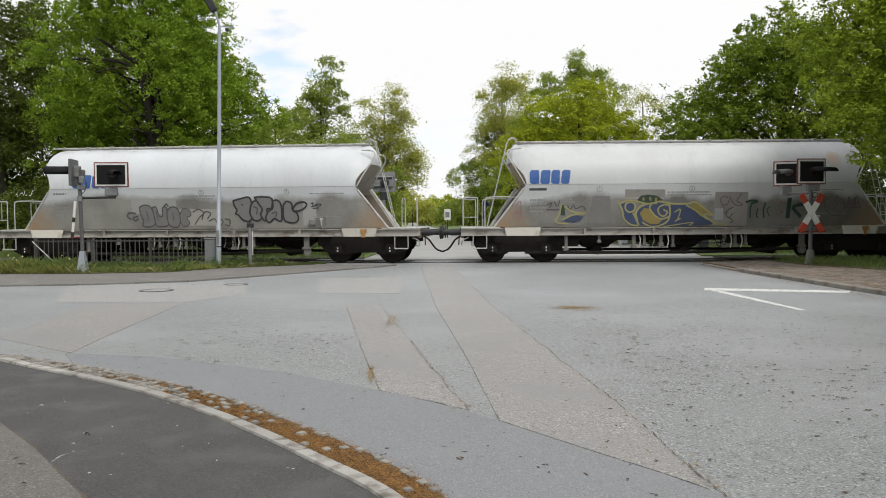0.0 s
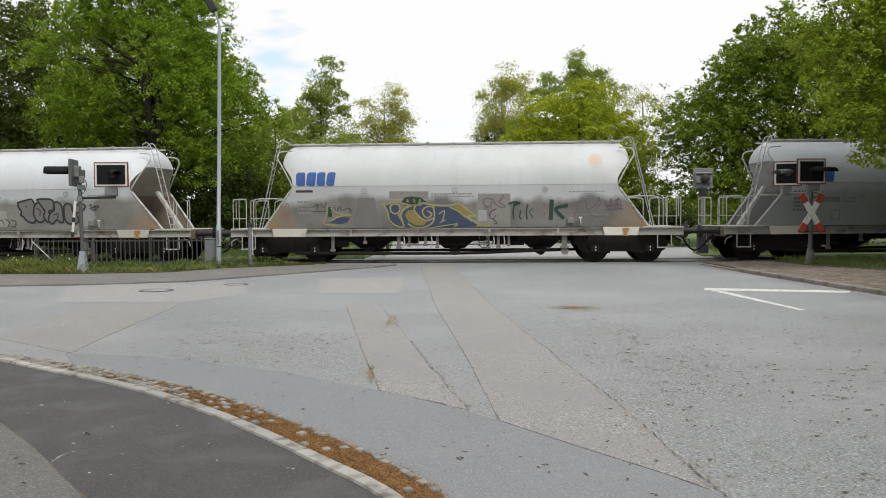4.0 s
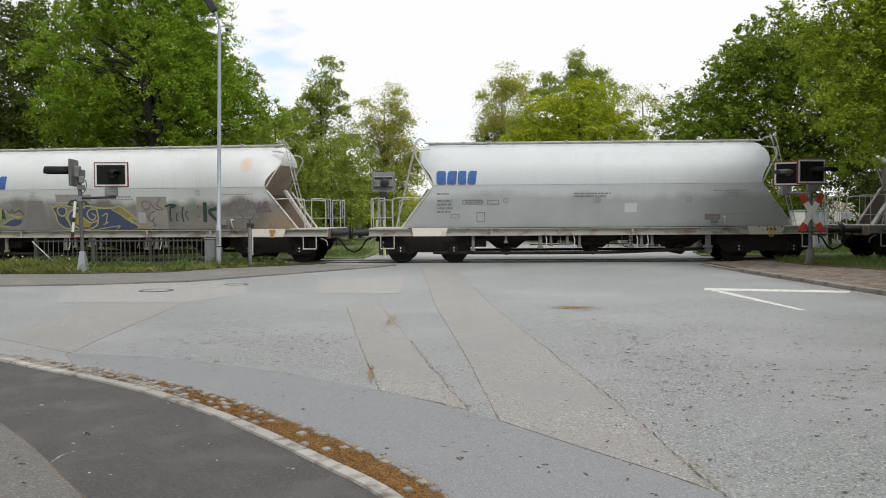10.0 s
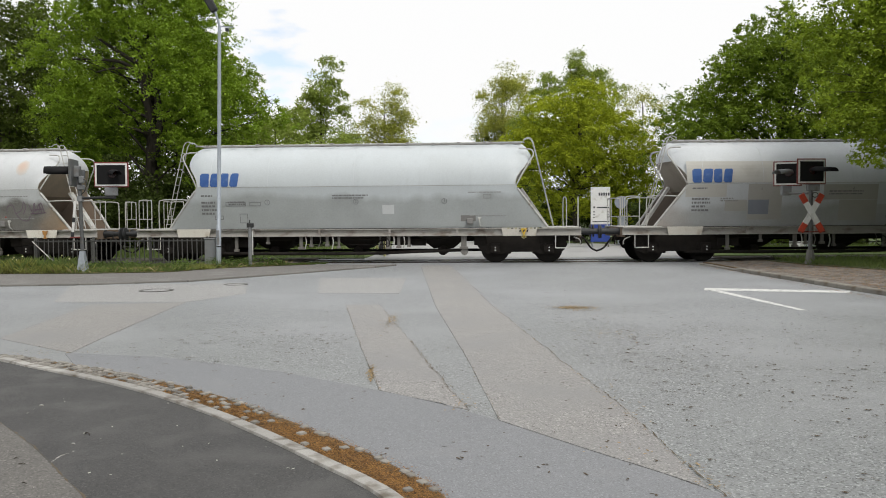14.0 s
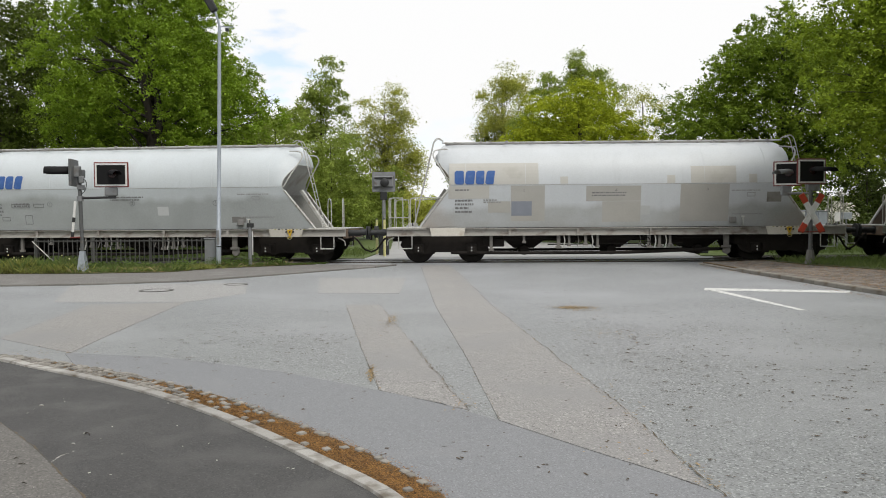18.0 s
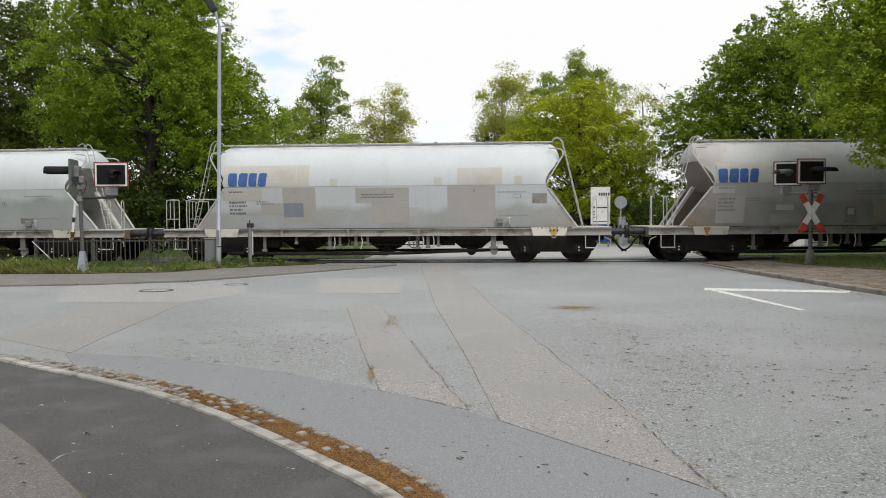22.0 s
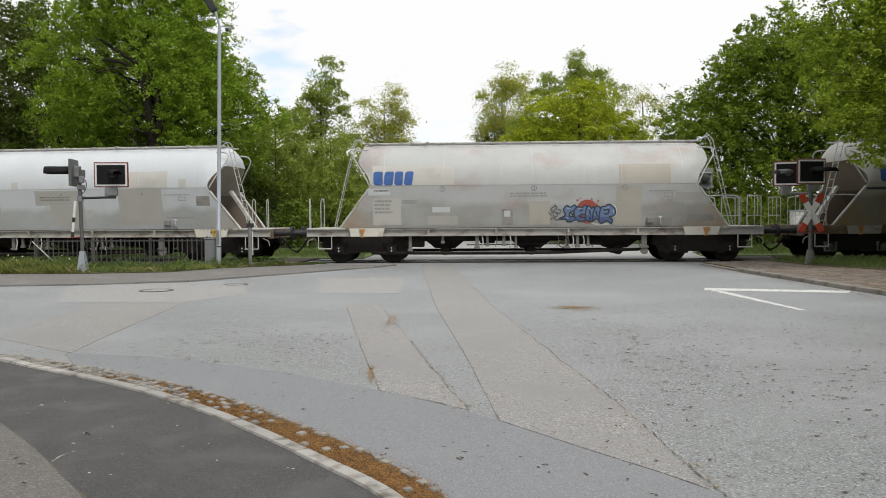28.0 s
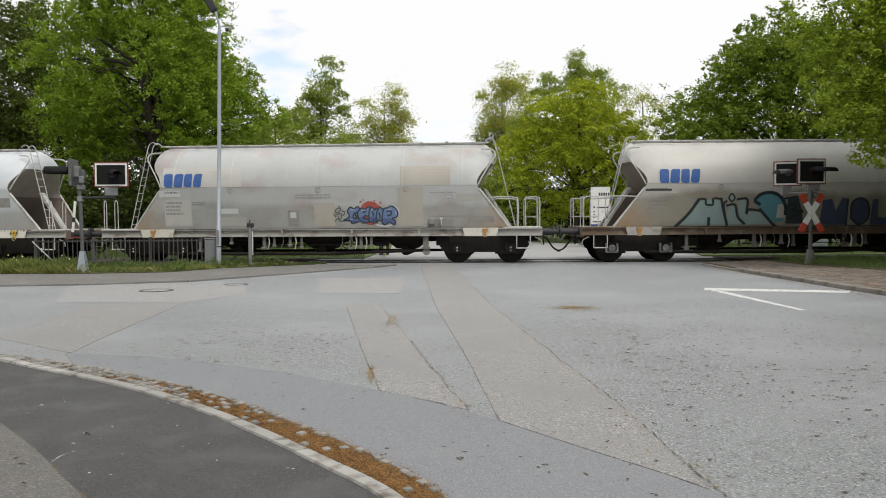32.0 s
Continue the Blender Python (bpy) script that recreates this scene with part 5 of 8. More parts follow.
def number_disc(w, x, z, digit, ring=True):
    if ring:
        pts = [(x + 0.085 * math.cos(t), z + 0.085 * math.sin(t)) for t in np.linspace(0, 2 * math.pi, 17)]
        decal("number_ring", w, stroke(pts, 0.014), M["stencil"], 0.008)
    cu = bpy.data.curves.new("number", "FONT")
    cu.body, cu.size, cu.align_x, cu.align_y = digit, 0.14 if ring else 0.2, "CENTER", "CENTER"
    tmp = bpy.data.objects.new("number", cu)
    me = bpy.data.meshes.new_from_object(tmp)
    me.materials.clear()
    me.materials.append(M["stencil"])
    o = new("number", me)
    o.parent = w
    o.matrix_basis = pose(x, -side_y(z) - 0.009, z, 90, 0, 0)
    bpy.data.objects.remove(tmp)


def text_bars(w, x, z, wd, rows, h=0.035, gap=0.06, seed=1, material="stencil", name="stencil_text"):
    """Lettering too small to read, as rows of short bars."""
    r = random.Random(seed)
    sh = []
    for k in range(rows):
        q = x
        end = x + wd * r.uniform(0.7, 1.0)
        while q < end:
            L = r.uniform(0.03, 0.13)
            sh.append(rect(q, min(q + L, end), z - k * gap - h, z - k * gap))
            q += L + r.uniform(0.015, 0.035)
    tagged(decal(name, w, sh, M[material], 0.007), kind="stuff")


CENTRES = {"A": -8.35, "B": 8.22, "C": 24.79, "D": 41.36, "E": 57.80, "F": 74.3}
LABEL = {"A": "white hopper wagon with dirty lower sides and black graffiti", "B": "cream hopper wagon with yellow and navy graffiti and rusty ends",
         "C": "clean pale grey hopper wagon with blue mark", "D": "white hopper wagon with beige repainted patches",
         "E": "faded cream hopper wagon with blue and red graffiti", "F": "dull cream hopper wagon with teal graffiti"}
base = build_wagon()
WAGON = {}
for k in "ABCDEF":
    w = base if k == "C" else copy_thing(base, pose(0, 0, 0))
    tagged(w, LABEL[k], "rail wagon", "wagons of the goods train")
    WAGON[k] = w
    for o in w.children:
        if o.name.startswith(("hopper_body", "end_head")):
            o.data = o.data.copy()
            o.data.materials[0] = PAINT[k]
        if k == "F" and o.name.startswith(("side_sill", "sill_rib", "end_platform", "side_plate")):
            o.data = o.data.copy()
            o.data.materials[0] = M["sill" if "plate" in o.name[:10] else "rust"]
        if o.name.startswith(("end_sheet", "end_plate")):
            o.data = o.data.copy()
            o.data.materials[0] = M[("inner_" if "sheet" in o.name else "endplate_") + k]
for k, w in WAGON.items():
    for o in [q for q in w.children if k == "A" and q.name.startswith(("guard_tube", "ladder"))]:
        if o.data.vertices[0].co.x < 0:
            bpy.data.objects.remove(o)
    for o in [q for c in w.children for q in c.children if q.name.startswith("tie_hook")]:
        if o.data.vertices[0].co.x < 0 and k in "ABCD":
            bpy.data.objects.remove(o)
    ends = {"A": "fh", "B": "ff", "C": "fh", "D": "fh", "E": "hf", "F": "ff"}[k]
    for o in [q for q in w.children if q.name.startswith("handrail")]:
        if ends[0 if o.data.vertices[0].co.x < 0 else 1] == "h":
            bpy.data.objects.remove(o)
    for e, kind in zip((-1, 1), {"A": "fh", "B": "ff", "C": "fh", "D": "fh", "E": "hf", "F": "ff"}[k]):
        railing(w, e, "frame" if kind == "f" else "hoop")
for b in [q for q in WAGON["F"].children if q.name.startswith("bogie")]:
    for x in (-0.9, 0.9):
        cv = Mesh().lathe([(-0.05, 0.10), (-0.03, 0.125), (0.0, 0.125)], 16, pose(x, -1.22, 0.48))
        cv.box(x - 0.2, x + 0.2, -1.215, -1.17, 0.33, 0.39, 0.01).box(x - 0.22, x - 0.15, -1.215, -1.15, 0.36, 0.66, 0.01).box(x + 0.15, x + 0.22, -1.215, -1.15, 0.36, 0.66, 0.01)
        part("axle_cover", cv, M["bright_steel"], b, "bright steel axle cover")
for k in "ABCDEF":
    w = WAGON[k]
    logo(w, {"A": -4.58, "F": -5.03}.get(k, -5.31), 2.64)
    text_bars(w, -5.3, 2.48 if k != "C" else 2.36, 0.55, 1, 0.05, seed=ord(k), name="stencil_text")
    text_bars(w, -5.3, 2.14, 0.62, 4, 0.065, 0.125, seed=ord(k) + 9, material="stencil" if k in "CD" else "stencil_soft")
    text_bars(w, -4.35, 2.14, 0.6, 2, 0.05, 0.07, seed=ord(k) + 19, material="stencil" if k == "C" else "stencil_soft")
    text_bars(w, -0.75, 2.34 if k == "C" else 2.36, 1.5, 2, 0.045, 0.09, seed=ord(k) + 29, material="stencil" if k in "CD" else "stencil_soft")
    text_bars(w, 3.85, 2.40, 1.2, 1, 0.03, seed=ord(k) + 39, material="stencil_soft")
    text_bars(w, 3.9, 1.62, 1.3, 1, 0.03, seed=ord(k) + 49, material="stencil_soft")
    decal("data_frame", w, box_line(4.35, 4.62, 2.18, 2.32), M["stencil_soft"], 0.008)
# numbers of the three outlets
for k, order, z, ring in (("A", "123", 2.45, True), ("B", "123", 2.45, True), ("C", "123", 2.10, True), ("D", "123", 2.45, False), ("E", "321", 2.50, True), ("F", "321", 2.50, True)):
    for x, d in zip((-3.0, 0.05, 3.05), order):
        number_disc(WAGON[k], x, z, d, ring)

def bubble(w, pts, fill, edge, wd, lift, label=""):
    """A puffy sprayed letter: a filled outline with a dark rim."""
    line = [(q.x, q.z) for q in smooth_line([(x, 0, z) for x, z in pts + pts[:1]], 4)][:-1]
    if fill:
        decal("graffiti_letter", w, [line], M["spray_" + fill], lift, fill.replace("_", " ") + " graffiti letter fill")
    decal("graffiti", w, stroke(line + line[:1], wd), M["spray_" + edge], lift + 0.0008, label or edge.replace("_", " ") + " graffiti outline")


w = WAGON["A"]
ga = lambda *q: [((x - 306.0) / 48.0, 2.62 - (y - 333.2 + 0.0108 * (x - 303)) / 51.6) for x, y in q]
decal("paint_patch", w, [ga((186, 380), (264, 379), (264, 352), (186, 353)), ga((478, 399), (500, 399), (500, 352), (478, 352))], M["patch_pale"], 0.004)
decal("paint_patch", w, [ga((268, 400), (340, 400), (338, 371), (268, 371))], M["patch_grey"], 0.0045)
for q in (((193, 379), (182, 378), (178, 384), (184, 390)), ((196, 384), (188, 387), (190, 392), (197, 389)), ((243, 366), (247, 362), (250, 366))):
    decal("graffiti", w, stroke(ga(*q), 0.055), M["spray_soot"], 0.011, "sooty scrawl beside the letters")
for i, q in enumerate((((200, 368), (208, 364), (218, 366), (223, 376), (226, 392), (222, 400), (210, 403), (203, 400), (205, 392), (201, 380)),
                       ((222, 368), (229, 368), (233, 383), (239, 383), (240, 369), (247, 369), (249, 393), (245, 401), (228, 401), (225, 388)),
                       ((247, 376), (253, 368), (263, 368), (268, 376), (269, 392), (264, 403), (251, 401), (247, 390)),
                       ((269, 380), (276, 370), (286, 373), (288, 382), (281, 386), (285, 396), (276, 402), (270, 396)))):
    bubble(w, ga(*q), "mist", "soot", 0.045 if i < 3 else 0.03, 0.0095 + 0.0012 * i, "sooty outline of a puffy letter")
for q in (((212, 374), (214, 392)), ((257, 378), (258, 392)), ((228, 374), (231, 390))):
    decal("graffiti", w, stroke(ga(*q), 0.03), M["spray_soot"], 0.0150, "sooty inner line")
for q in (((292, 376), (302, 371), (310, 378), (302, 386), (294, 398)), ((306, 390), (312, 376), (322, 378), (316, 388)), ((318, 392), (328, 388), (332, 396)), ((336, 386), (342, 392), (338, 400)), ((346, 388), (354, 390), (352, 400), (346, 398))):
    decal("graffiti", w, stroke(ga(*q), 0.04), M["spray_soot"], 0.0105, "faded sooty scrawl")
for i, q in enumerate((((362, 356), (376, 352), (390, 351), (393, 372), (389, 391), (377, 390), (369, 381), (365, 379), (367, 372), (363, 364)),
                       ((391, 365), (396, 357), (404, 357), (409, 367), (409, 384), (402, 391), (394, 389), (389, 378)),
                       ((398, 350), (412, 349), (427, 352), (426, 368), (418, 371), (419, 384), (413, 391), (407, 380), (410, 371), (404, 360)),
                       ((428, 356), (436, 355), (442, 363), (442, 389), (436, 391), (430, 387), (421, 394), (415, 387), (420, 375), (428, 368)),
                       ((446, 363), (452, 357), (460, 361), (461, 372), (468, 378), (470, 388), (464, 394), (451, 393), (445, 384)),
                       ((461, 371), (468, 361), (479, 358), (485, 362), (479, 370), (467, 374)))):
    bubble(w, ga(*q), "mist" if i < 5 else "", "black", 0.062, 0.0095 + 0.0012 * i, "black outline of a puffy letter")
for q in (((396, 366), (402, 370), (400, 380)), ((426, 378), (434, 376), (432, 384)), ((376, 362), (378, 364))):
    decal("graffiti", w, stroke(ga(*q), 0.05), M["spray_soot"], 0.0175, "sooty inner line")
for q in (((492, 361), (496, 359), (495, 363), (498, 365), (492, 366)), ((499, 361), (500, 365), (503, 361), (504, 365)), ((505, 361), (509, 362), (506, 365)), ((495, 369), (505, 368))):
    decal("graffiti", w, stroke(ga(*q), 0.03), M["spray_black"], 0.012, "small black tag")
decal("rust_patch", w, [ga((496, 398), (506, 398), (506, 386), (496, 386)), ga((512, 399), (516, 399), (516, 382), (512, 382))], M["patch_dark"], 0.006)

w = WAGON["B"]
gb = lambda *q: [(-5.31 + (x - 157) / 118.9, 2.62 - (y - 200) / 118) for x, y in q]
decal("owner_plate", w, [rect(-5.35, -4.65, 2.34, 2.58)], M["patch_white"], 0.0045)
decal("owner_bar", w, [rect(-5.33, -4.75, 2.42, 2.50)], M["ink"], 0.0085)
gc = lambda *q: [((x - 904.1) / 52.9, 2.62 - (y - 327.4 + 0.0088 * (x - 904)) / 53.2) for x, y in q]
decal("paint_patch", w, [gc((790, 352), (860, 352), (860, 338), (790, 338)), gc((942, 402), (1005, 402), (1005, 342), (948, 342))], M["patch_dull"], 0.004)
decal("paint_patch", w, [gc((724, 400), (770, 400), (764, 350), (734, 350))], M["patch_dark"], 0.0045, "sooty sprayed-over patch")
decal("graffiti_fill", w, [gc((812, 356), (818, 349), (830, 347), (846, 349), (856, 356), (850, 363), (816, 363))], M["spray_green"], 0.0080, "green cloud of spray")
decal("graffiti_fill", w, [gc((783, 364), (790, 362), (797, 366), (806, 385), (813, 400), (802, 402), (792, 396), (787, 380)), gc((808, 388), (812, 372), (824, 363), (850, 359), (872, 362), (897, 363), (911, 373), (926, 383), (936, 391), (948, 399), (900, 402), (840, 402), (816, 401))], M["spray_navy"], 0.0090, "navy letter fill")
decal("graffiti_fill", w, [gc((817, 380), (824, 371), (836, 372), (846, 386), (858, 391), (850, 399), (836, 399), (823, 392)), gc((905, 366), (916, 361), (932, 374), (944, 383), (930, 382), (938, 391), (922, 384))], M["spray_ochre"], 0.0102, "yellow letter fill")
decal("graffiti_fill", w, [gc(*[(800 + 7.5 * math.cos(t), 369 + 8.5 * math.sin(t)) for t in np.linspace(0, 2 * math.pi, 15)[:-1]][::-1])], M["spray_navy"], 0.0108, "navy dot")
for q, wd in ((((800, 360), (792, 364), (792, 373), (799, 378), (807, 374), (808, 364), (800, 360)), .05), (((778, 358), (786, 374), (790, 390), (802, 400), (815, 402)), .05), (((782, 362), (800, 357), (830, 363), (850, 359)), .055),
              (((806, 380), (812, 392), (816, 400)), .05), (((813, 392), (810, 380), (817, 369), (832, 363), (846, 362)), .06), (((838, 362), (834, 371), (844, 384), (856, 390), (868, 386)), .05), (((870, 366), (858, 365), (849, 372), (852, 382), (860, 385), (865, 378), (858, 373)), .05),
              (((822, 396), (836, 403), (852, 402), (866, 394), (870, 380), (868, 364)), .055), (((878, 378), (888, 373), (884, 390), (879, 394), (889, 389)), .04), (((850, 359), (876, 363), (900, 363), (914, 360), (932, 373), (946, 383)), .06), (((946, 383), (930, 382), (942, 392), (956, 399), (970, 400)), .06),
              (((898, 366), (916, 376), (936, 391)), .04), (((860, 404), (876, 401), (910, 396), (904, 402)), .035), (((866, 404), (858, 411)), .05), (((946, 399), (966, 398)), .05)):
    decal("graffiti", w, stroke(gc(*q), wd), M["spray_yellow"], 0.0125, "pale yellow graffiti line")
for q in (((822, 353), (823, 357)), ((834, 352), (835, 357)), ((845, 353), (844, 358))):
    decal("graffiti", w, stroke(gc(*q), 0.07), M["spray_ochre"], 0.0126, "yellow dab")
decal("graffiti_fill", w, [gc((948, 391), (963, 391), (963, 371), (948, 371))], M["spray_silver"], 0.0118, "silver rectangle")
for q in (((970, 352), (962, 350), (957, 356), (962, 365), (970, 363), (972, 356)), ((972, 350), (979, 361), (988, 366), (996, 364), (986, 358), (990, 350), (993, 345))):
    decal("graffiti", w, stroke(gc(*q), 0.035), M["spray_purple"], 0.0115, "purple scrawl")
for q in (((980, 369), (971, 374), (968, 383), (974, 387), (979, 380)), ((975, 388), (981, 394), (976, 396))):
    decal("graffiti", w, stroke(gc(*q), 0.035), M["spray_soot"], 0.0115, "sooty scrawl")
for q, wd in ((((1008, 274), (1030, 268), (1052, 272), (1030, 279)), 0.07), (((1031, 276), (1026, 304), (1028, 334)), 0.05), (((1056, 300), (1052, 328), (1060, 334)), 0.04), (((1084, 278), (1078, 306), (1082, 336)), 0.05), (((1104, 292), (1092, 306), (1104, 330)), 0.03), (((1178, 262), (1175, 335)), 0.14), (((1240, 282), (1195, 295), (1225, 332)), 0.11)):
    decal("graffiti", w, stroke(gb(*q), wd), M["spray_green"], 0.0115, "dark green graffiti stroke")
for q in (((1147, 275), (1150, 280)), ((1148, 312), (1151, 318)), ((1268, 315), (1272, 312))):
    decal("graffiti", w, stroke(gb(*q), 0.05), M["spray_red"], 0.0115, "dull red dot")
for q in (((1280, 290), (1285, 270), (1310, 264), (1320, 300), (1345, 325), (1372, 328), (1385, 310)), ((1320, 300), (1350, 282), (1362, 250), (1368, 275), (1355, 300)),
          ((1385, 262), (1400, 300), (1408, 258)), ((1412, 255), (1412, 290), (1430, 262)), ((1425, 300), (1440, 255), (1452, 298)), ((1390, 285), (1450, 280)), ((1388, 300), (1460, 296)), ((1432, 258), (1440, 295))):
    decal("graffiti", w, stroke(gb(*q), 0.028), M["spray_purple"], 0.0115, "thin purple scrawl")
for q in (((95, 330), (108, 300), (112, 335), (122, 298), (128, 335)), ((100, 290), (118, 265), (125, 290)), ((90, 312), (130, 305))):
    decal("graffiti", w, stroke(gb(*q), 0.028), M["spray_pink"], 0.0115, "thin reddish scrawl")
for q in (((653, 366), (662, 362), (658, 370)), ((666, 360), (672, 368), (676, 358)), ((652, 374), (676, 374)), ((690, 366), (694, 374), (700, 366), (704, 372), (716, 368), (722, 374))):
    decal("graffiti", w, stroke(gc(*q), 0.035), M["spray_soot"], 0.0115, "faded sooty scrawl")
decal("graffiti_fill", w, [gc((680, 394), (688, 388), (704, 384), (718, 386), (714, 393), (700, 397))], M["spray_navy"], 0.0112, "navy dab")
for q in (((679, 364), (676, 380), (670, 396), (690, 399)), ((684, 368), (700, 378), (722, 380)), ((682, 392), (700, 383), (722, 381))):
    decal("graffiti", w, stroke(gc(*q), 0.05), M["spray_yellow"], 0.012, "yellow graffiti line")
decal("graffiti_fill", w, [gc((678, 384), (686, 384), (684, 366), (679, 366))], M["spray_green"], 0.0111, "green dab")
for i, (rr, c) in enumerate(((0.27, (0.565, 0.54, 0.51)), (0.23, (0.57, 0.52, 0.475)), (0.19, (0.575, 0.50, 0.44)), (0.15, (0.58, 0.475, 0.405)), (0.10, (0.585, 0.455, 0.375)))):
    decal("graffiti_fill", w, [blob(4.75 - 0.01 * i, 3.40 + 0.015 * i, rr * 0.95, rr, 26, 4 + i, .07)], mat("orange spray mist", c, tuple(q * 0.96 for q in c), 0.55, scale=3, fine=30, bump=0, fine_mix=0.1), 0.005 + 0.001 * i, "faint orange sprayed spot")

w = WAGON["C"]
decal("paint_patch", w, [rect(0.95, 1.35, 1.68, 1.98)], M["patch_white"], 0.006)
for q in ((-3.98, -3.70, 1.40, 1.72), (-3.0 - 1.45, -3.75, 1.98, 2.12), (-3.62, -2.98 - 0.25, 1.98, 2.12), (-4.85, -4.55, 1.52, 1.66)):
    decal("data_frame", w, box_line(*q), M["stencil"], 0.0085)
decal("paint_patch", w, [rect(3.6, 4.1, 1.42, 1.62)], M["patch_dark"], 0.006)

for k in "CD":                                                  # warning dashes and yellow hook pieces on the lifting plates
    pw = WAGON[k]
    for i in range(9):
        part("warning_dash", Mesh().box(5.16 + i * 0.125, 5.22 + i * 0.125, -1.482, -1.476, 1.165, 1.192), M["hazard" if i % 2 else "spray_yellow"], pw, smooth=False)
    part("hook_eye", Mesh().tube([(5.70 + 0.07 * math.cos(t), -1.535, 0.90 + 0.05 * math.sin(t)) for t in np.linspace(0, 6.28, 13)[:-1]], 0.014, 5, True), M["spray_yellow"], pw, "yellow hook eye")
    for i, x in enumerate((5.58, 5.70, 5.82)):
        part("hook_mark", Mesh().side_prism([(x - 0.035, 1.06), (x + 0.015, 1.06), (x + 0.035, 1.13), (x - 0.015, 1.13)], -1.526, -1.521), M["hazard"], pw, smooth=False)
M["hook_yellow"] = mat("yellow tie-down hook", (0.62, 0.40, 0.03), (0.5, 0.32, 0.03), 0.6, scale=6, fine=40, bump=0.1)
for k in "CD":
    for o in [q for c in WAGON[k].children for q in c.children if q.name.startswith("tie_hook")]:
        o.data = o.data.copy()
        o.data.materials[0] = M["hook_yellow"]
        o["label"] = "yellow tie-down hook"
w = WAGON["D"]
for mt, lift, rs in (("patch_beige", .004, ((-5.49, -2.52, 2.64, 3.35), (2.5, 3.98, 2.64, 3.2), (-1.8, -1.55, 2.64, 2.88), (1.72, 1.98, 2.64, 2.9), (4.4, 4.66, 2.64, 2.92), (-5.52, -4.16, 2.17, 2.58))), ("patch_grey", .005, ((-3.44, -2.31, 1.41, 2.59), (-0.94, 0.87, 2.06, 2.56), (-0.40, 0.87, 1.37, 2.05), (2.17, 3.77, 1.37, 2.60), (-4.2, -3.46, 1.7, 2.07))), ("patch_dull", .005, ((5.0, 5.48, 2.0, 2.33),)), ("patch_soft", .0066, ((0.88, 1.18, 1.6, 1.9),)), ("patch_blue", .0075, ((-3.42, -2.74, 1.59, 2.07),))):
    decal("paint_patch", w, [rect(*q) for q in rs], M[mt], lift, mt.split("_")[1] + " repainted patch")

w = WAGON["E"]
for mt, lift, rs in (("patch_tan", .004, ((2.85, 4.55, 2.64, 3.28), (2.77, 3.62, 1.26, 2.56), (-0.1, 0.6, 1.28, 2.08))), ("patch_beige", .004, ((-5.35, -2.6, 2.64, 3.3), (-5.35, -4.4, 1.3, 2.2))), ("patch_white", .007, ((-5.5, -4.75, 2.3, 2.52), (-3.35, -2.75, 1.72, 1.9), (-0.94, -0.73, 1.56, 1.76))), ("patch_dull", .005, ((-1.02, -0.64, 1.28, 1.82), (5.13, 6.0, 1.38, 1.60), (3.76, 4.62, 1.24, 1.50))), ("patch_grey", .0055, ((-3.5, -2.5, 1.3, 1.6), (4.72, 5.62, 2.08, 2.34)))):
    decal("paint_patch", w, [rect(*q) for q in rs], M[mt], lift, mt.split("_")[1] + " repainted patch")
ge2 = lambda *q: [((x - 942.4) / 53.6, 2.62 - (y - 327.1 + 0.0084 * (x - 942)) / 53.4) for x, y in q]
decal("graffiti_fill", w, [blob(1.82, 1.72, 0.37, 0.40, 18, 3, .03)], M["spray_red"], 0.0078, "red sprayed disc")
for q in (((1021, 355), (1024, 354)), ((1027, 351), (1028, 351)), ((1058, 357), (1060, 355)), ((1012, 393), (1014, 393)), ((1047, 352), (1049, 353)), ((1056, 363), (1058, 362))):
    decal("graffiti", w, stroke(ge2(*q), 0.045), M["spray_red"], 0.0085, "red spray dot")
# pale halo strokes beneath the pointed letters
decal("graffiti", w, stroke(ge2((1014, 393), (1022, 391), (1030, 389), (1046, 391), (1052, 396), (1064, 398), (1082, 396)), 0.06), M["spray_white"], 0.0088, "pale halo stroke")
decal("graffiti", w, stroke(ge2((1088, 384), (1092, 376), (1090, 366), (1083, 362)), 0.05), M["spray_white"], 0.0089, "pale halo stroke")
LETTERS = (((990, 388), (1001, 381), (998, 371), (1004, 364), (1010, 367), (1018, 363), (1022, 371), (1017, 374), (1010, 376), (1009, 383), (1019, 384), (1020, 390), (1006, 393), (1003, 389)),
           ((1018, 384), (1017, 373), (1024, 366), (1030, 368), (1037, 363), (1041, 371), (1036, 380), (1030, 379), (1031, 385), (1040, 385), (1037, 391), (1024, 391)),
           ((1037, 389), (1038, 372), (1043, 364), (1048, 369), (1051, 366), (1055, 372), (1052, 378), (1053, 389), (1048, 393)),
           ((1050, 390), (1051, 377), (1055, 367), (1059, 365), (1064, 370), (1062, 378), (1064, 391), (1058, 388)),
           ((1061, 392), (1062, 379), (1065, 367), (1072, 365), (1077, 362), (1084, 364), (1090, 372), (1089, 381), (1080, 384), (1085, 389), (1083, 396), (1075, 391), (1066, 396)))
for i, q in enumerate(LETTERS):
    line = ge2(*q)
    zc = sum(z for _, z in line) / len(line)
    decal("graffiti_letter", w, [line], M["spray_mid_blue"], 0.0095 + 0.0012 * i, "blue graffiti letter fill")
    low = [(x, min(z, zc - 0.08)) for x, z in line]
    decal("graffiti_shade", w, [low], M["spray_navy_blue"], 0.0098 + 0.0012 * i, "deep blue lower part of the letter")
    decal("graffiti", w, stroke(line + line[:1], 0.045), M["spray_dark_teal"], 0.0101 + 0.0012 * i, "navy letter outline")
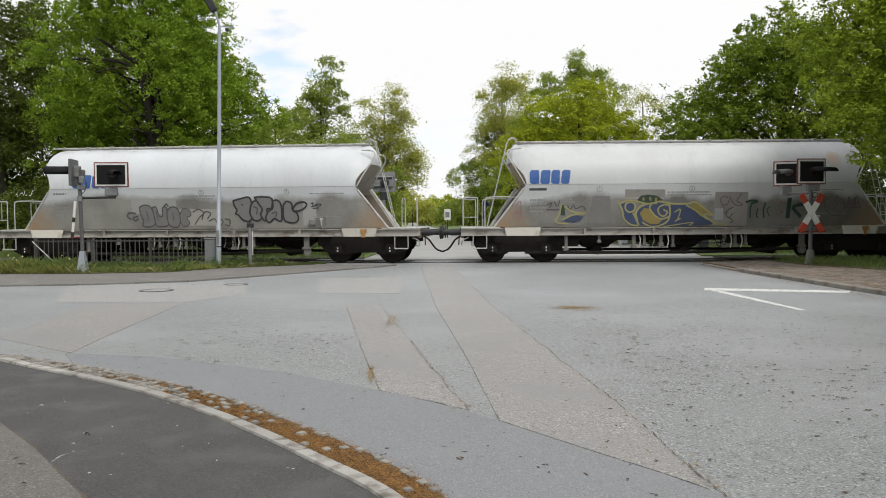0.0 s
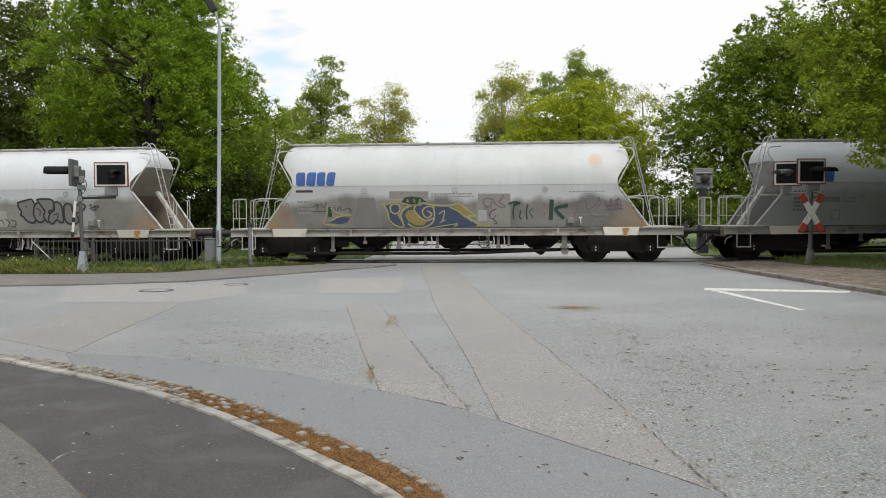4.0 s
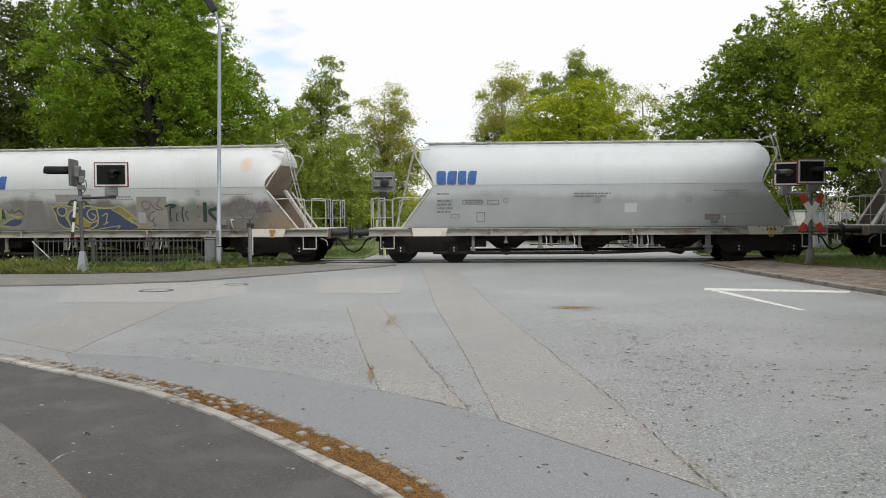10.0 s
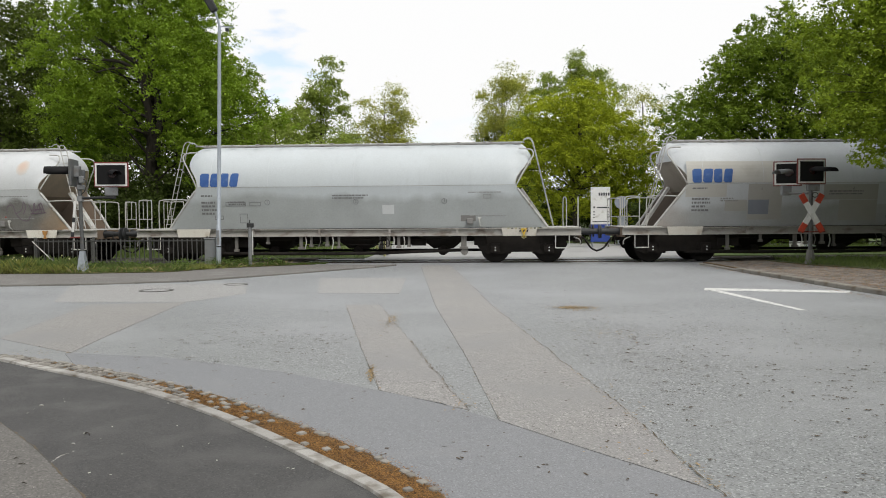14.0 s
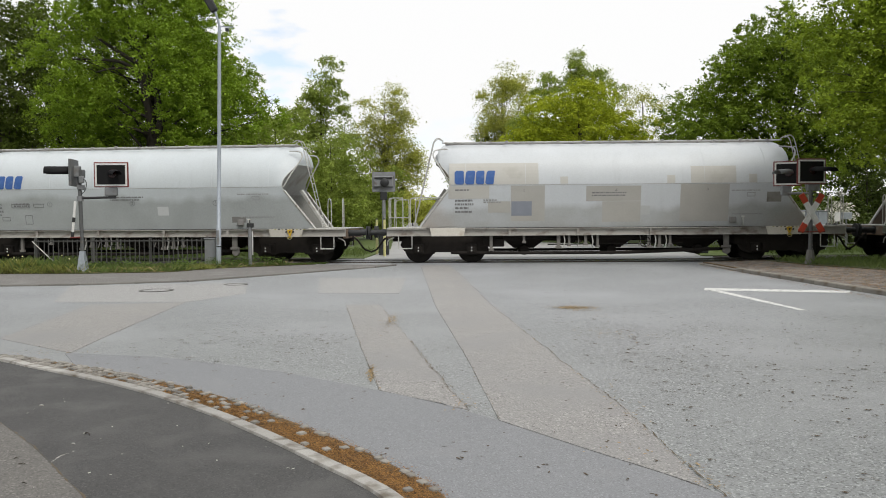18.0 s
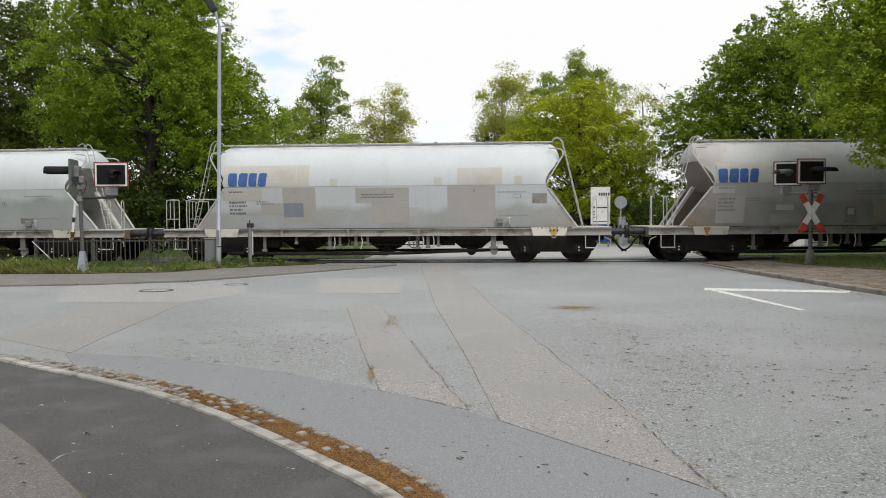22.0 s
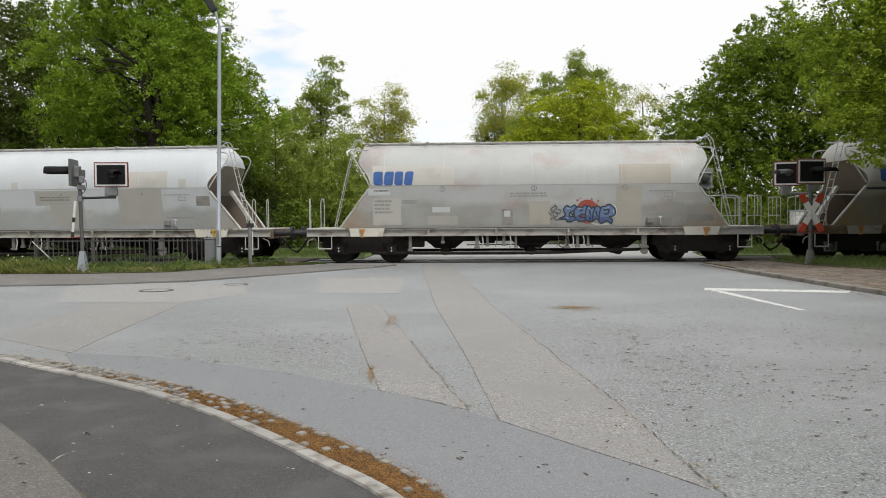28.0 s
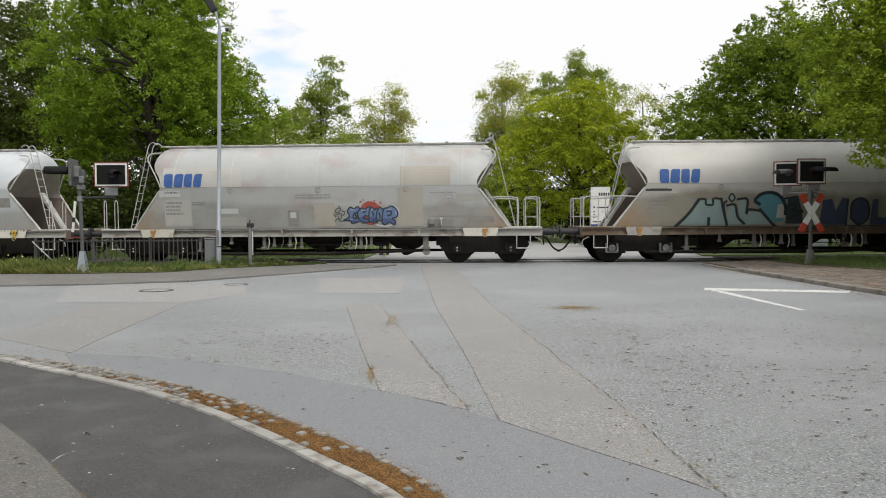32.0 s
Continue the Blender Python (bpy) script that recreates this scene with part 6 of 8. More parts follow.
for q in (((1012, 378), (1015, 381)), ((1027, 373), (1032, 372)), ((1026, 381), (1028, 385)), ((1044, 372), (1046, 380)), ((1045, 385), (1046, 390)), ((1056, 374), (1058, 382)), ((1070, 372), (1078, 371), (1077, 378), (1071, 379))):
    decal("graffiti", w, stroke(ge2(*q), 0.05), M["spray_dark_teal"], 0.0165, "navy inner line")
for q in (((1004, 369), (1011, 369)), ((1024, 370), (1030, 369)), ((1042, 368), (1045, 369)), ((1072, 369), (1079, 367)), ((1086, 371), (1087, 377)), ((1003, 385), (1007, 387))):
    decal("graffiti", w, stroke(ge2(*q), 0.035), M["spray_pale_blue"], 0.0167, "pale blue highlight")
for q in (((982, 362), (986, 368), (980, 374), (975, 372), (979, 367), (984, 366)), ((976, 378), (984, 376), (987, 383), (978, 386), (974, 390)), ((988, 371), (993, 373), (990, 379), (986, 376)), ((980, 380), (983, 388), (989, 390)), ((972, 376), (976, 382))):
    decal("graffiti", w, stroke(ge2(*q), 0.035), M["spray_grey"], 0.0092, "grey scribbled figure")
decal("graffiti_fill", w, [ge2((983, 384), (990, 379), (993, 384), (989, 390))], M["patch_pale"], 0.009, "pale patch inside the scribbled figure")
for x, z in ((-1.02, 3.05), (1.72, 2.98)):
    decal("scrape", w, stroke([(x, z + .22), (x - 0.02, z), (x + 0.01, z - 0.26)], 0.05), M["patch_beige"], 0.006, "pale scrape")

w = WAGON["F"]
decal("owner_plate", w, [rect(-5.5, -4.4, 2.30, 2.52)], M["patch_beige"], 0.005)
decal("owner_bar", w, [rect(-5.48, -4.62, 2.38, 2.45)], M["ink"], 0.0085)
gf = lambda *q: [((x - 1434.0) / 53.2, 2.62 - (y - 323.4 + 0.0070 * (x - 1437)) / 53.6) for x, y in q]
for mt, lift, shapes in (("aqua", 0.0085, (gf((1206, 399), (1222, 378), (1238, 354), (1275, 354), (1283, 372), (1288, 398), (1259, 398), (1256, 388), (1253, 398)), gf((1286, 382), (1292, 364), (1300, 365), (1306, 384), (1318, 397), (1293, 398)), gf((1307, 354), (1318, 354), (1322, 376), (1344, 374), (1354, 386), (1366, 397), (1320, 398), (1310, 380)), gf((1290, 351), (1294, 344), (1299, 350), (1295, 356)))),
                         ("teal", 0.0088, (gf((1346, 372), (1338, 356), (1344, 346), (1360, 342), (1378, 348), (1388, 364), (1388, 392), (1372, 394), (1356, 382)),)),
                         ("dark_teal", 0.0086, (gf((1392, 396), (1394, 352), (1412, 350), (1420, 372), (1424, 396)),)),
                         ("navy", 0.0087, (gf((1452, 398), (1456, 354), (1472, 352), (1480, 372), (1490, 350), (1500, 352), (1500, 398)), gf((1506, 384), (1508, 358), (1522, 350), (1536, 358), (1538, 386), (1522, 398)), gf((1542, 398), (1544, 352), (1554, 352), (1556, 384), (1574, 386), (1574, 398)), gf((1580, 398), (1584, 354), (1604, 354), (1606, 398))))):
    for i, q in enumerate(shapes):
        decal("graffiti_fill", w, [q], M["spray_" + mt], lift + 0.0003 * i, mt.replace("_", " ") + " graffiti letter fill")
decal("paint_patch", w, [gf((1375, 386), (1391, 385), (1391, 362), (1377, 362))], M["patch_beige"], 0.0105, "beige repainted patch")
for q, wd in ((((1197, 402), (1220, 378), (1237, 353)), .10), (((1236, 353), (1248, 353), (1250, 362), (1262, 362), (1262, 352), (1276, 352)), .07), (((1276, 352), (1281, 372), (1289, 399)), .09), (((1256, 399), (1256, 386)), .10), (((1284, 380), (1281, 362), (1286, 356)), .07), (((1289, 350), (1294, 343), (1300, 350), (1295, 357), (1289, 350)), .05),
              (((1286, 364), (1301, 363), (1307, 384), (1320, 397)), .08), (((1304, 353), (1322, 353), (1322, 378), (1326, 371), (1345, 373)), .08), (((1345, 362), (1336, 355), (1346, 344), (1364, 341), (1380, 348), (1390, 364), (1391, 380)), .11), (((1345, 370), (1356, 382), (1370, 397), (1382, 405)), .09),
              (((1386, 352), (1412, 348)), .06), (((1396, 362), (1409, 362), (1405, 373), (1421, 374), (1398, 388)), .08), (((1500, 352), (1500, 398)), .06), (((1508, 386), (1508, 360), (1522, 351), (1536, 360), (1538, 386), (1522, 397), (1508, 386)), .07)):
    decal("graffiti", w, stroke(gf(*q), wd), M["spray_edge"], 0.0118, "dark edge of the big letters")

SPEED = [(0, 2.021), (4, 1.912), (8, 1.989), (12, 2.048), (16, 1.954), (20, 1.929), (24, 1.932), (28, 1.854), (32, 1.785)]


def gone(t):
    """How far the train has rolled to the left after t seconds."""
    s = 0.0
    for (t0, v0), (t1, v1) in zip(SPEED, SPEED[1:]):
        u = min(max(t - t0, 0), t1 - t0)
        s += v0 * u + (v1 - v0) * u * u / (2 * (t1 - t0))
    return s


def motions():
    for k, w in WAGON.items():
        rows = []
        for i in range(33):
            x, y, ang = track(CENTRES[k] - gone(i))
            rows.append((float(i), pose(x, y, 0, 0, 0, math.degrees(ang))))
        walk(w, rows)
        for b in w.children:
            if b.name.startswith("bogie"):
                for o in b.children:
                    if o.name.startswith("wheelset"):
                        at = o.matrix_basis.translation.copy()
                        walk(o, [(i * 0.3, pose(*at) @ Matrix.Rotation(-gone(i * 0.3) / 0.46, 4, "Y")) for i in range(107)] + [(32.0, pose(*at) @ Matrix.Rotation(-gone(32.0) / 0.46, 4, "Y"))])


# ---------------------------------------------------------------- trees
def leaf_mesh(name, pts, size, material, gen, flat=0.45):
    """Many small folded leaves at pts."""
    n = len(pts)
    nor = gen.normal(size=(n, 3))
    nor[:, 2] = np.abs(nor[:, 2]) + flat
    nor /= np.linalg.norm(nor, axis=1)[:, None]
    t = gen.normal(size=(n, 3))
    t -= nor * (t * nor).sum(1)[:, None]
    t /= np.linalg.norm(t, axis=1)[:, None]
    b = np.cross(nor, t)
    s = size * gen.uniform(0.6, 1.35, size=(n, 1))
    v = np.empty((n, 4, 3))
    v[:, 0] = pts - t * s
    v[:, 1] = pts + b * s * 0.52 + nor * s * 0.18
    v[:, 2] = pts + t * s
    v[:, 3] = pts - b * s * 0.52 + nor * s * 0.18
    me = bpy.data.meshes.new(name)
    me.vertices.add(4 * n)
    me.vertices.foreach_set("co", v.reshape(-1))
    me.loops.add(4 * n)
    me.loops.foreach_set("vertex_index", np.arange(4 * n, dtype=np.int32))
    me.polygons.add(n)
    me.polygons.foreach_set("loop_start", np.arange(0, 4 * n, 4, dtype=np.int32))
    me.materials.append(material)
    me.update()
    me.validate()
    return me


def tree(name, label, x, y, blobs, leaves, size, material, trunk=0.25, bark="bark", seed=1, bough=1.0, limbs=14, lean=(0, 0), fork=0.3, hollow=0.45, category="tree", z0=0.0, twigs=True, core=0.22, thin=1.0, gap=None, rise=0.62, stems=()):
    """A tree: blobs are (dx, dy, z, rx, ry, rz) masses of the crown; leaves sit in clumps on flat, drooping boughs."""
    gen = np.random.default_rng(seed)
    r = random.Random(seed)
    t = thing(name, label, category, pose(x, y, z0))
    vol = np.array([b[3] * b[4] * b[5] for b in blobs])
    nb = max(18, leaves // 330)
    cl = []
    for b, k in zip(blobs, gen.multinomial(nb, vol / vol.sum())):
        u = gen.normal(size=(k, 3))
        u /= np.linalg.norm(u, axis=1)[:, None]
        rad = (hollow ** 3 + (1 - hollow ** 3) * gen.random((k, 1))) ** (1 / 3) * (0.86 + 0.20 * gen.random((k, 1)))
        lump = np.array([0.92 + 0.36 * noise.noise(Vector((q * 1.7 + seed).tolist())) for q in u])[:, None]
        cl.append(np.array(b[:3]) + u * rad * lump * np.array(b[3:]))
    cl = np.concatenate(cl)
    cl = cl[cl[:, 2] > 0.3]
    if gap:                                     # an opening in the foliage through which the limbs show
        for g in gap:
            front = (np.abs(cl[:, 0] - g[0]) < g[1]) & (cl[:, 1] < 0.8) & (np.abs(cl[:, 2] - g[2]) < g[3])
            cl = cl[~(front & (gen.random(len(cl)) < 0.94))]
    nb = len(cl)
    mid_ = np.array([sum(b[0] * v for b, v in zip(blobs, vol)) / vol.sum(), sum(b[1] * v for b, v in zip(blobs, vol)) / vol.sum(), 0])
    nc, per = 14, max(3, leaves // (nb * 14))
    R = bough * gen.uniform(0.6, 1.4, size=(nb, 1, 1))
    ang, rr = gen.uniform(0, 2 * np.pi, (nb, nc, 1)), np.sqrt(gen.random((nb, nc, 1)))
    cz = gen.normal(size=(nb, nc, 1)) * 0.26 * R - 0.30 * rr ** 2 * R
    cc = cl[:, None] + np.concatenate([R * rr * np.cos(ang), R * rr * np.sin(ang), cz], 2)
    out = (cl - mid_) * np.array([1, 1, 0])
    out /= np.linalg.norm(out, axis=1)[:, None] + 1e-6
    cc[:, :, 2] -= 0.22 * ((cc - cl[:, None]) * out[:, None]).sum(2)
    off = gen.normal(size=(nb, nc, per, 3)) * np.array([1, 1, 0.72]) * (R * 0.22 * thin)[:, :, None] * gen.uniform(0.6, 1.2, (nb, nc, 1, 1))
    pts = (cc[:, :, None] + off).reshape(-1, 3)
    pts = pts[pts[:, 2] > 0.05]
    if core:
        inner = []
        for b, k in zip(blobs, gen.multinomial(int(leaves * core), vol / vol.sum())):
            u = gen.normal(size=(k, 3))
            u /= np.linalg.norm(u, axis=1)[:, None]
            inner.append(np.array(b[:3]) + u * (gen.random((k, 1)) ** (1 / 3)) * 0.74 * np.array(b[3:]))
        inner = np.concatenate(inner)
        for g in gap or ():
            inner = inner[(np.abs(inner[:, 0] - g[0]) > g[1]) | (inner[:, 1] > 0.6) | (np.abs(inner[:, 2] - g[2]) > g[3])]
        pts = np.concatenate([pts, inner[inner[:, 2] > 0.2]])
    top = max(b[2] + b[5] for b in blobs)
    if trunk:
        m = Mesh()
        h = top * 0.86
        axis = smooth_line([(0, 0, -0.05), (lean[0] * 0.2 + r.uniform(-.7, .7) * trunk, lean[1] * 0.2, h * 0.3), (lean[0] * 0.6 + r.uniform(-1.2, 1.2) * trunk, lean[1] * 0.6 + r.uniform(-.2, .2), h * 0.62), (lean[0], lean[1], h)], 6)
        k = len(axis)
        m.tube(axis, [trunk * (1.25 if i == 0 else 1.0 - 0.86 * i / (k - 1)) for i in range(k)], 9)
        part("trunk", m, M[bark], t)
        for r0, r1, line in stems:              # forked stems and great limbs
            ln = smooth_line(line, 5)
            part("stem", Mesh().tube(ln, [r0 + (r1 - r0) * j / (len(ln) - 1) for j in range(len(ln))], 8), M[bark], t)
        lm = Mesh()
        order = sorted(range(len(cl)), key=lambda i: r.random())[:limbs]
        for i in order:
            e = Vector(cl[i])
            at = min(max(0.16, fork + (e.z / top - fork) * rise), 0.92)
            a = axis[int(min(0.92, max(0.2, at + r.uniform(-0.1, 0.12))) * (k - 1))]
            mid = a.lerp(e, 0.5) + Vector((r.uniform(-.3, .3), r.uniform(-.3, .3), r.uniform(0.0, 0.5)))
            ln = smooth_line([a, mid, e], 5)
            r0 = trunk * (1 - 0.8 * at) * r.uniform(0.16, 0.42)
            lm.tube(ln, [r0 * (1 - 0.85 * j / (len(ln) - 1)) for j in range(len(ln))], 6)
            if twigs:
                for j in gen.choice(nc, 4):
                    q = Vector(cc[i, j])
                    lm.tube([ln[-4], ln[-4].lerp(q, 0.6) + Vector((0, 0, 0.1)), q], [r0 * 0.35, r0 * 0.22, r0 * 0.08], 4)
            part("limb", lm, M[bark], t)
            lm = Mesh()
    o = new("crown", leaf_mesh("crown", pts, size, material, gen))
    o.parent = t
    return t


# the old tree behind the fence
tree("old_oak", "broad old tree in fresh green leaf behind the track", -14.2, 40, [(-0.6, 0, 9.0, 5.7, 4.8, 5.0), (-3.0, -0.5, 6.0, 3.0, 3.0, 2.6), (2.9, -0.4, 6.2, 3.4, 3.2, 3.2), (0.0, 0, 12.6, 3.6, 3.4, 2.6)], 140000, 0.074, M["leaf_oak"], 0.40, seed=13, bough=1.2, limbs=24, hollow=0.5, core=0.12, thin=0.46, gap=((-0.2, 1.6, 6.6, 1.9), (-0.4, 1.1, 9.2, 1.6), (-2.3, 1.7, 9.4, 0.9)), lean=(-0.7, 0.3), rise=0.88, fork=0.42,
     stems=((0.27, 0.09, [(-0.05, -0.1, 4.4), (-0.07, -0.15, 5.5), (-0.24, -0.2, 6.8), (-0.44, -0.3, 8.2), (-0.58, -0.3, 9.3), (-1.0, -0.4, 10.7), (-1.3, -0.5, 11.6)]),
            (0.22, 0.07, [(0.05, -0.2, 4.4), (0.16, -0.25, 5.5), (0.34, -0.3, 6.5), (0.16, -0.3, 7.9), (0.13, -0.4, 9.3), (0.27, -0.4, 10.7), (0.55, -0.4, 11.9)]),
            (0.12, 0.03, [(-0.5, -0.3, 8.6), (-1.28, -0.7, 9.15), (-2.13, -1.0, 9.25), (-3.68, -1.5, 9.2)]), (0.12, 0.04, [(-0.58, -0.3, 9.1), (-1.42, -0.7, 9.65), (-2.13, -1.0, 10.15), (-2.6, -1.2, 10.5)]),
            (0.10, 0.03, [(-0.15, -0.2, 5.7), (-1.14, -0.8, 6.06), (-2.13, -1.3, 6.3)]), (0.10, 0.03, [(-0.46, -0.3, 8.2), (-1.0, -0.7, 8.85), (-1.85, -1.0, 8.8), (-2.4, -1.2, 8.6)]),
            (0.09, 0.03, [(0.13, -0.4, 8.5), (0.83, -0.8, 9.2), (1.3, -1.1, 9.45)]), (0.08, 0.03, [(-0.2, -0.2, 6.5), (-0.9, -0.7, 6.9), (-1.5, -1.0, 7.4)])))
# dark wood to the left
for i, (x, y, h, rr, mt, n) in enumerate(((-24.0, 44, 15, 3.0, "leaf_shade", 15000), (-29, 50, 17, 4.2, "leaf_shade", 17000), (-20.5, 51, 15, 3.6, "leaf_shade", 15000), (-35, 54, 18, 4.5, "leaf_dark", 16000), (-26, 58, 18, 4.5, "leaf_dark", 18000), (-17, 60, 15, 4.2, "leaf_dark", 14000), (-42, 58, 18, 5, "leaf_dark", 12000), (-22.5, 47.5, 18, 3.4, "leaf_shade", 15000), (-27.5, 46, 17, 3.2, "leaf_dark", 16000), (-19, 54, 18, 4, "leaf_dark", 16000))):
    tree("forest_tree", "tall woodland tree, shade put into its leaf colour", x, y, [(0, 0, h * 0.62, rr, rr, h * 0.36), (rr * .3, 0, h * 0.34, rr * 0.9, rr * .9, h * 0.25)], n, 0.11, M[mt], 0.26, seed=30 + i, bough=1.0, limbs=14, core=0.1)
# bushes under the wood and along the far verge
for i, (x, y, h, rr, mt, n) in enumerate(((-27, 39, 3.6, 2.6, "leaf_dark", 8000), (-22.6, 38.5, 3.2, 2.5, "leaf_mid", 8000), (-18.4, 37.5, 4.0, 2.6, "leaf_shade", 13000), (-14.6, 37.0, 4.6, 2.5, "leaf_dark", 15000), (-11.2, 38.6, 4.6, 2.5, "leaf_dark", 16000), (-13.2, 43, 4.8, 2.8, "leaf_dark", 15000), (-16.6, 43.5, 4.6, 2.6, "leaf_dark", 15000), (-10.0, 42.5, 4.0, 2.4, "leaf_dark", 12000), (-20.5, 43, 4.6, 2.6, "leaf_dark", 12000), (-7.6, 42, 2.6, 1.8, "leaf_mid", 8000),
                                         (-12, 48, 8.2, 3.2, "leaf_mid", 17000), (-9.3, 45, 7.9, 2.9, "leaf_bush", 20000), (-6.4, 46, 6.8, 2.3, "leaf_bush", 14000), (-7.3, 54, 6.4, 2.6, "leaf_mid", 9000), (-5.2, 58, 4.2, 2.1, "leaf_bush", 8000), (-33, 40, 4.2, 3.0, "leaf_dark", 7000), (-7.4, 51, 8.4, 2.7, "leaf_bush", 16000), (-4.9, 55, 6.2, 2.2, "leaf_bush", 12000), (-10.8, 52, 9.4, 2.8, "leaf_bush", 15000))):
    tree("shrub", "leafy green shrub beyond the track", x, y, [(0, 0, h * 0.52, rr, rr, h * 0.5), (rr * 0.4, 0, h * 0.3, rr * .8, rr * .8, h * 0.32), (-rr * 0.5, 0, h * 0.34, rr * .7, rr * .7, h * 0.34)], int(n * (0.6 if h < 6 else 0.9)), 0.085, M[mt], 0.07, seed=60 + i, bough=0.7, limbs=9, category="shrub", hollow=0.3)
tree("roadside_tree", "tall roundish tree in light spring leaf", -9.6, 64, [(0, 0, 11.2, 2.2, 2.2, 3.2), (1.0, 0, 8.4, 2.6, 2.0, 2.4), (-2.4, 0, 8.6, 2.4, 1.8, 2.4), (0, 0, 4.8, 2.7, 2.4, 2.4)], 24000, 0.10, M["leaf_bush"], 0.2, seed=81, bough=0.8, limbs=24, hollow=0.2)
tree("sparse_tree", "slender tree with thin olive spring leaves", -4.3, 60, [(0.2, 0, 8.9, 2.1, 1.9, 3.5), (0.6, 0, 5.8, 2.5, 2.0, 2.6), (1.7, 0, 5.2, 1.8, 1.2, 1.6)], 24000, 0.08, M["leaf_pale"], 0.15, "bark_pale", seed=82, bough=0.75, limbs=60, hollow=0.15, fork=0.2, thin=1.6, core=0)
for i, (x, y, h, rr, mt) in enumerate(((-5.6, 150, 7.2, 5.5, "leaf_pale"), (-1.4, 165, 6.6, 4.6, "leaf_yellow"), (-9.5, 175, 8.5, 5.0, "leaf_pale"), (1.6, 140, 5.2, 3.2, "leaf_bush"), (-12.5, 140, 8, 4.5, "leaf_mid"))):
    tree("distant_bush", "distant pale green bushes at the bend of the road", x, y, [(0, 0, h * 0.5, rr, rr, h * 0.5), (rr * .5, 0, h * .35, rr * .7, rr * .7, h * .4)], 9000, 0.2, M[mt], 0.12, seed=90 + i, bough=1.5, limbs=6, category="bush")
far = thing("far_woods", "far woods closing the view of the road", "woods", kind="stuff")
gen = np.random.default_rng(5)
pts = np.stack([gen.uniform(-140, 140, 60000), 235 + gen.uniform(-8, 8, 60000), 11 * gen.random(60000) ** 0.8], 1)
pts = pts[pts[:, 2] < 6.5 + 3.5 * np.array([noise.noise(Vector((q * 0.06, 3.1, 0))) for q in pts[:, 0]])]
new("crown", leaf_mesh("crown", pts, 0.6, M["leaf_mid"], gen)).parent = far
gen = np.random.default_rng(6)
# unseen tree line added behind the camera to dim the wagons' lower sides
back = thing("woods_behind", "added unseen tree line blocking low sky behind the corner", "woods", kind="stuff")
pts = np.stack([gen.uniform(-75, 75, 52000), gen.uniform(-3, 3, 52000) - 24, 13.5 * gen.random(52000)], 1)
pts[:, 1] += 0.006 * pts[:, 0] ** 2
new("crown", leaf_mesh("crown", pts, 0.42, M["leaf_mid"], gen)).parent = back
# right of the road
tree("sparse_tree", "slender tree with thin olive spring leaves", 5.0, 66, [(0.4, 0, 10.4, 2.5, 2.0, 4.2), (-0.4, 0, 7.0, 2.6, 2.0, 3.6), (-0.2, 0, 3.0, 3.0, 2.2, 2.4)], 42000, 0.075, M["leaf_pale"], 0.15, "bark_pale", seed=101, bough=0.8, limbs=50, hollow=0.15, fork=0.2, thin=1.5, core=0)
tree("maple", "round maple in yellow green spring leaf", 7.9, 47, [(0.2, 0, 6.2, 4.2, 3.4, 3.2), (-2.4, 0, 4.8, 2.6, 2.4, 2.5), (2.4, 0, 4.6, 2.5, 2.4, 2.7), (0.6, 0, 3.0, 3.6, 2.6, 1.8), (0.8, 0, 8.3, 2.3, 2.0, 1.6), (-3.4, 0.5, 5.6, 1.8, 1.6, 2.0), (3.3, 0.4, 6.0, 1.9, 1.7, 2.2)], 80000, 0.07, M["leaf_yellow"], 0.24, seed=102, bough=0.95, limbs=36, hollow=0.3, core=0.08, thin=0.55)
tree("roadside_tree", "tall tree with loose light green crown", 9.9, 62, [(0.4, 0, 12.4, 1.5, 1.5, 2.6), (2.4, 0, 11.2, 1.7, 1.6, 2.4), (-1.6, 0, 10.9, 1.6, 1.6, 2.3), (0, 0, 8.0, 3.2, 2.2, 2.8), (-3.2, 0, 8.0, 1.8, 1.6, 2.2)], 40000, 0.085, M["leaf_bush"], 0.2, seed=103, bough=0.6, limbs=50, hollow=0.1, thin=1.4, core=0.06)
tree("sparse_tree", "thin twiggy tree with few pale leaves", 12.4, 50, [(0, 0, 7.4, 1.7, 1.6, 3.0), (0.4, 0, 4.4, 1.9, 1.6, 2.4)], 9500, 0.06, M["leaf_pale"], 0.075, "bark", seed=104, bough=0.7, limbs=60, hollow=0.1, fork=0.2, thin=1.6, core=0)
tree("broad_tree", "broad dark green tree beside the track", 18.6, 44, [(0.2, 0, 7.8, 6.2, 4.6, 4.2), (0.4, 0, 10.5, 3.7, 3.2, 2.5), (-4.0, 0, 5.6, 3.2, 3.0, 2.8), (-4.4, 0, 3.0, 2.6, 2.6, 1.9), (3.6, 0, 6.2, 4.2, 3.2, 3.4), (-0.5, -1, 3.6, 5.8, 3.0, 1.8), (-4.8, 0, 7.3, 2.3, 2.2, 2.0)], 140000, 0.08, M["leaf_near"], 0.36, seed=105, bough=1.1, limbs=34, hollow=0.5, core=0.14, thin=0.46)
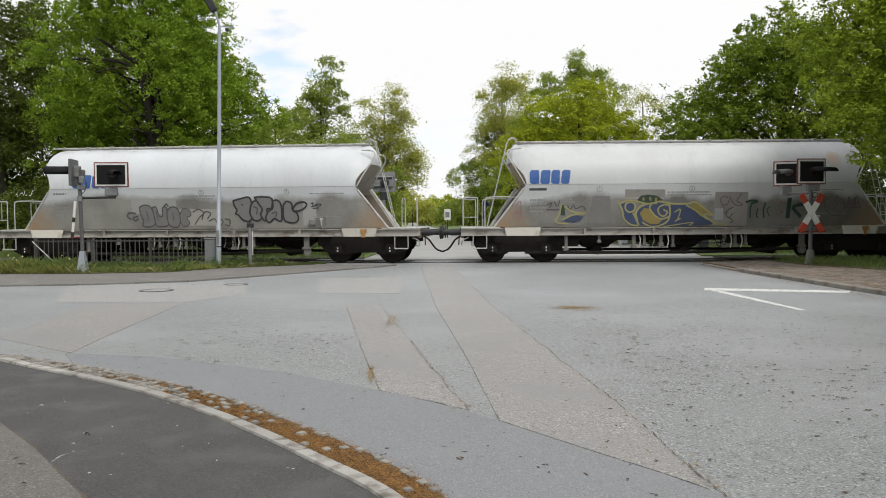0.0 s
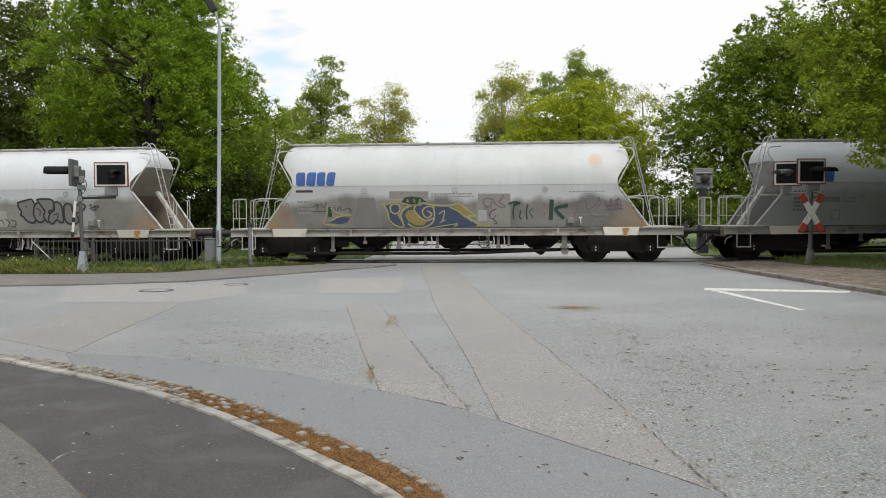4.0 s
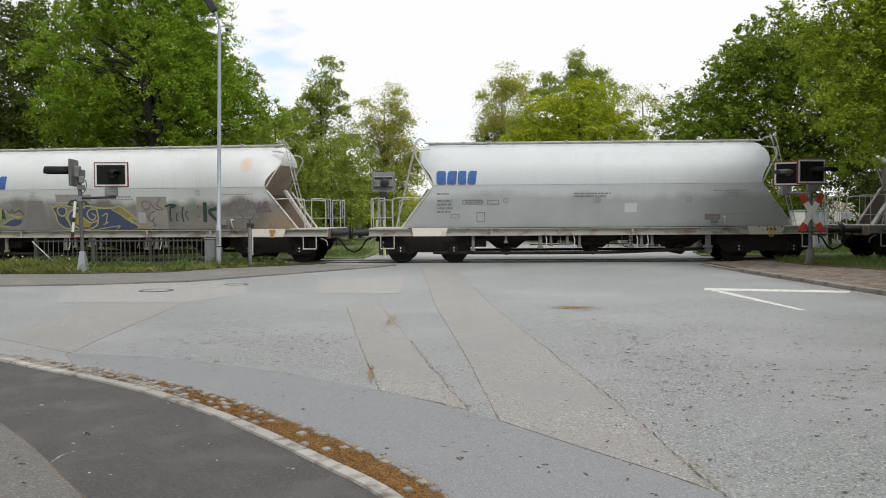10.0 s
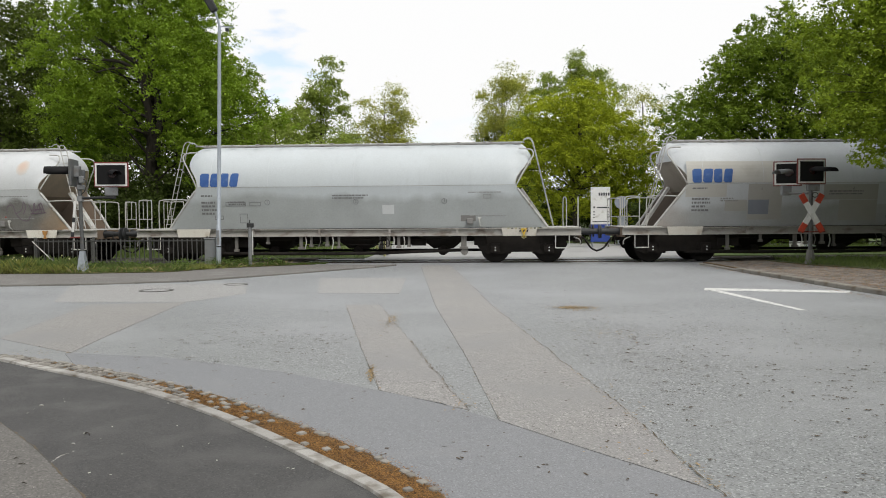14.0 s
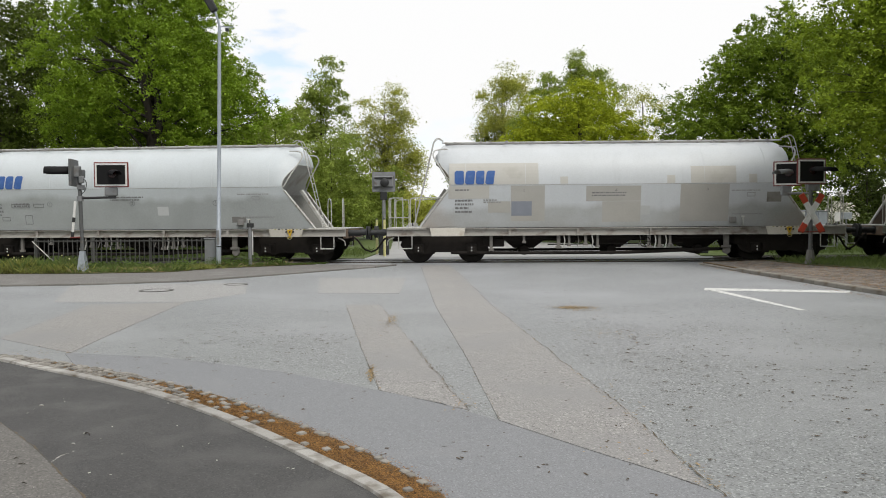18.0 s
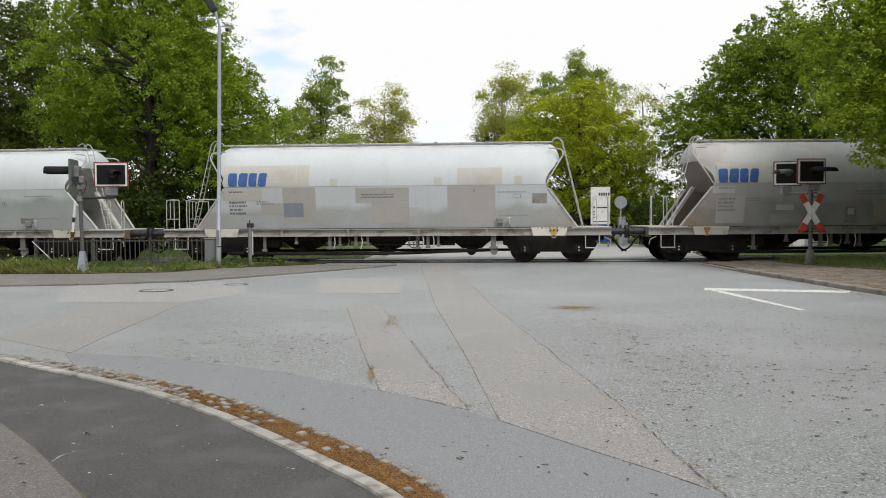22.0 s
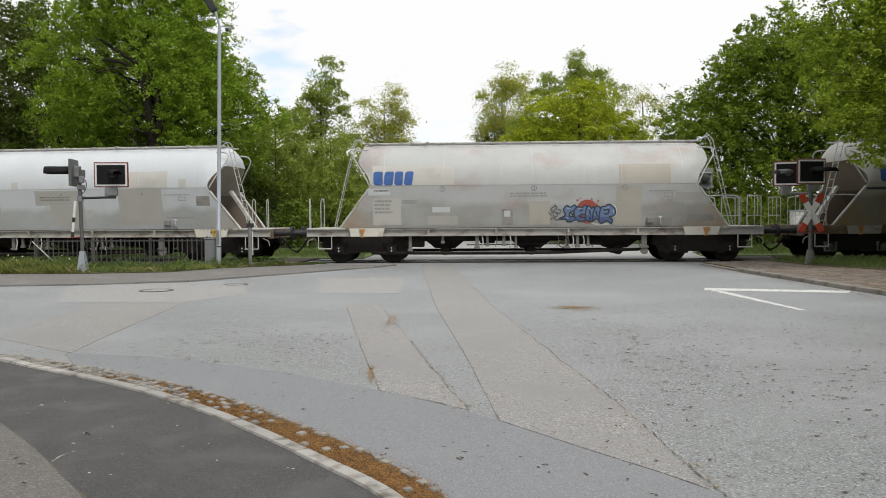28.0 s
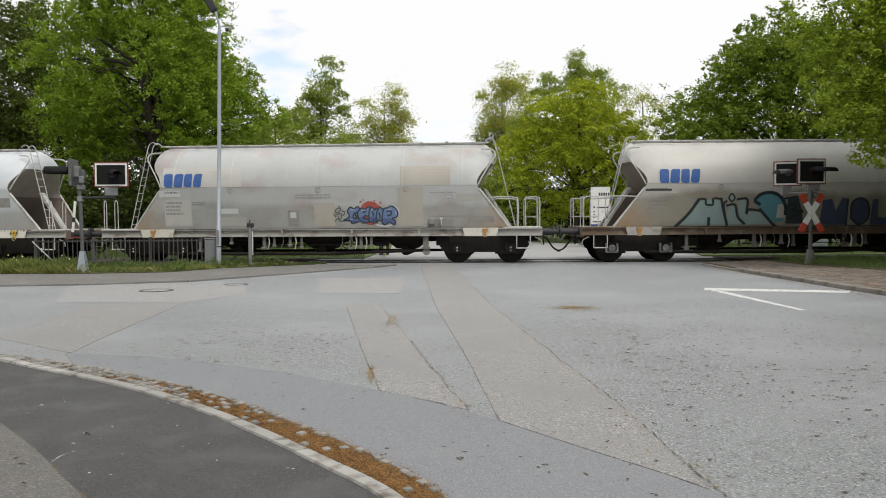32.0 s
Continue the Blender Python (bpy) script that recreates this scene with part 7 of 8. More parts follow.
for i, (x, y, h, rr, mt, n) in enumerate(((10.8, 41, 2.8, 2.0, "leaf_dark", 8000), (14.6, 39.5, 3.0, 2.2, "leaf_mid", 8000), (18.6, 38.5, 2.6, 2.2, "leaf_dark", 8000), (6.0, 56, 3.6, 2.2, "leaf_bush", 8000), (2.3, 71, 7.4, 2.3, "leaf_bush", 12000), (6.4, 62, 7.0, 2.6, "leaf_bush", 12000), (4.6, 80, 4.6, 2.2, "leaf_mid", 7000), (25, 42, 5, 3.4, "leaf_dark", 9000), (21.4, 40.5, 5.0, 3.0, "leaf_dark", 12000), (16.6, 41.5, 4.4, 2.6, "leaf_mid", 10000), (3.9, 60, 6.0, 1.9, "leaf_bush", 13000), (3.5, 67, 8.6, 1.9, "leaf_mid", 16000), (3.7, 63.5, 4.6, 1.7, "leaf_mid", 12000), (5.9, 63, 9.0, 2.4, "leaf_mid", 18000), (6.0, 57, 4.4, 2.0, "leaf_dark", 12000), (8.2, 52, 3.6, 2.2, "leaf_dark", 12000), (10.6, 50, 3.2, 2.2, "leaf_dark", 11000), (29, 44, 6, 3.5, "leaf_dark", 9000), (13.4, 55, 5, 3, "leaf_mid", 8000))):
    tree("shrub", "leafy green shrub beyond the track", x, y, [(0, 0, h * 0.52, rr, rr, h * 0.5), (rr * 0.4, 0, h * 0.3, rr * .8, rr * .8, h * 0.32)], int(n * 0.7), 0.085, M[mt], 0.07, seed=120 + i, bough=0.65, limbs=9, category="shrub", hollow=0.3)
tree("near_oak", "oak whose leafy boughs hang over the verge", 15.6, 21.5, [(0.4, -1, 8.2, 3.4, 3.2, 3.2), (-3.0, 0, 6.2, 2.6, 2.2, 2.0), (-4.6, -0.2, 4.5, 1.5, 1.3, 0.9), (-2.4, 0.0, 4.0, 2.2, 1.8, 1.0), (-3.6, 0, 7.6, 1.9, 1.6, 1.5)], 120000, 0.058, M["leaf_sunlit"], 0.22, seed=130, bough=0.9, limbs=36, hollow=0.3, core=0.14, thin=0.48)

# two unseen oaks added on the right to shade the wagons passing there
tree("near_oak", "second oak, added out of view to shade the verge", 24.0, 17.0, [(0, 0, 8.4, 6.4, 6.0, 4.6), (-1, 1, 4.6, 5.2, 5.4, 2.6)], 26000, 0.15, M["leaf_near"], 0.34, seed=131, bough=1.2, limbs=16, hollow=0.25)
tree("near_oak", "third oak, added out of view to shade the track", 18.9, 23.2, [(0, 0, 7.6, 3.9, 2.4, 4.2), (0, -1.2, 4.2, 3.6, 2.4, 3.0), (0.5, 0, 2.2, 3.6, 2.2, 1.8), (-1.8, -1.0, 10.8, 4.0, 3.0, 1.9)], 46000, 0.18, M["leaf_near"], 0.3, seed=132, bough=1.2, limbs=14, hollow=0.2)
# unseen shrubs, added to keep low light off the track's right end
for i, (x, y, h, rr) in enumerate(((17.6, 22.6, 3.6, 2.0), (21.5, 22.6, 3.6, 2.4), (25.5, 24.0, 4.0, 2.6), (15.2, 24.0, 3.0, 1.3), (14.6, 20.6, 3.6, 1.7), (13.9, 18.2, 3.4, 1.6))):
    tree("shrub", "leafy shrub added out of view to shade the verge", x, y, [(0, 0, h * 0.5, rr, rr, h * 0.5)], 8000, 0.07, M["leaf_dark"], 0.06, seed=140 + i, bough=0.6, limbs=8, category="shrub", hollow=0.2)

# ---------------------------------------------------------------- grass
def grass(name, label, spots, material, category="grass"):
    """Blades: (x, y, z, height, lean)."""
    vs, fs = [], []
    for x, y, z, h, q in spots:
        a = rng.uniform(0, 6.3)
        c, s = math.cos(a) * 0.0055, math.sin(a) * 0.0055
        dx, dy = rng.gauss(0, q), rng.gauss(0, q)
        k = len(vs)
        vs += [(x - c, y - s, z), (x + c, y + s, z), (x + dx * 0.4 + c * 0.8, y + dy * 0.4 + s * 0.8, z + h * 0.6), (x + dx, y + dy, z + h)]
        fs += [(k, k + 1, k + 2), (k, k + 2, k + 3)]
    return tagged(part(name, Mesh().add(vs, fs), material, smooth=False), label, category, kind="stuff")


sp = []
for _ in range(22000):
    x = rng.uniform(-16, -3.9)
    lo = float(np.interp(x, [-60, -14, -10.25, -7.86, -6.91, -5.4, -4.2], [22.6, 22.9, 22.54, 23.0, 24.6, 25.6, 26.4])) + 0.02
    y = lo + max(0.15, (26.4 if x > -6.4 else 25.8) - lo) * rng.random()
    sp.append((x, y, 0.04, rng.uniform(0.04, 0.14) * (1.5 if noise.noise(Vector((x * 0.8, y * 0.8, 0))) > 0.15 else 0.9) * (0.5 if x > -7.0 else 1.0), 0.06))
for cx, cy, n in ((-12.25, 23.3, 620), (-11.0, 23.2, 420), (-7.3, 24.7, 60), (-6.35, 25.5, 60), (-13.5, 23.6, 300), (-8.3, 24.6, 160), (-9.1, 24.8, 140)):
    sp += [(rng.gauss(cx, 0.3), rng.gauss(cy, 0.25), 0.04, rng.uniform(0.25, 0.5) * (1.0 if cx < -10.5 else 0.45), 0.15) for _ in range(n // 2)]
grass("verge_grass", "rough uncut grass with tall tufts on the verge", sp, M["grass"])
M["tuft"] = mat("yellow green tuft grass", (0.19, 0.22, 0.04), (0.25, 0.24, 0.075), 0.7, scale=0.7, fine=20, bump=0, per="island", through_light=0.3)
sp = []
for cx, cy, sx, n, h in ((-12.3, 23.15, 0.22, 700, 0.42), (-10.95, 23.0, 0.28, 520, 0.3), (-11.6, 23.0, 0.3, 200, 0.22), (-9.3, 23.3, 0.7, 260, 0.16), (-7.4, 24.2, 0.4, 200, 0.18), (-13.2, 23.2, 0.3, 160, 0.3)):
    sp += [(rng.gauss(cx, sx), rng.gauss(cy, 0.2), 0.04, h * rng.uniform(0.4, 1.05), 0.14) for _ in range(n)]
grass("tuft_grass", "yellow-green tufts of tall grass on the verge", sp, M["tuft"])
sp = [(rng.uniform(-14, -5), 0, 0.04, rng.uniform(0.05, 0.2), 0.1) for _ in range(420)]
sp = [(x, float(np.interp(x, [-14, -10.25, -7.86, -6.91, -5.4], [22.9, 22.54, 23.0, 24.6, 25.6])) + abs(rng.gauss(0.1, 0.8)), z, h, q) for x, _, z, h, q in sp]
gen = np.random.default_rng(77)
wx = gen.uniform(-13.5, -5.2, 170)
wy = np.interp(wx, [-14, -10.25, -7.86, -6.91, -5.4], [22.9, 22.54, 23.0, 24.6, 25.6]) + 0.3
wy = wy + (25.6 - wy).clip(0.1) * gen.random(170)
wp = np.repeat(np.stack([wx, wy, np.full(170, 0.06)], 1), 60, 0)
wh = np.repeat(gen.uniform(0.07, 0.3, 170), 60)
wp = wp + gen.normal(size=wp.shape) * np.stack([wh * 0.5, wh * 0.5, wh * 0.02], 1) + np.stack([0 * wh, 0 * wh, wh * gen.random(len(wh))], 1)
weeds = thing("verge_weeds", "low leafy weeds in the verge before the fence", "weeds", kind="stuff")
new("leaves", leaf_mesh("leaves", wp, 0.028, M["leaf_weed"], gen, 0.8)).parent = weeds
grass("dry_grass", "dry straw-coloured stalks among the grass", [q for q in sp if q[1] < 26.3], M["straw"])
sp = []
for _ in range(9000):
    x = rng.uniform(10.75, 20)
    lo = float(np.interp(x, [10.5, 10.85, 11.7, 20], [26.0, 23.7, 21.4, 18]))
    sp.append((x, lo + (26.1 - lo) * rng.random(), 0.08, rng.uniform(0.06, 0.24), 0.08))
grass("verge_grass", "rough dark green grass beside the paved footpath", sp, M["grass"])
sp = [(x, y, 0.02, rng.uniform(0.1, 0.35), 0.1) for x, y in ((rng.uniform(-22, 20), rng.uniform(31, 36)) for _ in range(16000)) if not -3.1 < x < 11.4]
grass("far_grass", "grass of the verge beyond the track", sp, M["grass"])
vs = []
for cx, cy, n in ((-12.3, 23.1, 11), (-11.0, 23.1, 4)):
    vs += [(rng.gauss(cx, 0.25), rng.gauss(cy, 0.2), rng.uniform(0.25, 0.55)) for _ in range(n)]
fl = Mesh()
for p in vs:
    fl.add([(p[0] + 0.022 * math.cos(t), p[1] + 0.01 * math.sin(t), p[2] + 0.022 * math.sin(t)) for t in np.linspace(0, 2 * math.pi, 7)[:-1]], [tuple(range(6))])
tagged(part("verge_flowers", fl, M["dandelion"], smooth=False), "pale yellow flowers among the verge grass", "flowers", kind="stuff")


# ---------------------------------------------------------------- crossing signals
def board(parent, x, y, z, w, h, turn, hood, hood_mat="black", aside=0.22):
    """A light box: black board with a red and white edge, two dark lenses and a long hood."""
    m = pose(x, y, z, 0, 0, turn)
    o = part("signal_board", Mesh().box(-w / 2, w / 2, 0.0, 0.05, -h / 2, h / 2, 0.012), M["red_dark"], parent, "black light board with red and white border")
    o.matrix_basis = m
    part("white_border", Mesh().box(-w / 2 + 0.035, w / 2 - 0.035, -0.008, 0.004, -h / 2 + 0.035, h / 2 - 0.035), M["white"], o, smooth=False)
    part("black_face", Mesh().box(-w / 2 + 0.085, w / 2 - 0.085, -0.016, 0.0, -h / 2 + 0.085, h / 2 - 0.085), M["black"], o, smooth=False)
    part("lens", Mesh().lathe([(-0.03, 0.10), (-0.02, 0.12), (0.0, 0.12)], 20, pose(0.04, -0.012, 0.03)), M["lens"], o, "dark red lens")
    L = hood
    hm = Mesh()
    vs = []
    nseg = 10
    for yy, rr, dz in ((-0.01, 0.15, 0.0), (-abs(L) * 0.5, 0.15, -0.01), (-abs(L), 0.13, -0.03)):
        for k in range(nseg + 1):
            t = math.pi * (-0.08 + 1.16 * k / nseg)
            vs.append((0.04 + rr * math.cos(t) + (aside * (-yy) if L > 0 else -aside * (-yy)), yy, 0.03 + dz + rr * math.sin(t) * (0.75 if aside > 0.5 else 1)))
    n1 = nseg + 1
    for j in range(2):
        for k in range(nseg):
            hm.f.append((j * n1 + k, j * n1 + k + 1, (j + 1) * n1 + k + 1, (j + 1) * n1 + k))
    hm.v = vs
    ho = part("hood", hm, M[hood_mat], o, "long sun hood")
    sd = ho.modifiers.new("thick", "SOLIDIFY")
    sd.thickness = 0.008
    return o


sig = thing("crossing_signal", "grey signal mast with black light boards at the crossing", "crossing signal", pose(-10.34, 23.0, 0.03), "crossing signals")
part("foot", Mesh().tube([(0, 0, 0), (0.0, 0, 0.62)], [0.19, 0.085], 4), M["galv"], sig, "bluish grey tapered foot")
part("mast", Mesh().tube([(0, 0, 0.55), (-0.03, 0, 2.2), (-0.05, 0, 3.05)], 0.054, 12), M["steel_mid"], sig)
part("collar", Mesh().tube([(-0.03, 0, 2.05), (-0.03, 0, 2.2)], 0.09, 12), M["steel_grey"], sig)
part("clamp_block", Mesh().box(-0.10, 0.10, -0.1, 0.1, 2.72, 2.95, 0.02), M["steel_mid"], sig)
part("clamp_block", Mesh().box(-0.09, 0.09, -0.09, 0.09, 2.38, 2.52, 0.02), M["steel_grey"], sig)
part("junction_box", Mesh().box(0.0, 0.13, -0.16, -0.04, 2.56, 2.76, 0.02), M["steel_grey"], sig)
part("arm", Mesh().tube([(0.0, -0.02, 2.14), (1.0, -0.02, 2.16)], 0.035, 8), M["steel_dark"], sig)
part("arm_bracket", Mesh().box(0.70, 1.05, -0.08, 0.05, 2.20, 2.44, 0.02), M["steel_grey"], sig)
part("bracket_foot", Mesh().box(0.80, 0.98, -0.06, 0.03, 2.12, 2.22, 0.01), M["steel_dark"], sig)
board(sig, 0.89, -0.05, 2.80, 0.95, 0.72, 6, 0.40, "black", 0.62)
part("cable", Mesh().tube(smooth_line([(0.06, -0.1, 2.72), (0.20, -0.12, 2.60), (0.18, -0.12, 2.38), (0.04, -0.08, 2.24)], 6), 0.012, 5), M["steel_dark"], sig)
# board seen edge-on with its long hood
side = part("signal_board", Mesh().box(-0.04, 0.04, -0.42, 0.42, -0.38, 0.38, 0.012), M["steel_mid"], sig, "light board seen from its edge")
side.matrix_basis = pose(-0.20, 0.0, 2.86, 0, 0, 11)
part("bracket", Mesh().box(0.02, 0.18, -0.14, 0.14, -0.12, 0.2, 0.02), M["steel_grey"], side)
hm = Mesh()
vs = [(-0.04 - x, 0.16 * math.cos(t), 0.02 + 0.16 * math.sin(t)) for x in (0, 0.36, 0.72) for t in np.linspace(-0.3, math.pi + 0.3, 11)]
hm.add(vs, [(j * 11 + k, j * 11 + k + 1, j * 11 + 12 + k, j * 11 + 11 + k) for j in (0, 1) for k in range(10)])
h = part("hood", hm, M["black"], side, "long dark sun hood")
h.modifiers.new("thick", "SOLIDIFY").thickness = 0.01
# red and white gate stub folded down beside the mast
st = part("barrier_stub", Mesh().box(-0.035, 0.035, -0.02, 0.02, -0.50, 0.50, 0.008), M["white"], sig, "red and white striped bar")
st.matrix_basis = pose(-0.17, -0.12, 1.55, 0, 6, 0)
for k in range(2):
    part("red_stripe", Mesh().box(-0.038, 0.038, -0.024, 0.024, -0.52 + 0.42 * k, -0.38 + 0.42 * k, 0.004), M["steel_dark"], st)
part("stub_arm", Mesh().box(-0.28, 0.0, -0.15, -0.09, 1.0, 1.04, 0.01), M["red_dark"], sig)

sig = thing("crossing_signal", "signal post with light boards and a red and white cross", "crossing signal", pose(11.04, 24.1, 0.09), "crossing signals")
part("foot", Mesh().tube([(0, 0, -0.02), (0, 0, 0.42)], [0.17, 0.10], 8), M["kerb_dark"], sig, "grey concrete foot")
part("mast", Mesh().tube([(0, 0, 0.35), (0.0, 0, 1.6), (-0.01, 0, 2.45)], 0.06, 12), M["steel_mid"], sig)
board(sig, -0.03, -0.10, 2.76, 0.90, 0.77, 5, 0.42, "black", 1.0)
part("board_bracket", Mesh().box(-0.12, 0.25, -0.06, 0.08, 2.18, 2.42, 0.02), M["steel_grey"], sig)
cr = new("warning_cross", Mesh().box(-0.085, 0.085, -0.015, 0.015, -0.64, 0.64, 0.006).data("warning_cross", M["white"]))
cr.parent = sig
cr["label"] = "white cross with red ends"
cr.matrix_basis = pose(-0.03, -0.10, 1.52, 0, 30, 0)
a2 = part("cross_arm", Mesh().box(-0.085, 0.085, -0.015, 0.015, -0.64, 0.64, 0.006), M["white"], cr)
a2.matrix_basis = pose(0, -0.034, 0, 0, -60, 0)
for q in (cr, a2):
    for s in (-1, 1):
        part("red_end", Mesh().box(-0.088, 0.088, -0.019, 0.019, min(s * 0.36, s * 0.645), max(s * 0.36, s * 0.645), 0.004), M["red"], q, "red cross end")
part("cable_loop", Mesh().tube([(0.06 + 0.09 * math.cos(t), -0.14, 2.06 + 0.07 * math.sin(t)) for t in np.linspace(0, 6.28, 14)[:-1]], 0.014, 5, True), M["steel_dark"], sig)
part("cross_rail", Mesh().box(-0.40, 0.42, -0.07, -0.04, 0.94, 0.98, 0.006), M["red_dark"], sig)
part("side_arm", Mesh().tube([(0.03, 0.05, 2.12), (-0.60, 0.35, 2.12)], 0.035, 8), M["steel_grey"], sig)
board(sig, -0.58, 0.30, 2.72, 0.80, 0.76, -26, -0.45, "steel_grey", 0.7)
part("board_bracket", Mesh().box(-0.74, -0.44, 0.30, 0.44, 2.06, 2.36, 0.02), M["steel_grey"], sig)

# backs of the signals on the other side
for x, y, z, wd in ((-2.42, 33.0, 3.0, 0.95), (10.55, 32.6, 3.05, 0.80)):
    sig = thing("crossing_signal", "back of a grey crossing signal beyond the track", "crossing signal", pose(x, y, 0.03), "crossing signals")
    part("mast", Mesh().tube([(0, 0, 0), (0, 0, 2.6)], 0.075, 10), M["steel_grey"], sig)
    part("signal_board", Mesh().box(-wd / 2, wd / 2, 0.0, 0.05, z - 0.42, z + 0.40, 0.012), M["steel_grey"], sig, "grey back of the light board")
    part("lamp_housing", Mesh().box(-wd * 0.42, wd * 0.42, -0.10, 0.0, z - 0.22, z + 0.22, 0.03), M["steel_grey"], sig)
    part("lamp_housing", Mesh().lathe([(-0.16, 0.10), (-0.12, 0.17), (0.0, 0.19)], 18, pose(0.05, -0.08, z - 0.04)), M["steel_dark"], sig)
    part("visor_edge", Mesh().box(-wd * 0.38, wd * 0.38, -0.14, -0.10, z + 0.12, z + 0.18, 0.01), M["steel_dark"], sig)
    part("bracket", Mesh().box(-0.14, 0.14, -0.08, 0.1, z - 0.75, z - 0.42, 0.02), M["steel_dark"], sig)
    part("cabinet", Mesh().box(-0.2, 0.2, -0.16, 0.16, 0.0, 1.0, 0.02), M["steel_dark"], sig)

# ---------------------------------------------------------------- street lamp, posts, fence
lamp = thing("street_lamp", "tall galvanised street lamp leaning slightly over the verge", "street lamp", pose(-7.0, 25.0, 0.05))
part("pole", Mesh().tube([(0, 0, 0), (0.02, 0, 1.3), (0.021, 0, 1.32), (0.09, 0, 4.2), (0.15, 0, 7.42)], [0.075, 0.075, 0.062, 0.057, 0.05], 14), M["galv"], lamp)
part("arm", Mesh().tube(smooth_line([(0.15, 0, 7.40), (0.13, -0.02, 7.55), (0.06, -0.05, 7.8), (-0.02, -0.08, 8.02)], 6), 0.035, 8), M["galv"], lamp)
hd = part("head", Mesh().box(-0.12, 0.12, -0.07, 0.07, -0.1, 0.72, 0.04), M["steel_dark"], lamp, "dark grey lamp head")
hd.matrix_basis = pose(0.0, -0.08, 7.95, 0, -30, 0)
part("camera_arm", Mesh().tube([(0.15, 0, 7.44), (0.58, 0, 7.40)], 0.018, 6), M["galv"], lamp)
part("bracket_box", Mesh().box(0.34, 0.44, -0.05, 0.05, 7.28, 7.38, 0.01), M["steel_dark"], lamp)
part("band", Mesh().tube([(0.016, 0, 0.62), (0.016, 0, 0.66)], 0.08, 14), M["steel_dark"], lamp)
part("hatch", Mesh().box(-0.035, 0.05, -0.085, -0.06, 0.7, 1.15, 0.01), M["steel_grey"], lamp)

post = thing("marker_post", "weathered grey marker post with pale stripes", "post", pose(-6.12, 25.45, 0.05))
part("post", Mesh().tube([(0, 0, 0), (0, 0, 1.28)], 0.06, 10), M["steel_grey"], post)
part("cap", Mesh().box(-0.09, 0.12, -0.06, 0.06, 1.22, 1.36, 0.015), M["steel_dark"], post)
part("pin", Mesh().tube([(0, 0, 1.3), (0, 0, 1.46)], 0.02, 8), M["steel_dark"], post)
part("strip", Mesh().box(0.075, 0.10, -0.03, 0.0, 0.35, 1.1, 0.005), M["white"], post)

fence = thing("picket_fence", "low grey steel picket fence along the siding", "fence", pose(-12.9, 25.35, 0.05))
for z in (0.12, 0.80):
    part("rail", Mesh().box(0, 5.45, -0.02, 0.02, z, z + 0.045, 0.006), M["fence"], fence)
pk = Mesh().box(-0.014, 0.014, -0.035, -0.015, 0.0, 0.88, 0.004)
first = part("picket", pk, M["fence"], fence)
for k in range(1, 37):
    twin(first, pose(k * 0.151 + rng.uniform(-.008, .008), 0, rng.uniform(-.015, .01), 0, rng.uniform(-1.2, 1.2), 0))
for x in (0.02, 1.85, 3.65, 5.45):
    part("post", Mesh().box(x - 0.035, x + 0.035, -0.01, 0.06, -0.02, 0.95, 0.008), M["fence"], fence)
cab = thing("cable_cabinet", "small weathered grey cabinet at the end of the fence", "cabinet", pose(-7.35, 25.4, 0.05))
part("body", Mesh().box(-0.17, 0.17, -0.12, 0.12, 0, 0.86, 0.015), M["steel_grey"], cab)
part("lid", Mesh().box(-0.19, 0.19, -0.14, 0.14, 0.86, 0.90, 0.012), M["steel_grey"], cab)
bar = thing("slanted_rod", "pale slanted rod leaning on the fence", "rod", pose(-12.9, 25.2, 0.1))
part("rod", Mesh().tube([(0, 0, 0.78), (0.85, -0.1, 0.0)], 0.016, 6), M["pipe"], bar)

# ---------------------------------------------------------------- far roadside signs
sg = thing("company_sign", "white company sign board with blue foot beside the road", "sign", pose(7.85, 40, 0.03))
part("panel", Mesh().box(-0.48, 0.48, -0.05, 0.05, 1.12, 2.98, 0.015), M["white"], sg)
part("foot_panel", Mesh().box(-0.48, 0.48, -0.05, 0.05, 0.25, 1.115, 0.015), M["sign_blue"], sg, "blue foot panel")
for x in (-0.4, 0.4):
    part("leg", Mesh().box(x - 0.04, x + 0.04, -0.03, 0.03, 0.0, 0.3, 0.005), M["steel_grey"], sg)
tb = Mesh()
for k in range(5):
    tb.box(-0.10 + k * 0.115, -0.02 + k * 0.115, -0.056, -0.05, 2.55, 2.70)
tb.box(-0.36, -0.28, -0.056, -0.05, 1.92, 2.02).box(-0.18, 0.40, -0.056, -0.05, 1.93, 1.99)
for k in range(3):
    tb.box(-0.36, -0.28, -0.056, -0.05, 1.72 - k * 0.14, 1.77 - k * 0.14).box(0.33, 0.39, -0.056, -0.05, 1.74 - k * 0.14, 1.79 - k * 0.14)
tb.box(-0.4, 0.42, -0.056, -0.05, 1.24, 1.28)
part("lettering", tb, M["ink"], sg, smooth=False)
sg = thing("notice_board", "small white notice board on a dark stand", "sign", pose(0.35, 60, 0.0))
part("panel", Mesh().box(-0.24, 0.24, -0.03, 0.03, 1.35, 2.15, 0.01), M["white"], sg)
part("stand", Mesh().box(-0.04, 0.04, -0.02, 0.02, 0.0, 1.36, 0.01), M["steel_dark"], sg)
part("text_block", Mesh().box(-0.15, 0.15, -0.036, -0.03, 1.55, 1.95), M["steel_grey"], sg, smooth=False)
sg = thing("road_sign", "small blue road sign on a thin post", "sign", pose(3.35, 60, 0.0))
part("post", Mesh().tube([(0, 0, 0), (0, 0, 2.2)], 0.03, 8), M["steel_grey"], sg)
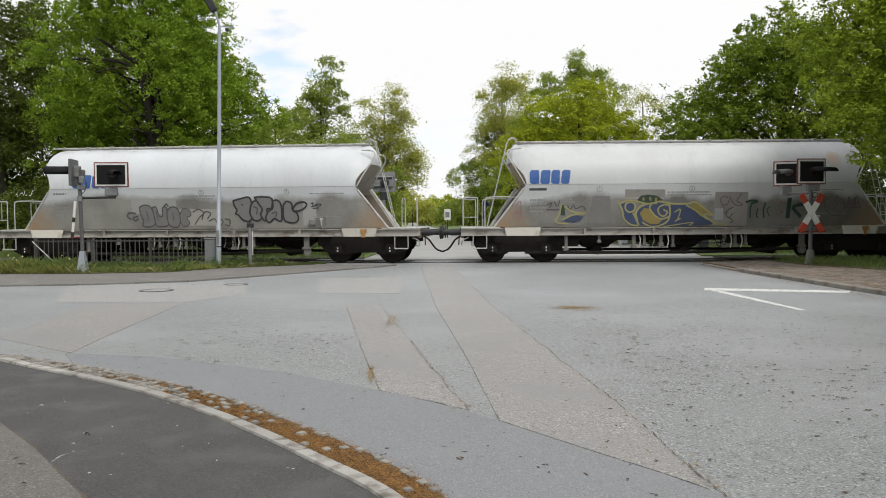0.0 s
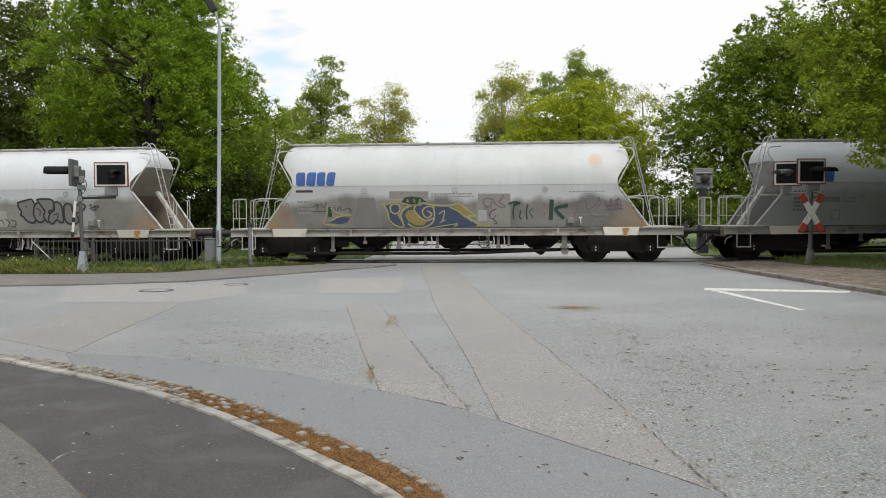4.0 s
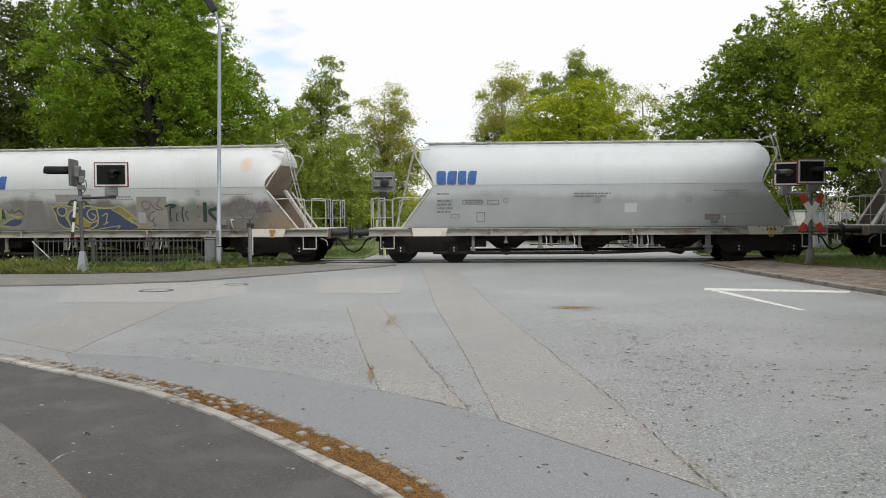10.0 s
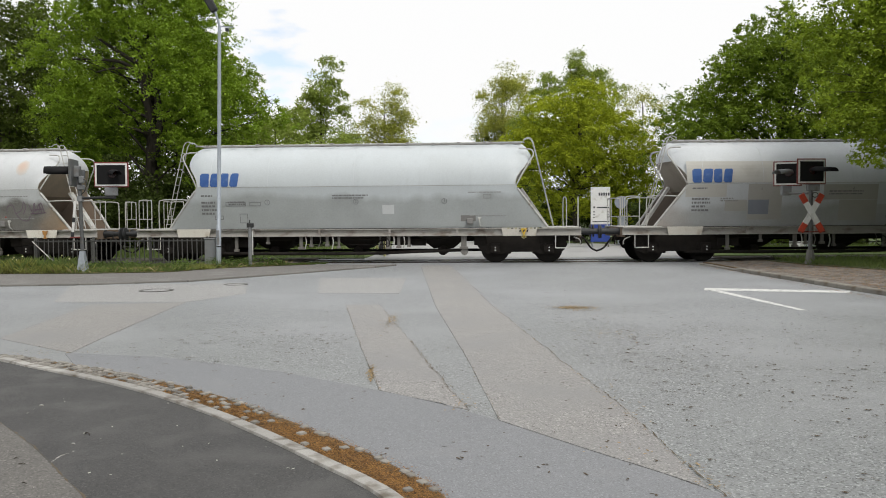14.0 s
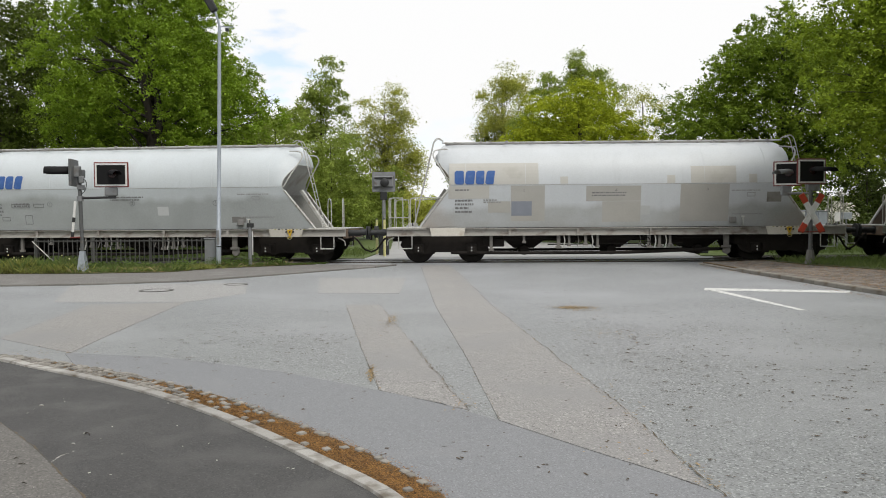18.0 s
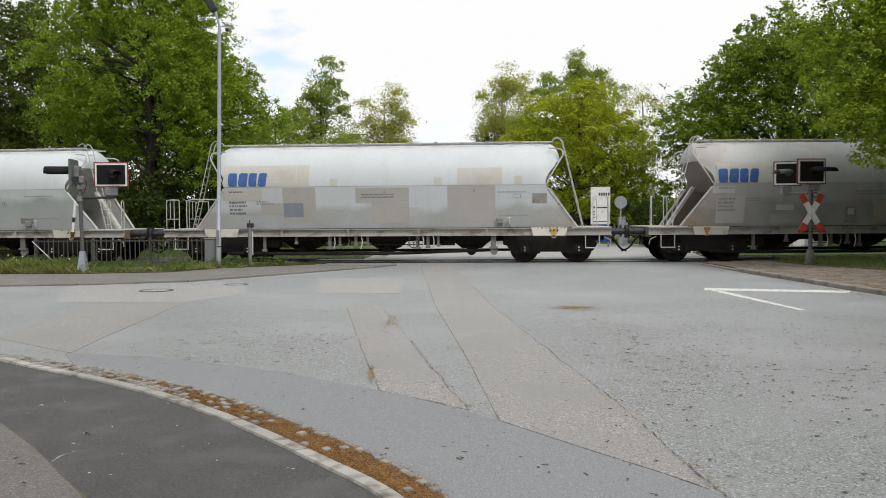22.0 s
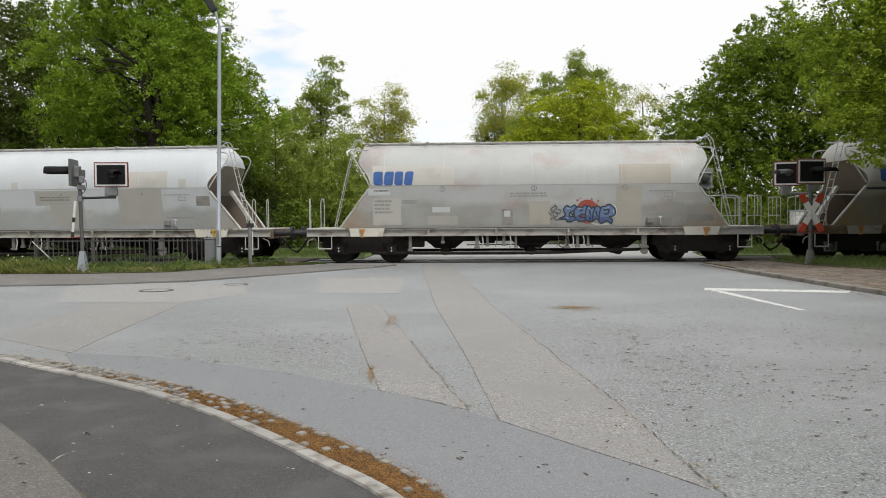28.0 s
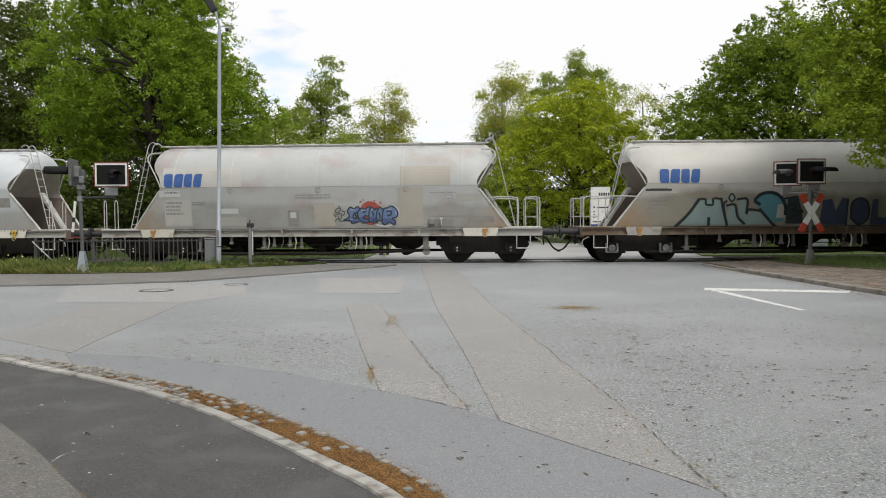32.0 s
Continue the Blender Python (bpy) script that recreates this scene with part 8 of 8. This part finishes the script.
part("plate", Mesh().lathe([(-0.04, 0.30), (-0.02, 0.31), (0.0, 0.30)], 20, pose(0, -0.03, 2.55)), M["sign_blue"], sg)
part("lower_plate", Mesh().box(-0.22, 0.22, -0.05, -0.03, 1.95, 2.15, 0.006), M["steel_grey"], sg)
sg = thing("round_sign", "dull blue grey round road sign", "sign", pose(8.75, 39.5, 0.03))
part("post", Mesh().tube([(0, 0, 0), (0, 0, 2.5)], 0.03, 8), M["bracket"], sg)
part("plate", Mesh().lathe([(-0.02, 0.30), (0.0, 0.31), (0.02, 0.30)], 20, pose(0, 0, 2.2)), M["patch_blue"], sg)
cab = thing("roadside_cabinet", "pale grey roadside cabinet", "cabinet", pose(9.85, 44.0, 0.0))
part("body", Mesh().box(-0.24, 0.24, -0.18, 0.18, 0, 1.45, 0.02), M["galv"], cab)
part("lid", Mesh().box(-0.27, 0.27, -0.21, 0.21, 1.45, 1.51, 0.012), M["galv"], cab)
for x, y in ((-2.3, 31.6), (-2.75, 33.4)):
    bl = thing("marker_bollard", "yellow marker bollard beside the far verge", "bollard", pose(x, y, 0.03), "bollards")
    part("post", Mesh().tube([(0, 0, 0), (0, 0, 1.45)], 0.05, 10), M["dandelion"], bl)
    part("cap", Mesh().tube([(0, 0, 1.45), (0, 0, 1.5)], [0.055, 0.03], 10), M["steel_dark"], bl)

# yard beyond the track
cab = thing("yard_cabinet", "pale grey switch cabinet in the yard", "cabinet", pose(15.0, 34.0, 0.03))
part("body", Mesh().box(-0.24, 0.24, -0.2, 0.2, 0, 1.68, 0.02), M["white"], cab)
part("lid", Mesh().box(-0.27, 0.27, -0.23, 0.23, 1.68, 1.73, 0.012), M["galv"], cab)
wl_ = thing("yard_wall", "low grey concrete wall in the yard", "wall", pose(15.95, 34.6, 0.03))
for k in range(3):
    part("panel", Mesh().box(-0.62 + k * 0.42, -0.215 + k * 0.42, -0.06, 0.06, 0, 1.66, 0.012), M["galv"], wl_)
part("coping", Mesh().box(-0.66, 0.68, -0.09, 0.09, 1.66, 1.71, 0.012), M["steel_grey"], wl_)
for x, hw_, z0, z1, mt, lb in ((16.62, 0.13, 1.24, 1.62, "white", "small white notice on a thin post"), (17.0, 0.22, 1.34, 1.62, "galv", "small grey board on a thin post")):
    sg = thing("yard_sign", lb, "sign", pose(x, 33.8, 0.03))
    part("panel", Mesh().box(-hw_, hw_, -0.02, 0.02, z0, z1, 0.008), M[mt], sg)
    part("post", Mesh().tube([(0, 0.03, 0), (0, 0.03, z1 - 0.05)], 0.025, 8), M["steel_grey"], sg)
tree("blossom_bush", "bush with small white blossom in the yard", 17.2, 35.0, [(0, 0, 1.7, 0.75, 0.6, 0.8)], 900, 0.05, M["wood_pale"], 0.04, seed=160, bough=0.35, limbs=12, category="bush", hollow=0.3, core=0)

# bits lying on the footpath
tw = thing("fallen_twig", "short curved twig with a pale broken end on the footpath", "twig", pose(-2.556, 5.694, 0.014, 0, 0, -35))
part("bark", Mesh().tube(smooth_line([(-0.034, 0, 0.006), (-0.012, 0.010, 0.010), (0.014, 0.006, 0.008), (0.036, -0.008, 0.006)], 5), [0.004 + 0.0016 * math.sin(k * 0.7) for k in range(16)], 7), M["bark"], tw)
part("broken_end", Mesh().tube([(-0.042, -0.004, 0.006), (-0.033, 0.0, 0.006)], [0.003, 0.005], 7), M["wood_pale"], tw, "pale broken wood")
for x, y, s in ((-3.34, 6.60, 0.016), (-2.55, 5.46, 0.012)):
    ch = thing("stone_chip", "pale stone chip on the dark footpath", "stone", pose(x, y, 0.012))
    part("chip", Mesh().box(-s, s, -s * 0.6, s * 0.6, 0, s * 0.7, s * 0.25, pose(0, 0, 0, 4, 6, 25)), M["kerb"], ch)
for x, y, a in ((-2.66, 4.99, 20), (-2.76, 5.12, 70), (-2.45, 4.62, -30)):
    tw = thing("fallen_twig", "thin dark twig on the old asphalt", "twig", pose(x, y, 0.02, 0, 0, a))
    part("bark", Mesh().tube([(-0.02, 0, 0.003), (0.0, 0.004, 0.004), (0.022, 0, 0.003)], [0.002, 0.003, 0.0015], 6), M["bark"], tw)
sc = thing("chalk_scrape", "faint pale scrape on the dark footpath", "scrape", kind="stuff")
part("scrape", jagged([(-2.50, 5.05), (-2.50, 5.16), (-2.48, 5.30)], 0.014, 0.0135, 0.004, random.Random(3), 0.012), M["kerb"], sc, smooth=False)

motions()
